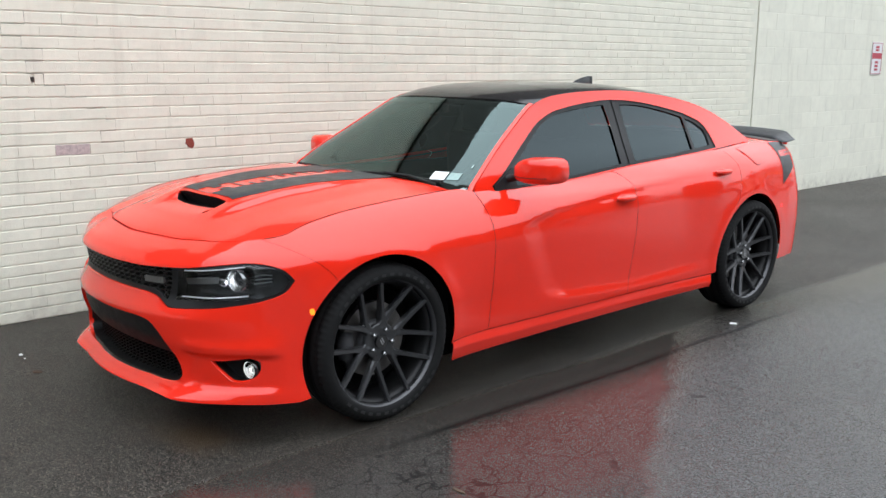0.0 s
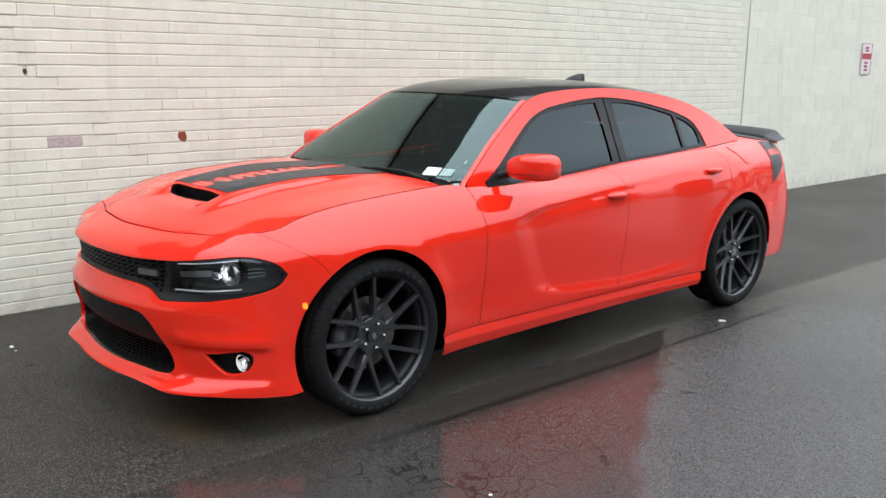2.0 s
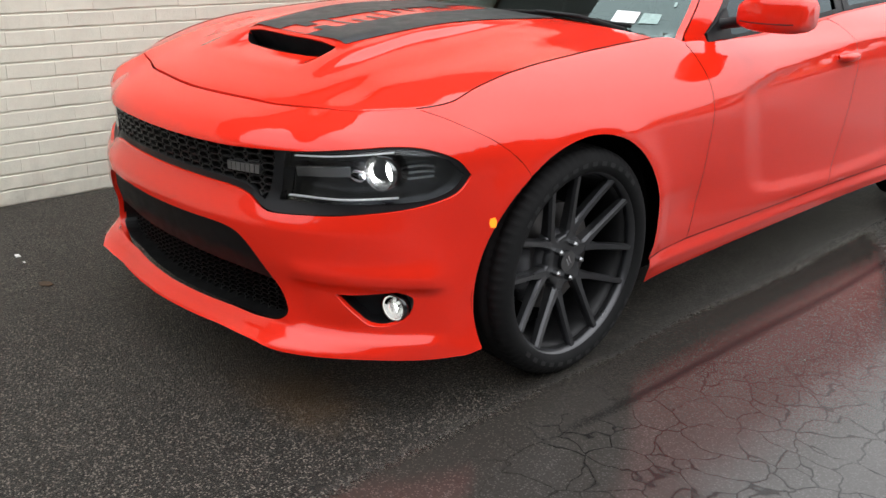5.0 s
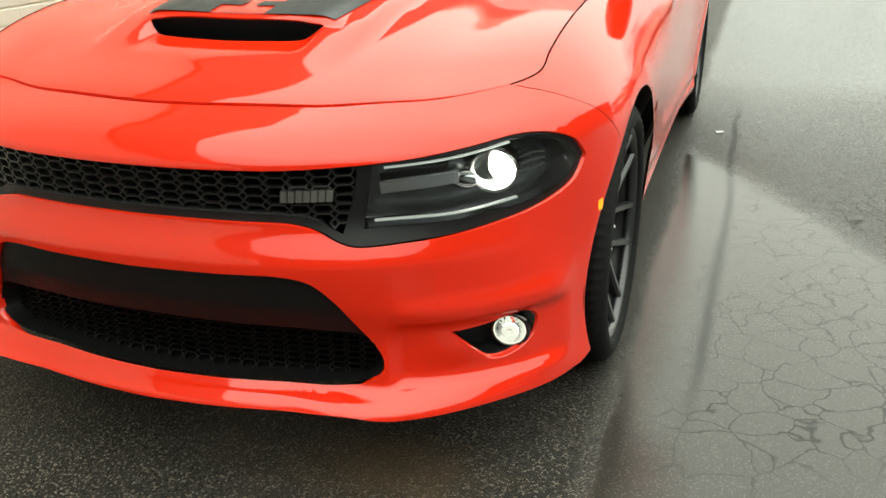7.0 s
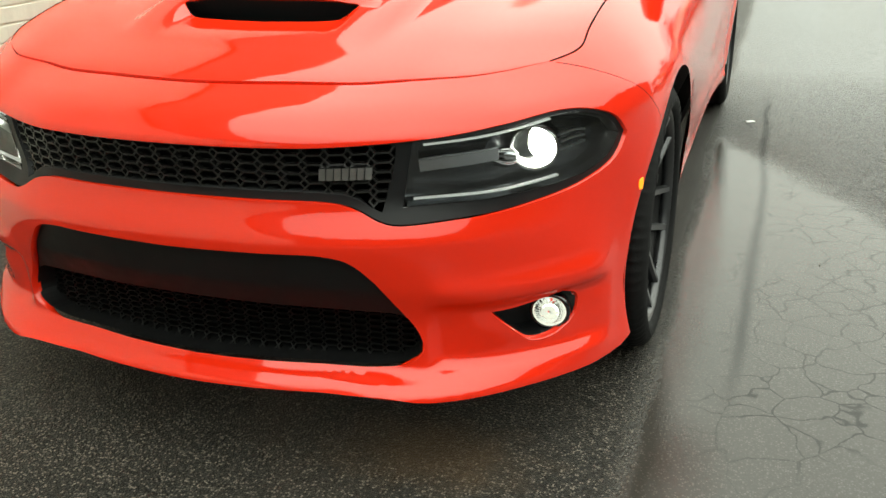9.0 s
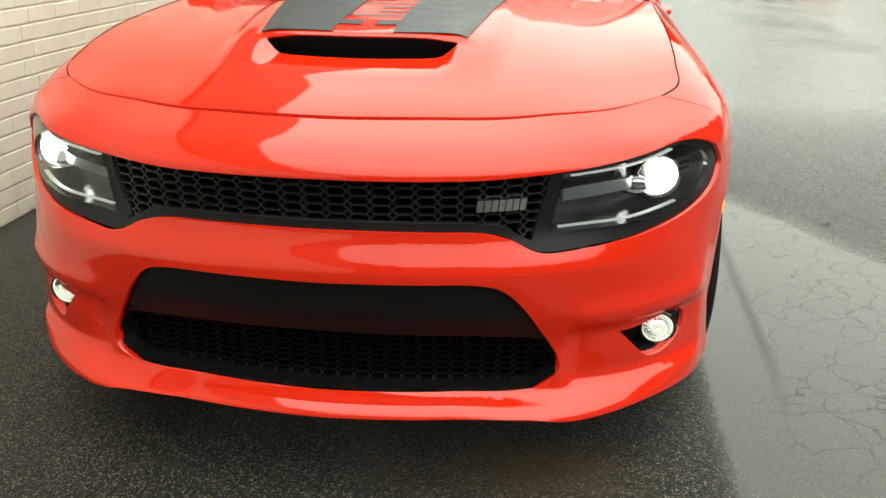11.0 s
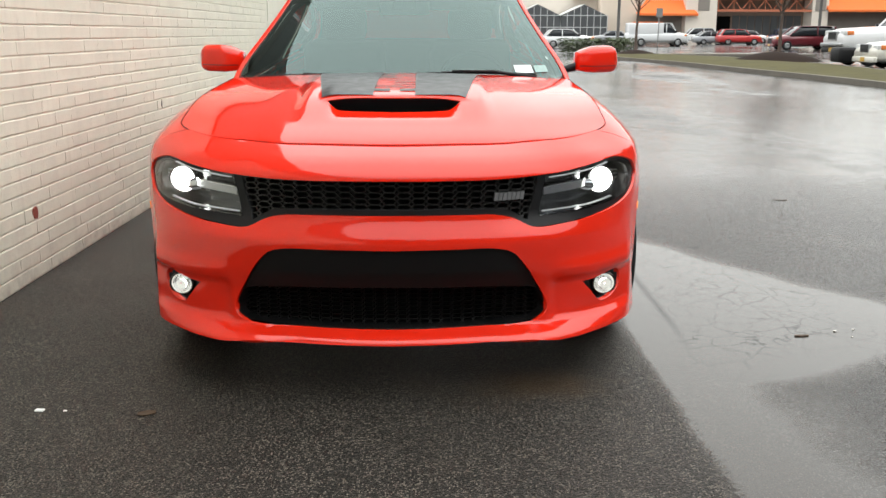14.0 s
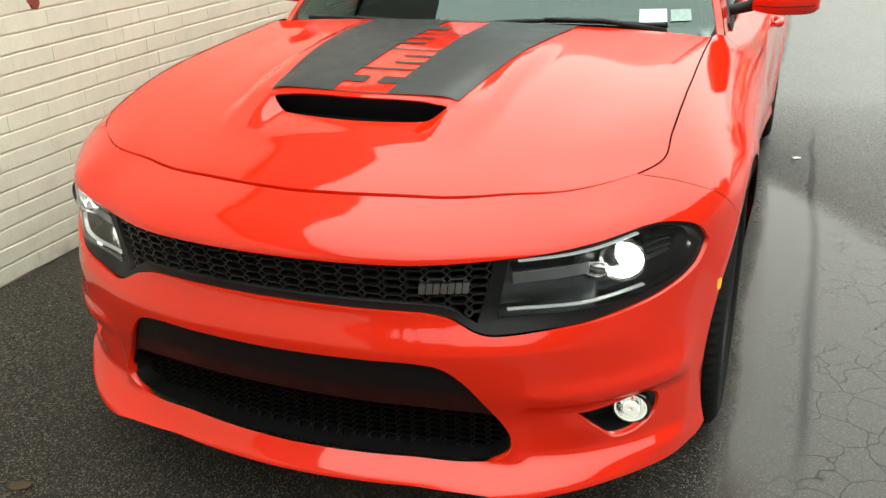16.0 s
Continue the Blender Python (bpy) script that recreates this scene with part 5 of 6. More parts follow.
    pale = n.mix(n.range(stone.outputs["Distance"], .25, .65), pale, (.022, .0215, .0205))
    pale = n.mix(n.range(blotch, .40, .72, 0, .45), pale, (.034, .0345, .0355))
    # the asphalt's colour is darkened in a band along and under the car's side
    dark_band = n.math("ADD", x, n.math("MULTIPLY", n.math("SUBTRACT", n.noise(3.0, 4, .6, p), .5), .22))
    dark_band = n.math("MULTIPLY", n.math("MULTIPLY", n.range(dark_band, .66, .92), n.range(dark_band, 1.12, 1.22, 1, 0)), n.math("MULTIPLY", n.range(y, -.35, .2), n.range(y, 3.2, 4.2, 1, 0)))
    brown = n.mix(n.math("MULTIPLY", dark_band, n.range(grain, .35, .65, .72, .50)), n.mix(old, brown, pale), (.010, .009, .008))
    damp = n.mix(n.math("MULTIPLY", wet, n.range(deep, 0, 1, .15, .80)), brown, (.040, .0355, .0315))
    n.to("Base Color", n.mix(crmask, damp, (.006, .006, .006)))
    # stones stand out of the thin film of water nearly everywhere
    poke = n.range(n.math("ADD", n.math("MULTIPLY", grain, .6), n.math("MULTIPLY", tint, .4)), .47, .62)
    poke = n.math("MULTIPLY", n.math("MULTIPLY", poke, n.range(deep, 0, 1, 1, .16)), n.range(x, 2.5, 6.0, 1, .35))
    rough = n.range(n.math("ADD", n.math("MULTIPLY", blotch, .6), n.math("MULTIPLY", grain, .4)), .35, .65, .48, .32)
    film = n.math("ADD", n.range(deep, 0, 1, .20, .035), n.math("MULTIPLY", poke, .36))
    film = n.math("ADD", film, n.math("MULTIPLY", n.range(x, 2.0, 5.0), n.range(streak, .38, .60, .10, -.10)))
    film = n.math("MULTIPLY", film, n.range(n.math("MAXIMUM", n.range(y, 2.0, 4.2), n.range(x, 3.0, 6.0)), 0, 1, 1, .6))
    film = n.math("ADD", film, n.math("MULTIPLY", crmask, .18))
    n.to("Roughness", n.add("Mix", {0: wet, 2: rough, 3: film}).outputs[0])
    n.to("Specular IOR Level", n.math("MULTIPLY", n.range(wet, 0, 1, .22, n.math("MAXIMUM", n.range(deep, 0, 1, .33, .26), n.range(x, 1.4, 4.5, .36, .78))), n.range(crmask, 0, 1, 1, .5)))
    h = n.math("ADD", n.math("MULTIPLY", grain, .5), n.math("MULTIPLY", stone.outputs["Distance"], -.5))
    h = n.math("SUBTRACT", h, n.math("MULTIPLY", crmask, .4))
    even = n.math("MAXIMUM", n.range(y, 2.0, 4.2), n.range(x, 3.0, 6.0))
    calm = n.math("MULTIPLY", wet, n.math("MAXIMUM", n.range(deep, 0, 1, .12, .94), n.range(even, 0, 1, .12, .88)))
    b = n.add("Bump", {"Height": h, "Distance": .009, "Strength": n.range(calm, 0, 1, .95, .0)})
    n.to("Normal", b.outputs[0])
    return m


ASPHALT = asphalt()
bm = bmesh.new()
R = 400
xs = [-R, -60, -20, -6, -2, 0, 2, 6, 12, 30, 80, R]
ys = [-R, -80, -30, -12, -6, -2, 0, 2, 6, 12, 30, 80, 160, R]
grid = [[bm.verts.new((x, y, 0)) for x in xs] for y in ys]
for a, b in zip(grid, grid[1:]):
    for i in range(len(xs) - 1):
        bm.faces.new((a[i], a[i + 1], b[i + 1], b[i]))
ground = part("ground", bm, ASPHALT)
tagged(ground, "dark cracked asphalt, wet with shallow puddles", "asphalt", kind="structure")

# ---- painted brick wall beside the car ----
def wall_paint(name, colour, scale=1.0):
    m = material(name, colour, .62)
    n = Net(m)
    p = n.place()
    sep = n.add("SeparateXYZ", {0: p})
    rnd = n.add("ObjectInfo").outputs["Random"]
    isl = n.add("NewGeometry").outputs["Random Per Island"]
    tone = n.math("ADD", n.math("MULTIPLY", rnd, .5), n.math("MULTIPLY", isl, .5))
    big, mid, fine = n.noise(1.1, 5, .6, p), n.noise(9, 5, .6, p), n.noise(110, 3, .6, p)
    lo, hi = tuple(c * .88 for c in colour), tuple(min(.9, c * 1.05) for c in colour)
    c = n.mix(n.range(n.math("ADD", n.math("MULTIPLY", tone, .35), n.math("MULTIPLY", mid, .65)), .25, .75), lo, hi)
    streak = n.noise(3.0, 5, .65, n.add("Mapping", {"Vector": p, "Scale": (1, 3.5, .25)}).outputs[0])
    c = n.mix(n.range(streak, .56, .78, 0, .22), c, (.34, .31, .24))
    c = n.mix(n.range(n.math("MULTIPLY", n.range(sep.outputs[2], .30, .02), n.range(mid, .35, .7)), .2, 1, 0, .45), c, (.20, .18, .15))
    n.to("Base Color", c)
    n.to("Roughness", n.range(mid, .3, .7, .5, .72))
    n.bump(n.math("ADD", n.math("MULTIPLY", fine, .5), n.math("MULTIPLY", n.noise(38, 3, .6, p), .5)), .35, .004)
    return m


CREAM = wall_paint("cream_painted_brick", (.80, .777, .658))
CREAM2 = wall_paint("cream_painted_block", (.775, .765, .655))
JOINT = wall_paint("painted_mortar", (.745, .735, .622))
REDBRICK = varied("bare_red_brick", (.26, .055, .035), .85, .25, 60, .4, 300)
VOIDBRICK = varied('chipped_hole', (.05, .042, .036), .9, .3, 60, .4, 300)
PINKBRICK = varied("scraped_pink_brick", (.50, .41, .40), .8, .3, 40, .5, 200)
WX = -1.83
WALL_Y0, SEAM, WALL_Y1, WALL_H, FASCIA_H = -14.0, 7.70, 19.0, 2.95, 4.75
wall = part("wall_brick", boxes((WX - .30, WX - .0046, WALL_Y0, SEAM - .012, -.1, WALL_H)), JOINT)
tagged(wall, "cream-painted brick wall with rough courses and a few bare bricks", "wall", kind="structure")
wall2 = part("wall_block", boxes((WX - .30, WX - .0032, SEAM + .012, WALL_Y1, -.1, WALL_H)), JOINT)
tagged(wall2, "cream-painted concrete block wall beyond a joint", "wall", kind="structure")
part("joint_strip", boxes((WX - .06, WX - .02, SEAM - .012, SEAM + .012, 0, WALL_H)), varied("grey_sealant", (.30, .27, .22), .8), wall2, "grey sealant joint")


fascia = part("fascia", boxes((WX - .34, WX + .05, WALL_Y0, WALL_Y1, WALL_H, FASCIA_H), bevel=.02), varied("dark_bronze_metal", (.125, .105, .088), .6, .2, .8, .05, 20))
tagged(fascia, "dark bronze metal fascia above the painted wall", "fascia", kind="structure")

# ---- sign on the wall ----
sign = thing("wall_sign", "white metal parking sign with red marks on the painted wall", "sign", (WX, 10.92, 1.72))
part("plate", boxes((.004, .010, -.165, .165, -.225, .225), bevel=.003), varied("white_sign_metal", (.74, .73, .74), .4, .05, 10, .02), sign, "white plate")
SIGNRED = varied("sign_red", (.45, .045, .07), .5, .1, 20, 0)
part("border", boxes((.010, .0125, -.155, .155, .208, .215), (.010, .0125, -.155, .155, -.215, -.208), (.010, .0125, -.155, -.148, -.208, .208), (.010, .0125, .148, .155, -.208, .208)), SIGNRED, sign, "thin red border")
part("band", boxes((.010, .013, -.14, .14, -.005, .075)), SIGNRED, sign, "red band")
for z0, z1 in ((.10, .13), (.14, .17), (-.07, -.04), (-.12, -.09), (-.17, -.14)):
    part("text_bar", boxes((.010, .0122, -.05, .05, z0, z1)), SIGNRED, sign, "red bar of writing")

# ---- kerbed planting strip ----
GRASS = varied("damp_winter_grass", (.082, .074, .034), .9, .35, 1.2, .5, 60)
KERB = varied("worn_concrete_kerb", (.15, .135, .115), .8, .25, 2.0, .2, 60)
MULCH = varied("dark_mulch", (.024, .015, .012), .95, .3, 3, .6, 40)
MULCH.node_tree.nodes["Principled BSDF"].inputs["Specular IOR Level"].default_value = .1
GRASS.node_tree.nodes["Principled BSDF"].inputs["Specular IOR Level"].default_value = .1
BARK = varied("grey_brown_bark", (.105, .078, .065), .9, .25, 6, .5, 60)
HEDGE = varied("clipped_hedge_leaves", (.055, .075, .030), .8, .4, 8, .3, 60)
front = crom([(10.9, -8), (10.75, 4), (10.6, 16.4), (10.5, 20.7), (10.2, 25.0), (9.84, 31.9), (9.1, 37), (8.45, 41.2), (8.4, 43.8), (9.3, 45.6)], .6)
rear = crom([(14.2, -8), (14.2, 8), (14.4, 23.6), (15.0, 31.4), (14.8, 38), (13.4, 44.5), (11.2, 46.4), (9.3, 45.6)], .6)


def strip_mesh(line, w, z0, z1):
    t = np.gradient(line, axis=0)
    t /= np.linalg.norm(t, axis=1)[:, None]
    m = np.stack([t[:, 1], -t[:, 0]], 1)
    a, b = line, line + m * w
    k = len(line)
    V = [(*p, z) for q in (a, b) for z in (z0, z1) for p in q]
    F = []
    for i in range(k - 1):
        for o, q in ((0, k), (k, 3 * k), (3 * k, 2 * k)):
            F.append((o + i, o + i + 1, q + i + 1, q + i))
    return V, F


V, F = strip_mesh(front, .16, -.02, .13)
tagged(link("kerb", V, F, KERB, None, "", False), "worn grey concrete kerb beside the grass", "kerb", kind="structure")
V, F = strip_mesh(rear, -.16, -.02, .13)
tagged(link("kerb", V, F, KERB, None, "", False), "worn grey concrete kerb behind the grass", "kerb", kind="structure")
ys = np.linspace(-8, 45.2, 60)
fxs, rxs = np.interp(ys, front[:, 1], front[:, 0]) + .15, np.interp(ys, rear[:, 1], rear[:, 0]) - .15
V, F = [], []
for i, (y, a, b) in enumerate(zip(ys, fxs, rxs)):
    for t in np.linspace(0, 1, 8):
        V.append((a + (max(b, a + .1) - a) * t, y, .115 + .07 * math.sin(math.pi * t) + .02 * noise.noise((y * .7, t * 4, 0))))
for i in range(59):
    for j in range(7):
        F.append((i * 8 + j, i * 8 + j + 1, i * 8 + j + 9, i * 8 + j + 8))
tagged(link("grass", V, F, GRASS), "damp yellow-green grass on the planting strip", "grass", kind="stuff")


def mound(x, y, r, h):
    V, F = [(x, y, .14 + h)], []
    for k, (f, g) in enumerate(((.4, .85), (.75, .45), (1, 0))):
        for a in range(24):
            w = 1 + .12 * noise.noise((math.cos(a * .26) * 2, math.sin(a * .26) * 2, x))
            V.append((x + r * f * w * math.cos(a * math.pi / 12), y + r * f * w * math.sin(a * math.pi / 12), .12 + h * g))
    F += [(0, 1 + a, 1 + (a + 1) % 24) for a in range(24)]
    for k in range(2):
        F += [(1 + k * 24 + a, 25 + k * 24 + a, 25 + k * 24 + (a + 1) % 24, 1 + k * 24 + (a + 1) % 24) for a in range(24)]
    return tagged(link("mulch_mound", V, F, MULCH), "low mound of dark mulch round a tree", "mulch")


mound(14.35, 34.0, 1.8, .36)
mound(10.85, 44.3, 1.2, .24)


def bare_tree(x, y, height, lean, seed):
    rng = random.Random(seed)
    t = thing("bare_tree", "leafless young street tree with a dense twiggy crown in mulch", "tree", (x, y, .15), 0, "street trees")
    trunk = bmesh.new()
    h0 = height * .36
    pts = [(lean * h0 * k / 4 + .03 * math.sin(k * 1.3 + seed), .02 * math.cos(k + seed), h0 * k / 4) for k in range(5)]
    tube(trunk, pts, [.10, .075, .062, .055, .05], 10)
    part("trunk", trunk, BARK, t, "", True)
    limbs, twigs = bmesh.new(), bmesh.new()

    def grow(p, d, length, r, depth):
        q = p + d * length * .5 + Vector((rng.uniform(-1, 1), rng.uniform(-1, 1), 0)) * length * .05
        e = q + (d + Vector((rng.uniform(-.2, .2), rng.uniform(-.2, .2), .12))).normalized() * length * .5
        tube(limbs if depth < 2 else twigs, [p, q, e], [r, r * .8, r * .6], 6 if depth < 2 else 4, False)
        if depth == 5:
            return
        for k in range(3):
            a = rng.uniform(0, 2 * math.pi)
            s = rng.uniform(.45, .85)
            nd = (d + Vector((math.cos(a), math.sin(a), rng.uniform(-.15, .45))) * s).normalized()
            o = p + (e - p) * rng.uniform(.45, 1.0)
            grow(o, nd, length * rng.uniform(.58, .78), max(.0085, r * .55), depth + 1)

    top = Vector(pts[-1])
    for k in range(7):
        a = k * 2.4 + seed
        grow(top - Vector((0, 0, .75 * k / 7)), Vector((math.cos(a) * .95, math.sin(a) * .95, .70 + .08 * k)).normalized(), height * (.17 + .01 * (k % 3)), .030, 0)
    grow(top, Vector((0, 0, 1)), height * .24, .055, 0)
    tagged(part("limb", limbs, BARK, t, "", True), kind="stuff")
    tagged(part("twig", twigs, BARK, t, "fine bare twigs", True), kind="stuff")
    return t


bare_tree(10.85, 44.3, 7.2, .01, 3)
bare_tree(14.4, 34.0, 6.6, .03, 8)
# hedge: many small leaf clumps on a low box
rng = random.Random(5)
bm = bmesh.new()
for k in range(2600):
    t, u = rng.random(), rng.uniform(-1, 1)
    w, z = rng.uniform(-.55, .55), rng.uniform(.05, .85)
    c = Vector((8.2 + 5.8 * t + w * .6, 52.5 + 7.0 * t - w * .7, z * (1 + .08 * math.sin(t * 30))))
    a, s = rng.uniform(0, 6.28), rng.uniform(.05, .10)
    d1, d2 = Vector((math.cos(a), math.sin(a), rng.uniform(-.5, .5))) * s, Vector((-math.sin(a), math.cos(a), rng.uniform(-.6, .6))) * s
    bm.faces.new([bm.verts.new(c + q) for q in (d1, d2, -d1, -d2)])
hedge = part("hedge", bm, HEDGE)
tagged(hedge, "low clipped evergreen hedge at the lot's edge", "hedge", kind="stuff")
post = thing("sign_post", "thin grey post with a small sign plate on the grass", "sign post", (11.75, 43.4, .12))
GALV = varied("galvanised_steel", (.32, .33, .34), .5, .1, 10, .05, 200, .8)
part("post", rod([(0, 0, 0), (0, 0, 2.3)], .03, 8), GALV, post)
part("plate", boxes((-.16, .16, -.04, -.03, 1.85, 2.3), bevel=.005), GALV, post)

# second, thin island beyond
island = part("island", boxes((13.5, 21.0, 46.0, 47.2, -.02, .14), bevel=.05), KERB)
tagged(island, "narrow concrete island in the parking lot", "kerb", kind="structure")

# ---- unseen woods, added to close the lot and hold back low sky light ----
WOODS_SCREEN = varied("added_woods_screen", (.060, .058, .050), .95, .35, .35, .3, 4)
pts = crom([(95, 125), (54, 72), (38, 34), (33, 6), (34, -18), (12, -35), (-45, -40)], .7)
V, F = [], []
for i, (x, y) in enumerate(pts):
    h = 14 + 4.0 * noise.noise((i * .075, 3, 0)) + 3.0 * noise.noise((i * .33, 7, 0)) + 1.6 * noise.noise((i * 1.1, 1, 0))
    for k, (o, z) in enumerate(((0, -.2), (.4, h * .6), (1.5, h))):
        V.append((x * (1 + o * .01), y * (1 + o * .01), z))
k = len(pts)
F = [(3 * i + j, 3 * i + 3 + j, 3 * i + 4 + j, 3 * i + 1 + j) for i in range(k - 1) for j in range(2)]
tagged(link("backdrop", V, F, WOODS_SCREEN), "added line of unseen grey-brown woods that screens the low sky", "woods", kind="structure")

# ---- light poles ----
POLE = varied("dark_bronze_pole", (.045, .040, .036), .5, .15, 4, .05)
for i, (x, y, h) in enumerate(((15.1, 70, 9.5), (33.2, 75, 10.5), (39.8, 75, 9.0))):
    lp = thing("light_pole", "tall dark lot lamp post with a boxy head", "lamp post", (x, y, 0), 0, "lot lamps")
    part("pole", rod([(0, 0, 0), (0, 0, h)], [.13, .10], 10), POLE, lp, "", True)
    part("base", rod([(0, 0, 0), (0, 0, .6)], .28, 14), KERB, lp, "concrete base")
    part("lamp_head", boxes((-.10, .75, -.22, .22, h - .35, h - .1), bevel=.04), POLE, lp, "boxy lamp head")

# ---- store across the lot ----
STUCCO = varied("peach_stucco", (.70, .60, .50), .9, .06, .4, .1, 8)
STUCCO2 = varied("pale_stucco", (.74, .67, .59), .9, .06, .4, .1, 8)
AWN = varied("orange_awning", (.80, .17, .035), .75, .08, .6, .05, 10)
SIGNBLOCK = varied("dark_red_sign", (.42, .065, .035), .6, .1, .6, .05, 10)
TRUSS = varied("faded_orange_steel", (.50, .16, .085), .7, .1, .6, .05, 10)
RECESS = varied("brown_recess", (.22, .155, .12), .9, .1, .8, .1, 10)
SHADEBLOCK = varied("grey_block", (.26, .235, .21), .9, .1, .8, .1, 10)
DARKGLASS = material("store_glass", (.09, .095, .10), .25)
STEEL = varied("white_steel_frame", (.55, .56, .56), .5, .05, 2, 0)
store = thing("store", "long peach stucco store with orange awnings and red block sign", "store", (-.65, 130, 0))
part("main_wall", boxes((25.3, 37.0, 0, 30, -.2, 9.1)), STUCCO, store, "peach stucco wall")
part("main_wall", boxes((57.2, 90, 0, 30, -.2, 9.9)), STUCCO, store, "peach stucco wall")
part("low_wall", boxes((8.0, 25.3, 3, 30, -.2, 6.1), (21.5, 25.3, 1.5, 30, 6.0, 7.6)), STUCCO2, store, "pale side wall")
part("raised_front", boxes((37.0, 57.2, -2.0, 30, 6.1, 12.0)), STUCCO2, store, "raised pale front")
part("front_pier", boxes((37.0, 41.4, -1.99, 30, -.2, 6.1)), STUCCO2, store, "pale stucco pier")
part("front_pier", boxes((54.9, 57.2, -1.99, 30, -.2, 6.1)), STUCCO2, store, "pale stucco pier")
part("cornice", boxes((36.8, 57.4, -2.3, 30, 12.0, 12.5)), SHADEBLOCK, store)
part("parapet", boxes((25.2, 37.0, -.2, .3, 9.1, 9.3), (57.2, 90, -.2, .3, 9.9, 10.1)), SHADEBLOCK, store)
part("entrance", boxes((41.4, 54.9, 1.0, 1.6, -.2, 6.1)), RECESS, store, "recessed entrance wall")
for k in range(9):
    part("entrance_pane", boxes((44.6 + k * 1.12, 45.6 + k * 1.12, .92, 1.0, .2, 3.7)), DARKGLASS, store, "dark glass pane")
part("entrance_door", boxes((42.4, 44.3, .9, 1.0, 0, 3.6)), VOID, store, "dark doorway")
bm = boxes((41.4, 54.9, -1.9, -1.7, 4.2, 4.5), (41.4, 54.9, -1.9, -1.7, 5.8, 6.0))
for k in range(6):
    x0 = 41.6 + k * 2.22
    tube(bm, [(x0, -1.8, 5.8), (x0 + 1.1, -1.8, 4.4)], .055, 4)
    tube(bm, [(x0 + 2.2, -1.8, 5.8), (x0 + 1.1, -1.8, 4.4)], .055, 4)
    tube(bm, [(x0, -1.8, 5.8), (x0, -1.8, 4.4)], .05, 4)
part("truss", bm, TRUSS, store, "faded red-orange steel truss")


def awning(x0, x1, y0, z0, z1, taper):
    bm = bmesh.new()
    a = [bm.verts.new(c) for c in ((x0, y0 - 2.6, z0), (x1, y0 - 2.6, z0), (x1 - taper, y0, z1), (x0 + taper, y0, z1), (x0, y0, z0), (x1, y0, z0), (x0, y0 - 2.6, z0 - .3), (x1, y0 - 2.6, z0 - .3))]
    for f in ((0, 1, 2, 3), (0, 3, 4), (1, 5, 2), (6, 7, 1, 0)):
        bm.faces.new([a[i] for i in f])
    part("awning", bm, AWN, store, "orange awning")


awning(30.3, 38.6, -.1, 3.9, 5.8, 1.4)
awning(56.9, 84, -.1, 4.5, 6.4, .2)
part("shop_front", boxes((30.5, 37.0, -.12, -.02, -.2, 3.8)), SHADEBLOCK, store, "shaded block wall")
part("shop_front", boxes((57.4, 84, -.12, -.02, -.2, 4.4)), SHADEBLOCK, store, "shaded block wall")
for x0, z0, w, h in ((38.7, 4.3, 1.6, 1.9), (55.3, 4.3, 1.5, 1.9), (27.0, 6.8, 1.2, 1.5), (63.6, 7.2, 1.2, 1.4)):
    part("wall_vent", boxes((x0, x0 + w, -2.06 if 37 < x0 < 57 else -.06, 0, z0, z0 + h), bevel=.03), SHADEBLOCK, store, "grey louvre")
# sign: plain red blocks in three groups, dark-edged
for x0, n, w in ((39.6, 3, 1.18), (44.3, 4, 1.22), (50.3, 5, 1.22)):
    for k in range(n):
        part("sign_block", boxes((x0 + k * w, x0 + k * w + w * .78, -2.35, -2.0, 7.85, 9.25), bevel=.08), SIGNBLOCK, store, "dark red sign block")
# glazed garden centre with a zig-zag roof
gc = thing("garden_house", "glazed garden house with white frame and gabled roof", "greenhouse", (-.65, 126, 0))
for i in range(2):
    x0 = 12.55 + i * 6.5
    bm = bmesh.new()
    a = [bm.verts.new(c) for c in ((x0, 0, 3.55), (x0 + 3.25, 0, 5.05), (x0 + 6.5, 0, 3.55), (x0, 6, 3.55), (x0 + 3.25, 6, 5.05), (x0 + 6.5, 6, 3.55))]
    bm.faces.new((a[0], a[1], a[4], a[3]))
    bm.faces.new((a[1], a[2], a[5], a[4]))
    part("roof", bm, STEEL, gc, "white roof pitch")
    bm = bmesh.new()
    a = [bm.verts.new(c) for c in ((x0, .05, 0), (x0 + 6.5, .05, 0), (x0 + 6.5, .05, 3.55), (x0 + 3.25, .05, 4.95), (x0, .05, 3.55))]
    bm.faces.new(a)
    part("glazing", bm, DARKGLASS, gc, "dark glazing")
    for k in range(8):
        part("mullion", boxes((x0 + k * .93 - .04, x0 + k * .93 + .04, -.04, .02, 0, 3.5 + 1.4 * (1 - abs(k - 3.5) / 3.5))), STEEL, gc)
    part("rail", boxes((x0, x0 + 6.5, -.05, .02, 1.9, 2.0), (x0, x0 + 6.5, -.05, .02, 3.50, 3.60)), STEEL, gc)
# annex beyond the end of the brick wall
annex = thing("annex_building", "beige rendered building with a dark recess beyond the wall", "building", (0, 26, 0))
part("wall", boxes((-14, -1.95, 0, 14, -.2, 6.0), (-1.95, -1.15, 1.5, 12, 2.7, 6.0), (-1.95, -1.55, 1.5, 12, -.2, 2.7)), varied("tan_render", (.50, .40, .29), .9, .08, .8, .1, 12), annex, "tan rendered wall")
part("eave", boxes((-2.5, -.9, -.4, 12.4, 6.0, 6.3)), STUCCO2, annex)
bm = bmesh.new()
tube(bm, [(-2.45, -.15, 3.5), (-1.95, -.15, 2.7)], .12, 4)
part("slanted_trim", bm, STEEL, annex, "white slanted trim")
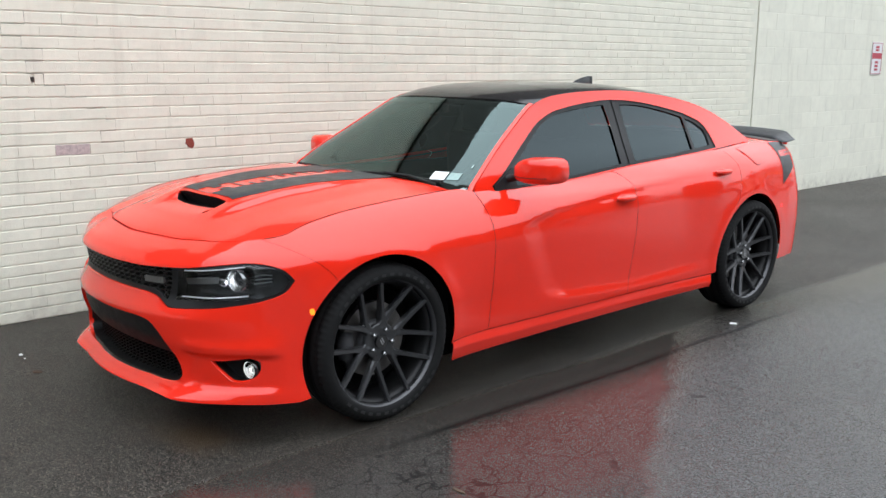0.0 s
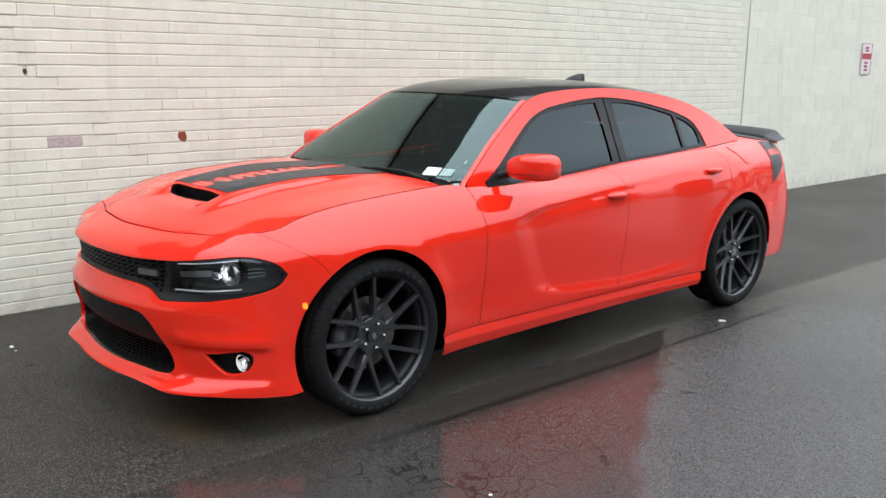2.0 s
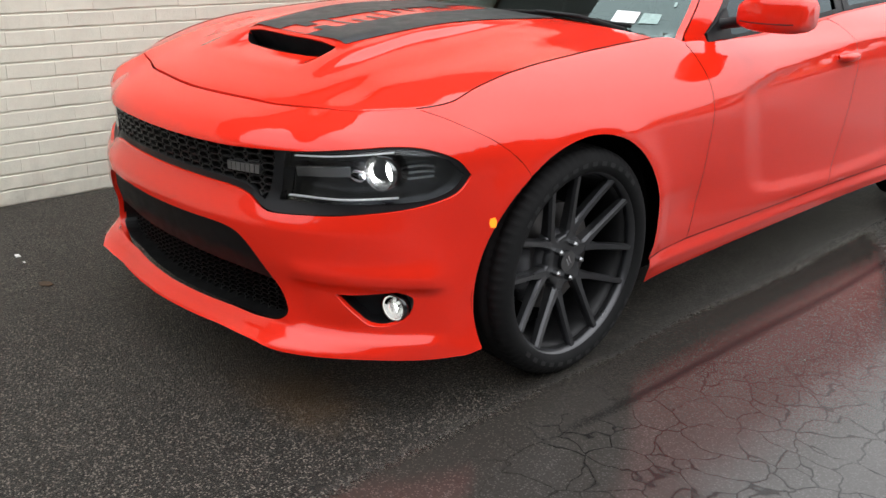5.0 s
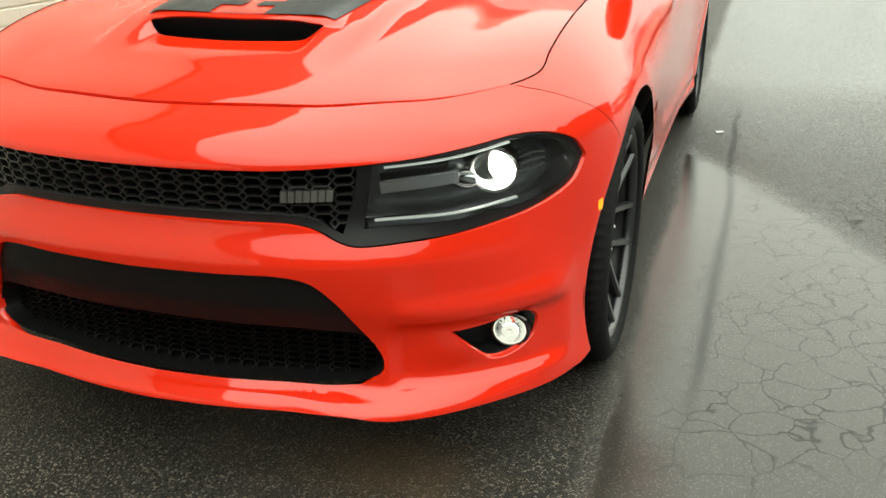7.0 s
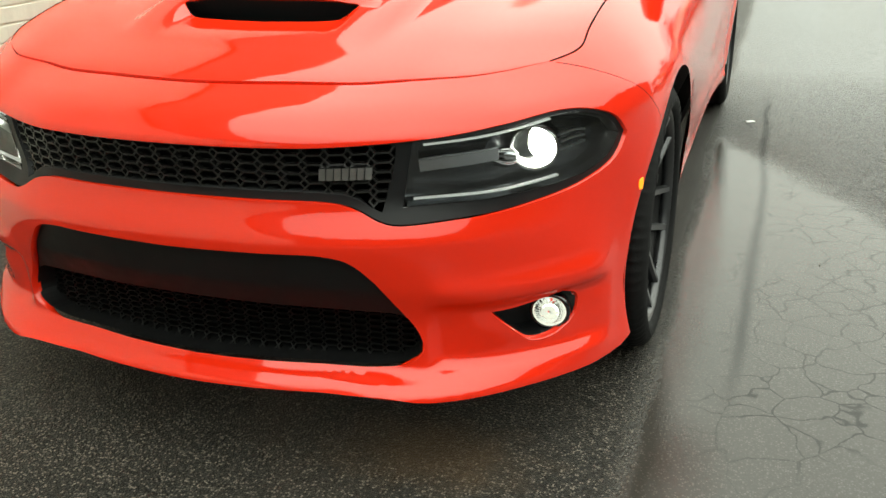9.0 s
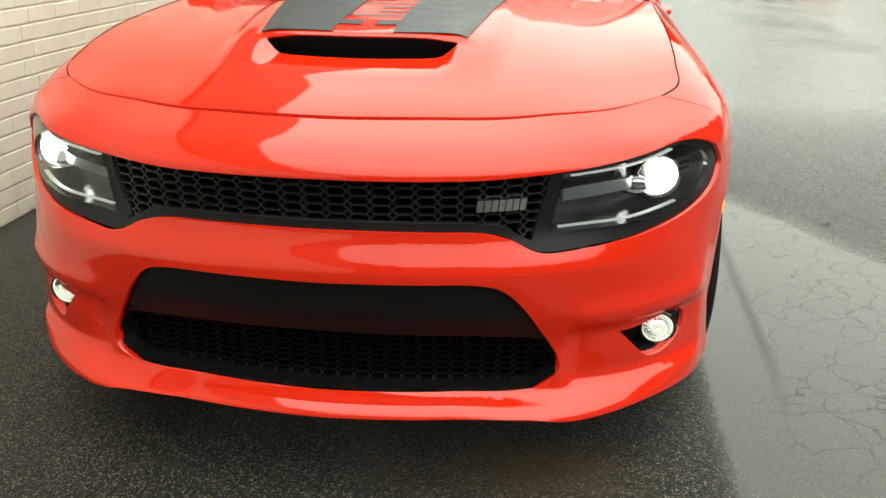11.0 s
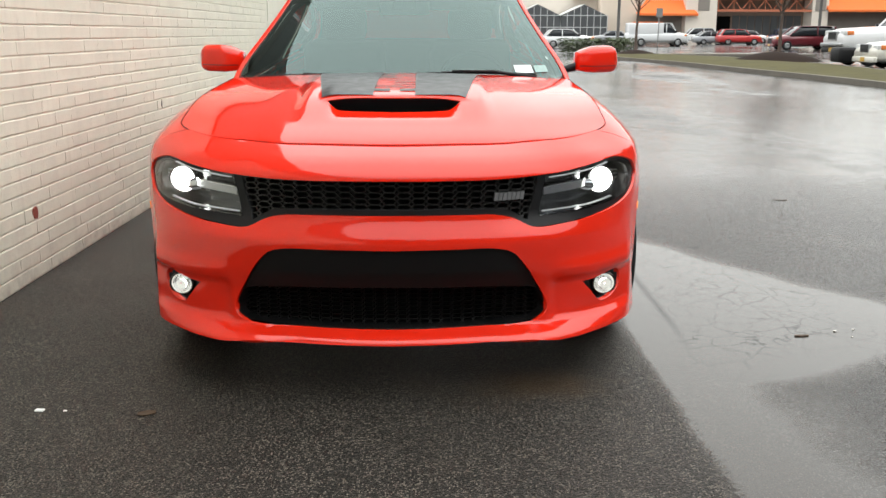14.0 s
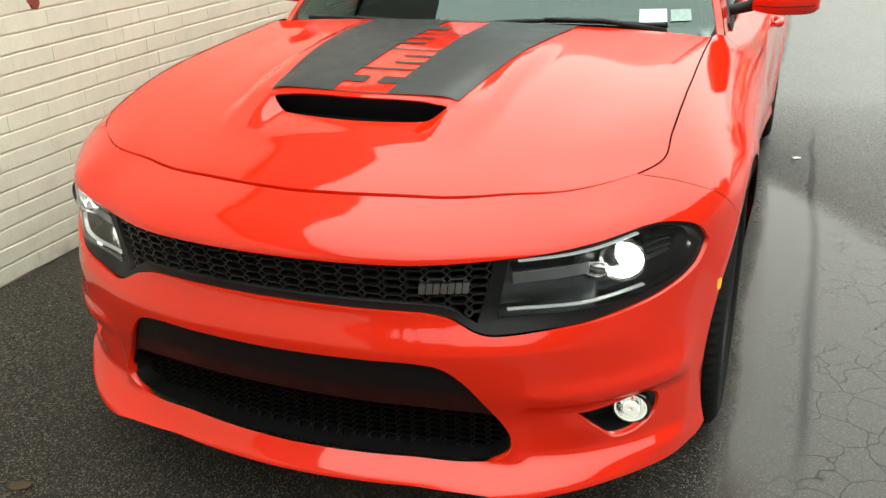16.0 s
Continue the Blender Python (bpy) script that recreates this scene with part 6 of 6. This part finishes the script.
back_wall = part("wall_end", boxes((WX - .30, WX - 12, WALL_Y1 - .3, WALL_Y1, -.1, WALL_H)), CREAM2)
tagged(back_wall, "end of the cream-painted building", "wall", kind="structure")

# ---- parked vehicles ----
CARGLASS = material("car_window", (.02, .024, .028), .08)
CARTYRE = material("car_tyre", (.015, .015, .016), .8)
CARRIM = material("car_rim", (.38, .39, .40), .35, .9)
LAMPWHITE = material("clear_lamp", (.62, .64, .64), .2)
LAMPAMBER = material("amber_lamp", (.75, .22, .06), .3)
PLATE = varied("yellow_plate", (.60, .36, .06), .5, .1, 20, 0)
paints = {}


def car_paint(c):
    if c not in paints:
        paints[c] = material("vehicle_paint", c, .35, 0, .8, .06)
    return paints[c]


def loft(rows, m=16, power=.45):
    """Rounded-box sections along x: rows of (x, z0, z1, half width)."""
    V, F = [], []
    for x, z0, z1, hw in rows:
        for k in range(m):
            a = 2 * math.pi * (k + .5) / m
            c, s = math.cos(a), math.sin(a)
            V.append((x, hw * np.sign(c) * abs(c) ** power, (z0 + z1) / 2 + (z1 - z0) / 2 * np.sign(s) * abs(s) ** power))
    for i in range(len(rows) - 1):
        F += [(i * m + j, i * m + (j + 1) % m, (i + 1) * m + (j + 1) % m, (i + 1) * m + j) for j in range(m)]
    F += [tuple(range(m))[::-1], tuple((len(rows) - 1) * m + j for j in range(m))]
    return V, [f[::-1] for f in F]


def vehicle(name, label, category, at, turn, colour, length, width, sill, belt, roof, hood_z, cabin_x, wheel_r, axles, box_tail=False, grille=""):
    """x forward from the middle. cabin_x: windscreen base, roof front, roof rear, glass rear base."""
    v = thing(name, label, category, (*at, 0), turn, "parked vehicles")
    L, W = length / 2, width / 2
    a, b, c, d = cabin_x
    tail_z = belt if not box_tail else belt + .02
    body = link("body", *loft([(-L, sill + .18, tail_z - .12, W * .86), (-L + .12, sill + .03, tail_z - .02, W * .97), (d, sill, tail_z, W), (a - .1, sill, belt, W), (a + .25, sill, hood_z + .03, W * .99),
                               (L - .45, sill, hood_z - .06, W * .97), (L - .12, sill + .05, hood_z - .16, W * .92), (L, sill + .16, hood_z - .32, W * .84)]), car_paint(colour), v, "painted body", True)
    link("cabin", *loft([(d, belt - .15, belt + .03, W * .80), (c, belt - .15, roof - .02, W * .80), ((b + c) / 2, belt - .15, roof, W * .82), (b, belt - .15, roof - .03, W * .80), (a, belt - .15, belt + .03, W * .82)], 16, .6), CARGLASS, v, "dark windows", True)
    link("roof", *loft([(c + .05, roof - .05, roof + .012, W * .74), ((b + c) / 2, roof - .04, roof + .03, W * .77), (b - .05, roof - .06, roof + .002, W * .74)], 16, .6), car_paint(colour), v, "", True)
    for sy in (1, -1):
        for x0, x1 in ((a, b), (c, d)):
            part("pillar", rod([(x0, sy * W * .82, belt), (x1 if x0 == a else d, sy * W * .78, roof - .02 if x0 == a else belt)], .05, 6) if x0 == a else rod([(c, sy * W * .78, roof - .02), (d, sy * W * .80, belt)], .07, 6), car_paint(colour), v)
        part("pillar", rod([((b + c) / 2, sy * W * .80, roof - .01), ((b + c) / 2 - .03, sy * W * .84, belt)], .045, 6), car_paint(colour), v)
        part("headlight", boxes((L - .34, L - .06, sy * W * .50, sy * W * .90, hood_z - .32, hood_z - .14), bevel=.04), LAMPWHITE, v, "clear headlamp", True)
        part("turn_signal", boxes((L - .40, L - .16, sy * W * .86, sy * W * .965, hood_z - .31, hood_z - .15), bevel=.03), LAMPAMBER, v, "amber lamp", True)
        part("mirror", boxes((a - .25, a - .08, sy * (W + .02), sy * (W + .20), belt + .02, belt + .20), bevel=.04), TRIM, v, "", True)
        for ax in axles:
            w = new("wheel")
            w.parent = v
            w.matrix_basis = pose(ax, sy * (W - .11), wheel_r)
            bm = lathe([(wheel_r * .62, -.11), (wheel_r, -.10), (wheel_r, .10), (wheel_r * .62, .11)], 24, "y")
            part("tyre", bm, CARTYRE, w, "", True)
            bm = lathe([(.02, .10), (wheel_r * .60, .10), (wheel_r * .62, .06), (wheel_r * .62, -.10), (.02, -.10)], 24, "y")
            part("rim", bm, CARRIM, w, "", True)
    if grille == "frame":
        part("grille", boxes((L - .10, L + .03, -W * .40, W * .40, hood_z - .52, hood_z - .16), bevel=.03), CARRIM, v, "chrome grille frame")
        part("grille_mesh", boxes((L + .02, L + .036, -W * .35, W * .35, hood_z - .47, hood_z - .21), bevel=.01), TRIM, v, "black grille mesh")
        part("bumper_bar", boxes((L - .02, L + .09, -W * .92, W * .92, sill + .22, sill + .36), bevel=.04), CARRIM, v, "chrome bumper bar", True)
    elif grille == "bars":
        part("grille", boxes((L - .10, L + .03, -W * .34, W * .34, hood_z - .42, hood_z - .12), bevel=.02), CARRIM, v, "chrome grille frame")
        for k in range(8):
            y0 = -W * .30 + k * W * .60 / 7.4
            part("grille_bar", boxes((L + .028, L + .038, y0, y0 + .035, hood_z - .40, hood_z - .14)), TRIM, v, "dark slot between chrome bars")
    else:
        part("grille", boxes((L - .05, L + .005, -W * .42, W * .42, sill + .22, hood_z - .24), bevel=.02), TRIM, v, "dark grille")
    part("bumper", boxes((L - .10, L + .05, -W * .88, W * .88, sill + .0, sill + .20), bevel=.05), TRIM if category == "pickup" else car_paint(colour), v, "", True)
    part("licence_plate", boxes((L + .05, L + .06, -.15, .15, sill + .03, sill + .18)), PLATE, v, "yellow plate")
    return v


WHITE, CREAMW, RED, MAROON, SILV, NAVY = (.72, .73, .74), (.70, .68, .61), (.50, .02, .02), (.13, .008, .016), (.30, .31, .33), (.02, .03, .09)
vehicle("pickup", "white pickup truck with dark grille facing the grass", "pickup", (18.72, 32.4), 180, WHITE, 5.7, 2.0, .50, 1.40, 2.10, 1.47, (.75, .15, -1.0, -1.25), .39, (1.75, -1.75), grille="frame")
vehicle("sedan", "off-white sedan with upright grille facing the grass", "car", (18.32, 29.2), 180, CREAMW, 5.3, 1.92, .22, .92, 1.40, .98, (.85, .2, -1.1, -1.9), .33, (1.55, -1.4), grille="bars")
vehicle("minivan", "dark red minivan on the wet lot", "minivan", (28.27, 66), 180, MAROON, 5.0, 1.95, .25, 1.05, 1.75, 1.10, (1.35, .55, -2.0, -2.4), .34, (1.5, -1.5), True)
vehicle("van", "white cargo van seen from the side", "van", (21.55, 84), 0, WHITE, 5.7, 2.0, .35, 1.25, 2.12, 1.25, (1.75, 1.2, .35, .2), .37, (1.85, -1.6), True)
part("cargo_box", boxes((-2.75, .5, -.93, .93, 1.0, 2.12), bevel=.08), car_paint(WHITE), bpy.data.objects["van"], "windowless cargo side", True)
part("ladder_rack", boxes((-2.2, .4, -.7, .7, 2.18, 2.24), (-1.6, -1.5, -.7, .7, 2.1, 2.2), (0, .1, -.7, .7, 2.1, 2.2)), AWN, bpy.data.objects["van"], "orange roof rack")
vehicle("suv", "bright red estate car on the wet lot", "car", (32.73, 94), 0, RED, 4.5, 1.85, .28, 1.02, 1.62, 1.05, (1.0, .45, -1.7, -2.1), .34, (1.4, -1.35), True)
vehicle("suv", "white sport utility car near the store", "car", (31.08, 104), 180, WHITE, 4.7, 1.9, .30, 1.10, 1.78, 1.15, (1.1, .45, -1.8, -2.2), .36, (1.4, -1.4), True)
vehicle("sedan", "silver sedan near the garden house", "car", (21.08, 104), 180, SILV, 4.7, 1.85, .22, .92, 1.43, .95, (.8, .1, -1.1, -1.8), .32, (1.4, -1.35))
vehicle("sedan", "dark grey sedan near the garden house", "car", (24.07, 106), 180, (.12, .12, .13), 4.7, 1.85, .22, .92, 1.43, .95, (.8, .1, -1.1, -1.8), .32, (1.4, -1.35))
vehicle("hatchback", "small white car by the store entrance", "car", (40.93, 114), 0, WHITE, 4.2, 1.8, .25, 1.0, 1.55, 1.02, (.9, .3, -1.5, -1.9), .32, (1.3, -1.25), True)
vehicle("pickup", "dark blue pickup by the store entrance", "pickup", (45.62, 116), 90, NAVY, 5.4, 1.95, .40, 1.12, 1.78, 1.15, (.8, .2, -1.0, -1.3), .38, (1.7, -1.7))
vehicle("sedan", "grey sedan between larger cars", "car", (30.72, 96), 0, SILV, 4.5, 1.8, .22, .92, 1.42, .95, (.8, .1, -1.1, -1.8), .32, (1.35, -1.3))
vehicle("hatchback", "pale car beyond the hedge", "car", (11.44, 72), 0, WHITE, 4.3, 1.8, .25, .95, 1.48, 1.0, (.9, .3, -1.4, -1.9), .32, (1.3, -1.3))
# low drum beside the pickup
drum = thing("black_bin", "black plastic bin lying before the white pickup", "bin", (15.7, 30.9, 0))
part("bin_body", boxes((-.35, .35, -.45, .45, .16, .72), bevel=.12), TRIM, drum, "", True)


# ---- litter on the ground ----
def scrap(name, label, category, x, y, pts, h, mat, turn=0):
    t = thing(name, label, category, (x, y, .001), turn, "litter")
    bm = bmesh.new()
    a = [bm.verts.new((*p, h)) for p in pts]
    b = [bm.verts.new((*p, 0)) for p in pts]
    bm.faces.new(a)
    k = len(pts)
    for i in range(k):
        bm.faces.new((a[i], b[i], b[(i + 1) % k], a[(i + 1) % k]))
    part("piece", bm, mat, t)


LEAF = varied("brown_leaf", (.06, .035, .018), .6, .3, 60, .2)
scrap("paper_scrap", "small white paper scrap on dark asphalt", "litter", -1.145, -.945, [(-.014, -.008), (.014, -.010), (.015, .006), (-.013, .009)], .004, PAPER)
scrap("paper_scrap", "tiny white scrap on dark asphalt", "litter", -1.06, -.95, [(-.006, -.004), (.006, -.003), (.005, .004), (-.006, .004)], .003, PAPER)
scrap("paper_scrap", "white scrap on wet asphalt beside the rear wheel", "litter", 1.08, 2.645, [(-.02, -.012), (.025, -.010), (.02, .012), (-.02, .010)], .006, PAPER, 30)
scrap("dead_leaf", "dark brown leaf on the wet asphalt", "leaf", 1.655, -.21, [(-.030, -.004), (0, -.008), (.030, -.003), (.032, .004), (0, .008), (-.028, .005)], .004, LEAF, 5)
scrap("dead_leaf", "dark twig lying on the lot", "leaf", 2.74, 2.89, [(-.05, -.004), (.0, -.010), (.05, -.004), (.05, .005), (-.02, .012)], .004, LEAF, 170)
PEBBLE = varied("white_stone", (.62, .60, .56), .7, .15, 60, .3)
for x, y, s in ((1.819, -.150, .007), (1.905, -.130, .005), (1.86, -.22, .004)):
    scrap("pebble", "small white stone on the wet asphalt", "stone", x, y, [(-s, -s * .5), (-s * .2, -s), (s * .8, -s * .6), (s, s * .3), (s * .2, s), (-s * .7, s * .7)], s * .45, PEBBLE, x * 900 % 90)
# a thin leaf-coloured piece drawn in place of a brown spot
scrap("dead_leaf", "flat brown piece standing for a spot on the asphalt", "leaf", -.79, -.97, [(-.030, -.008), (-.005, -.022), (.028, -.010), (.030, .010), (.002, .020), (-.026, .012)], .003, LEAF, 20)
rng = random.Random(11)
for k in range(26):
    x, y = rng.uniform(-1.7, 3.2), rng.uniform(-2.4, 1.5)
    s = rng.uniform(.002, .0045)
    scrap("grit", "pale bit of grit on the asphalt", "grit", x, y, [(-s, -s), (s, -s * .8), (s * .8, s), (-s, s * .9)], s, KERB, rng.uniform(0, 90))


# ---- bricks and blocks, proud of their joints ----
def brick_verts(l, h, d, rng, ch=.003, seg=3):
    """A slightly uneven brick face with worn, wavy edges, base on the plane x=0."""
    o = lambda s: rng.uniform(-s, s)
    y0, y1, z0, z1 = -l / 2, l / 2, -h / 2, h / 2
    low = [(y0 + (y1 - y0) * k / seg, o(.0014)) for k in range(seg + 1)]
    high = [(y1 + (y0 - y1) * k / seg, o(.0014)) for k in range(seg + 1)]
    rim = [(y, z0 + e, 1) for y, e in low] + [(y, z1 + e, -1) for y, e in high]
    n = len(rim)
    base = [(-.008, y, z) for y, z, s in rim]
    mid = [(d - ch * .6, y, z) for y, z, s in rim]
    top = [(d + o(.0009), y + (ch * .12 if k in (0, n - 1) else -ch * .12 if k in (seg, seg + 1) else 0), z + s * ch * (1.5 if s > 0 else 1.0) + o(.0004)) for k, (y, z, s) in enumerate(rim)]
    f = [(2 * n + k, 2 * n + k + 1, 3 * n - 2 - k, 3 * n - 1 - k) for k in range(seg)]
    for a, b in ((0, n), (n, 2 * n)):
        f += [(a + i, a + (i + 1) % n, b + (i + 1) % n, b + i) for i in range(n)]
    return base + mid + top, f


COURSE, PITCH, GAPZ = .0727, .2185, .0075
rng = random.Random(2)
variants = []
for k in range(10):
    v, f = brick_verts(PITCH + (.0012 if k % 3 else -.0006), COURSE - GAPZ + rng.uniform(-.0015, .0025), .0034 + rng.uniform(-.0005, .0006), rng)
    me = bpy.data.meshes.new("brick")
    me.from_pydata(v, [], f)
    me.materials.append(CREAM)
    variants.append(me)
half_me = bpy.data.meshes.new("brick")
v, f = brick_verts(PITCH / 2 - .003, COURSE - GAPZ, .005, rng)
half_me.from_pydata(v, [], f)
half_me.materials.append(CREAM)
special = {}
OFFZ = .0415
V, F = [], []
near_count = 0
heads = {}
bare = ((.45, 1.02), (-.43, 1.03), (.735, .36), (-.55, 1.50), (3.02, .69))
for row in range(0, 44):
    zc = OFFZ + COURSE * (row - .07)
    if zc > 3.1:
        break
    shift = (row % 2) * PITCH / 2 + rng.uniform(-.03, .03)
    heads[row] = (zc, shift + .08 - PITCH / 2)
    n0 = int((-3.4) / PITCH)
    for c in range(n0, int(SEAM / PITCH)):
        yc = c * PITCH + shift + .08
        if yc + PITCH / 2 > SEAM - .02 or yc < -3.3:
            continue
        if any(abs(yc - b[0]) < PITCH / 2 and abs(zc - b[1]) < COURSE / 2 for b in bare):
            special[(round(yc, 3), round(zc, 3))] = 1
            continue
        if -.75 < yc < 1.35 and .1 < zc < 2.25 and near_count < 300:
            ob = new("brick", variants[rng.randrange(10)])
            ob.parent = wall
            ob.matrix_basis = pose(WX - .004, yc, zc, rng.uniform(-.25, .25), 0, rng.uniform(-.15, .15))
            near_count += 1
        else:
            v, f = brick_verts(PITCH + (.0012 if rng.random() < .7 else -.0006), COURSE - GAPZ + rng.uniform(-.0015, .0025), .0034 + rng.uniform(-.0005, .0006), rng)
            k = len(V)
            V += [(WX - .004 + a, yc + b, zc + d) for a, b, d in v]
            F += [tuple(i + k for i in q) for q in f]
rest = link("far_bricks", V, F, CREAM, wall, "", False)
tagged(rest, kind="stuff")
# bare, broken and scraped bricks
for (yc, zc) in special:
    k = min(range(5), key=lambda i: (bare[i][0] - yc) ** 2 + (bare[i][1] - zc) ** 2)
    by, bz = bare[k]
    if k == 1:
        v, f = brick_verts(PITCH - .004, COURSE - GAPZ, .0015, rng)
        link("brick", [(WX - .004 + a, yc + b, zc + d) for a, b, d in v], f, PINKBRICK, wall, "scraped pink brick", False)
        continue
    # a hole at by splits the brick: painted stubs and a bare red pocket
    w = .036 if k in (0, 2) else .012
    for a0, a1 in ((yc - PITCH / 2 + .002, by - w), (by + w, yc + PITCH / 2 - .002)):
        if k in (0, 2):
            a0, a1 = a0 - (.012 if a0 > by else 0), a1 + (.012 if a1 < by else 0)
        if a1 - a0 > .012:
            v, f = brick_verts(a1 - a0, COURSE - GAPZ, .005, rng)
            link("brick", [(WX - .004 + a, (a0 + a1) / 2 + b, zc + d) for a, b, d in v], f, CREAM, wall, "", False)
    hh = (COURSE - GAPZ) * (.52 if k in (0, 2) else .30)
    ring = []
    for i in range(14):
        a = 2 * math.pi * i / 14
        q = rng.uniform(.72, 1.08)
        cy, cz = math.cos(a), math.sin(a)
        ring.append((w * np.sign(cy) * abs(cy) ** .5 * q * (.45 if cz < -.3 and cy < 0 else 1), hh * np.sign(cz) * abs(cz) ** .5 * q))
    v = [(.0058, b, c) for b, c in ring] + [(-.002, b, c) for b, c in ring]
    f = [tuple(range(14))] + [(i, 14 + i, 14 + (i + 1) % 14, (i + 1) % 14) for i in range(14)]
    link("brick", [(WX - .004 + a, by + b, zc + c) for a, b, c in v], f, REDBRICK if k in (0, 2) else VOIDBRICK, wall, "bare red brick" if k in (0, 2) else "chipped dark hole", False)
# a stepped crack through the joints
crack = bmesh.new()
last = None
for row in sorted(heads, reverse=True):
    zc, h0 = heads[row]
    if not .90 < zc < 1.86:
        continue
    want = np.interp(zc, [.92, 1.10, 1.19, 1.38, 1.49, 1.60, 1.83], [.093, -.018, -.127, -.243, -.452, -.549, -.674])
    y = h0 + PITCH * round((want - h0) / PITCH)
    spans = [(y - .0012, y + .0012, zc - COURSE / 2 + rng.uniform(0, .02), zc + COURSE / 2)]
    if last is not None and abs(y - last) > .01:
        spans.append((min(y, last), max(y, last), zc + COURSE / 2 - .0012, zc + COURSE / 2 + .0012))
    last = y
    for a0, a1, b0, b1 in spans:
        box(crack, WX - .006, WX - .0002, a0, a1, b0, b1)
part("crack", crack, varied("crack_shade", (.24, .215, .175), .9), wall, "dark stepped crack along the joints")
# blocks
BH, BL = .203, .405
variants = []
for k in range(6):
    v, f = brick_verts(BL - .001, BH - .003, .0022 + rng.uniform(-.001, .001), rng)
    me = bpy.data.meshes.new("block")
    me.from_pydata(v, [], f)
    me.materials.append(CREAM2)
    variants.append(me)
V, F, cnt = [], [], 0
for row in range(25):
    for c in range(28):
        y0 = SEAM + .02 + c * BL - (row % 2) * BL / 2
        a0, a1 = max(y0, SEAM + .016), min(y0 + BL, WALL_Y1)
        if a1 - a0 < .05:
            continue
        zc = BH * (row + .5)
        if a1 - a0 > BL - .01 and row < 14 and cnt < 290:
            ob = new("block", variants[rng.randrange(6)])
            ob.parent = wall2
            ob.matrix_basis = pose(WX - .004, (a0 + a1) / 2, zc)
            cnt += 1
        else:
            v, f = brick_verts(a1 - a0 - .001, BH - .003, .0022, rng)
            k = len(V)
            V += [(WX - .004 + a, (a0 + a1) / 2 + b, zc + d) for a, b, d in v]
            F += [tuple(i + k for i in q) for q in f]
tagged(link("far_blocks", V, F, CREAM2, wall2, "", False), kind="stuff")
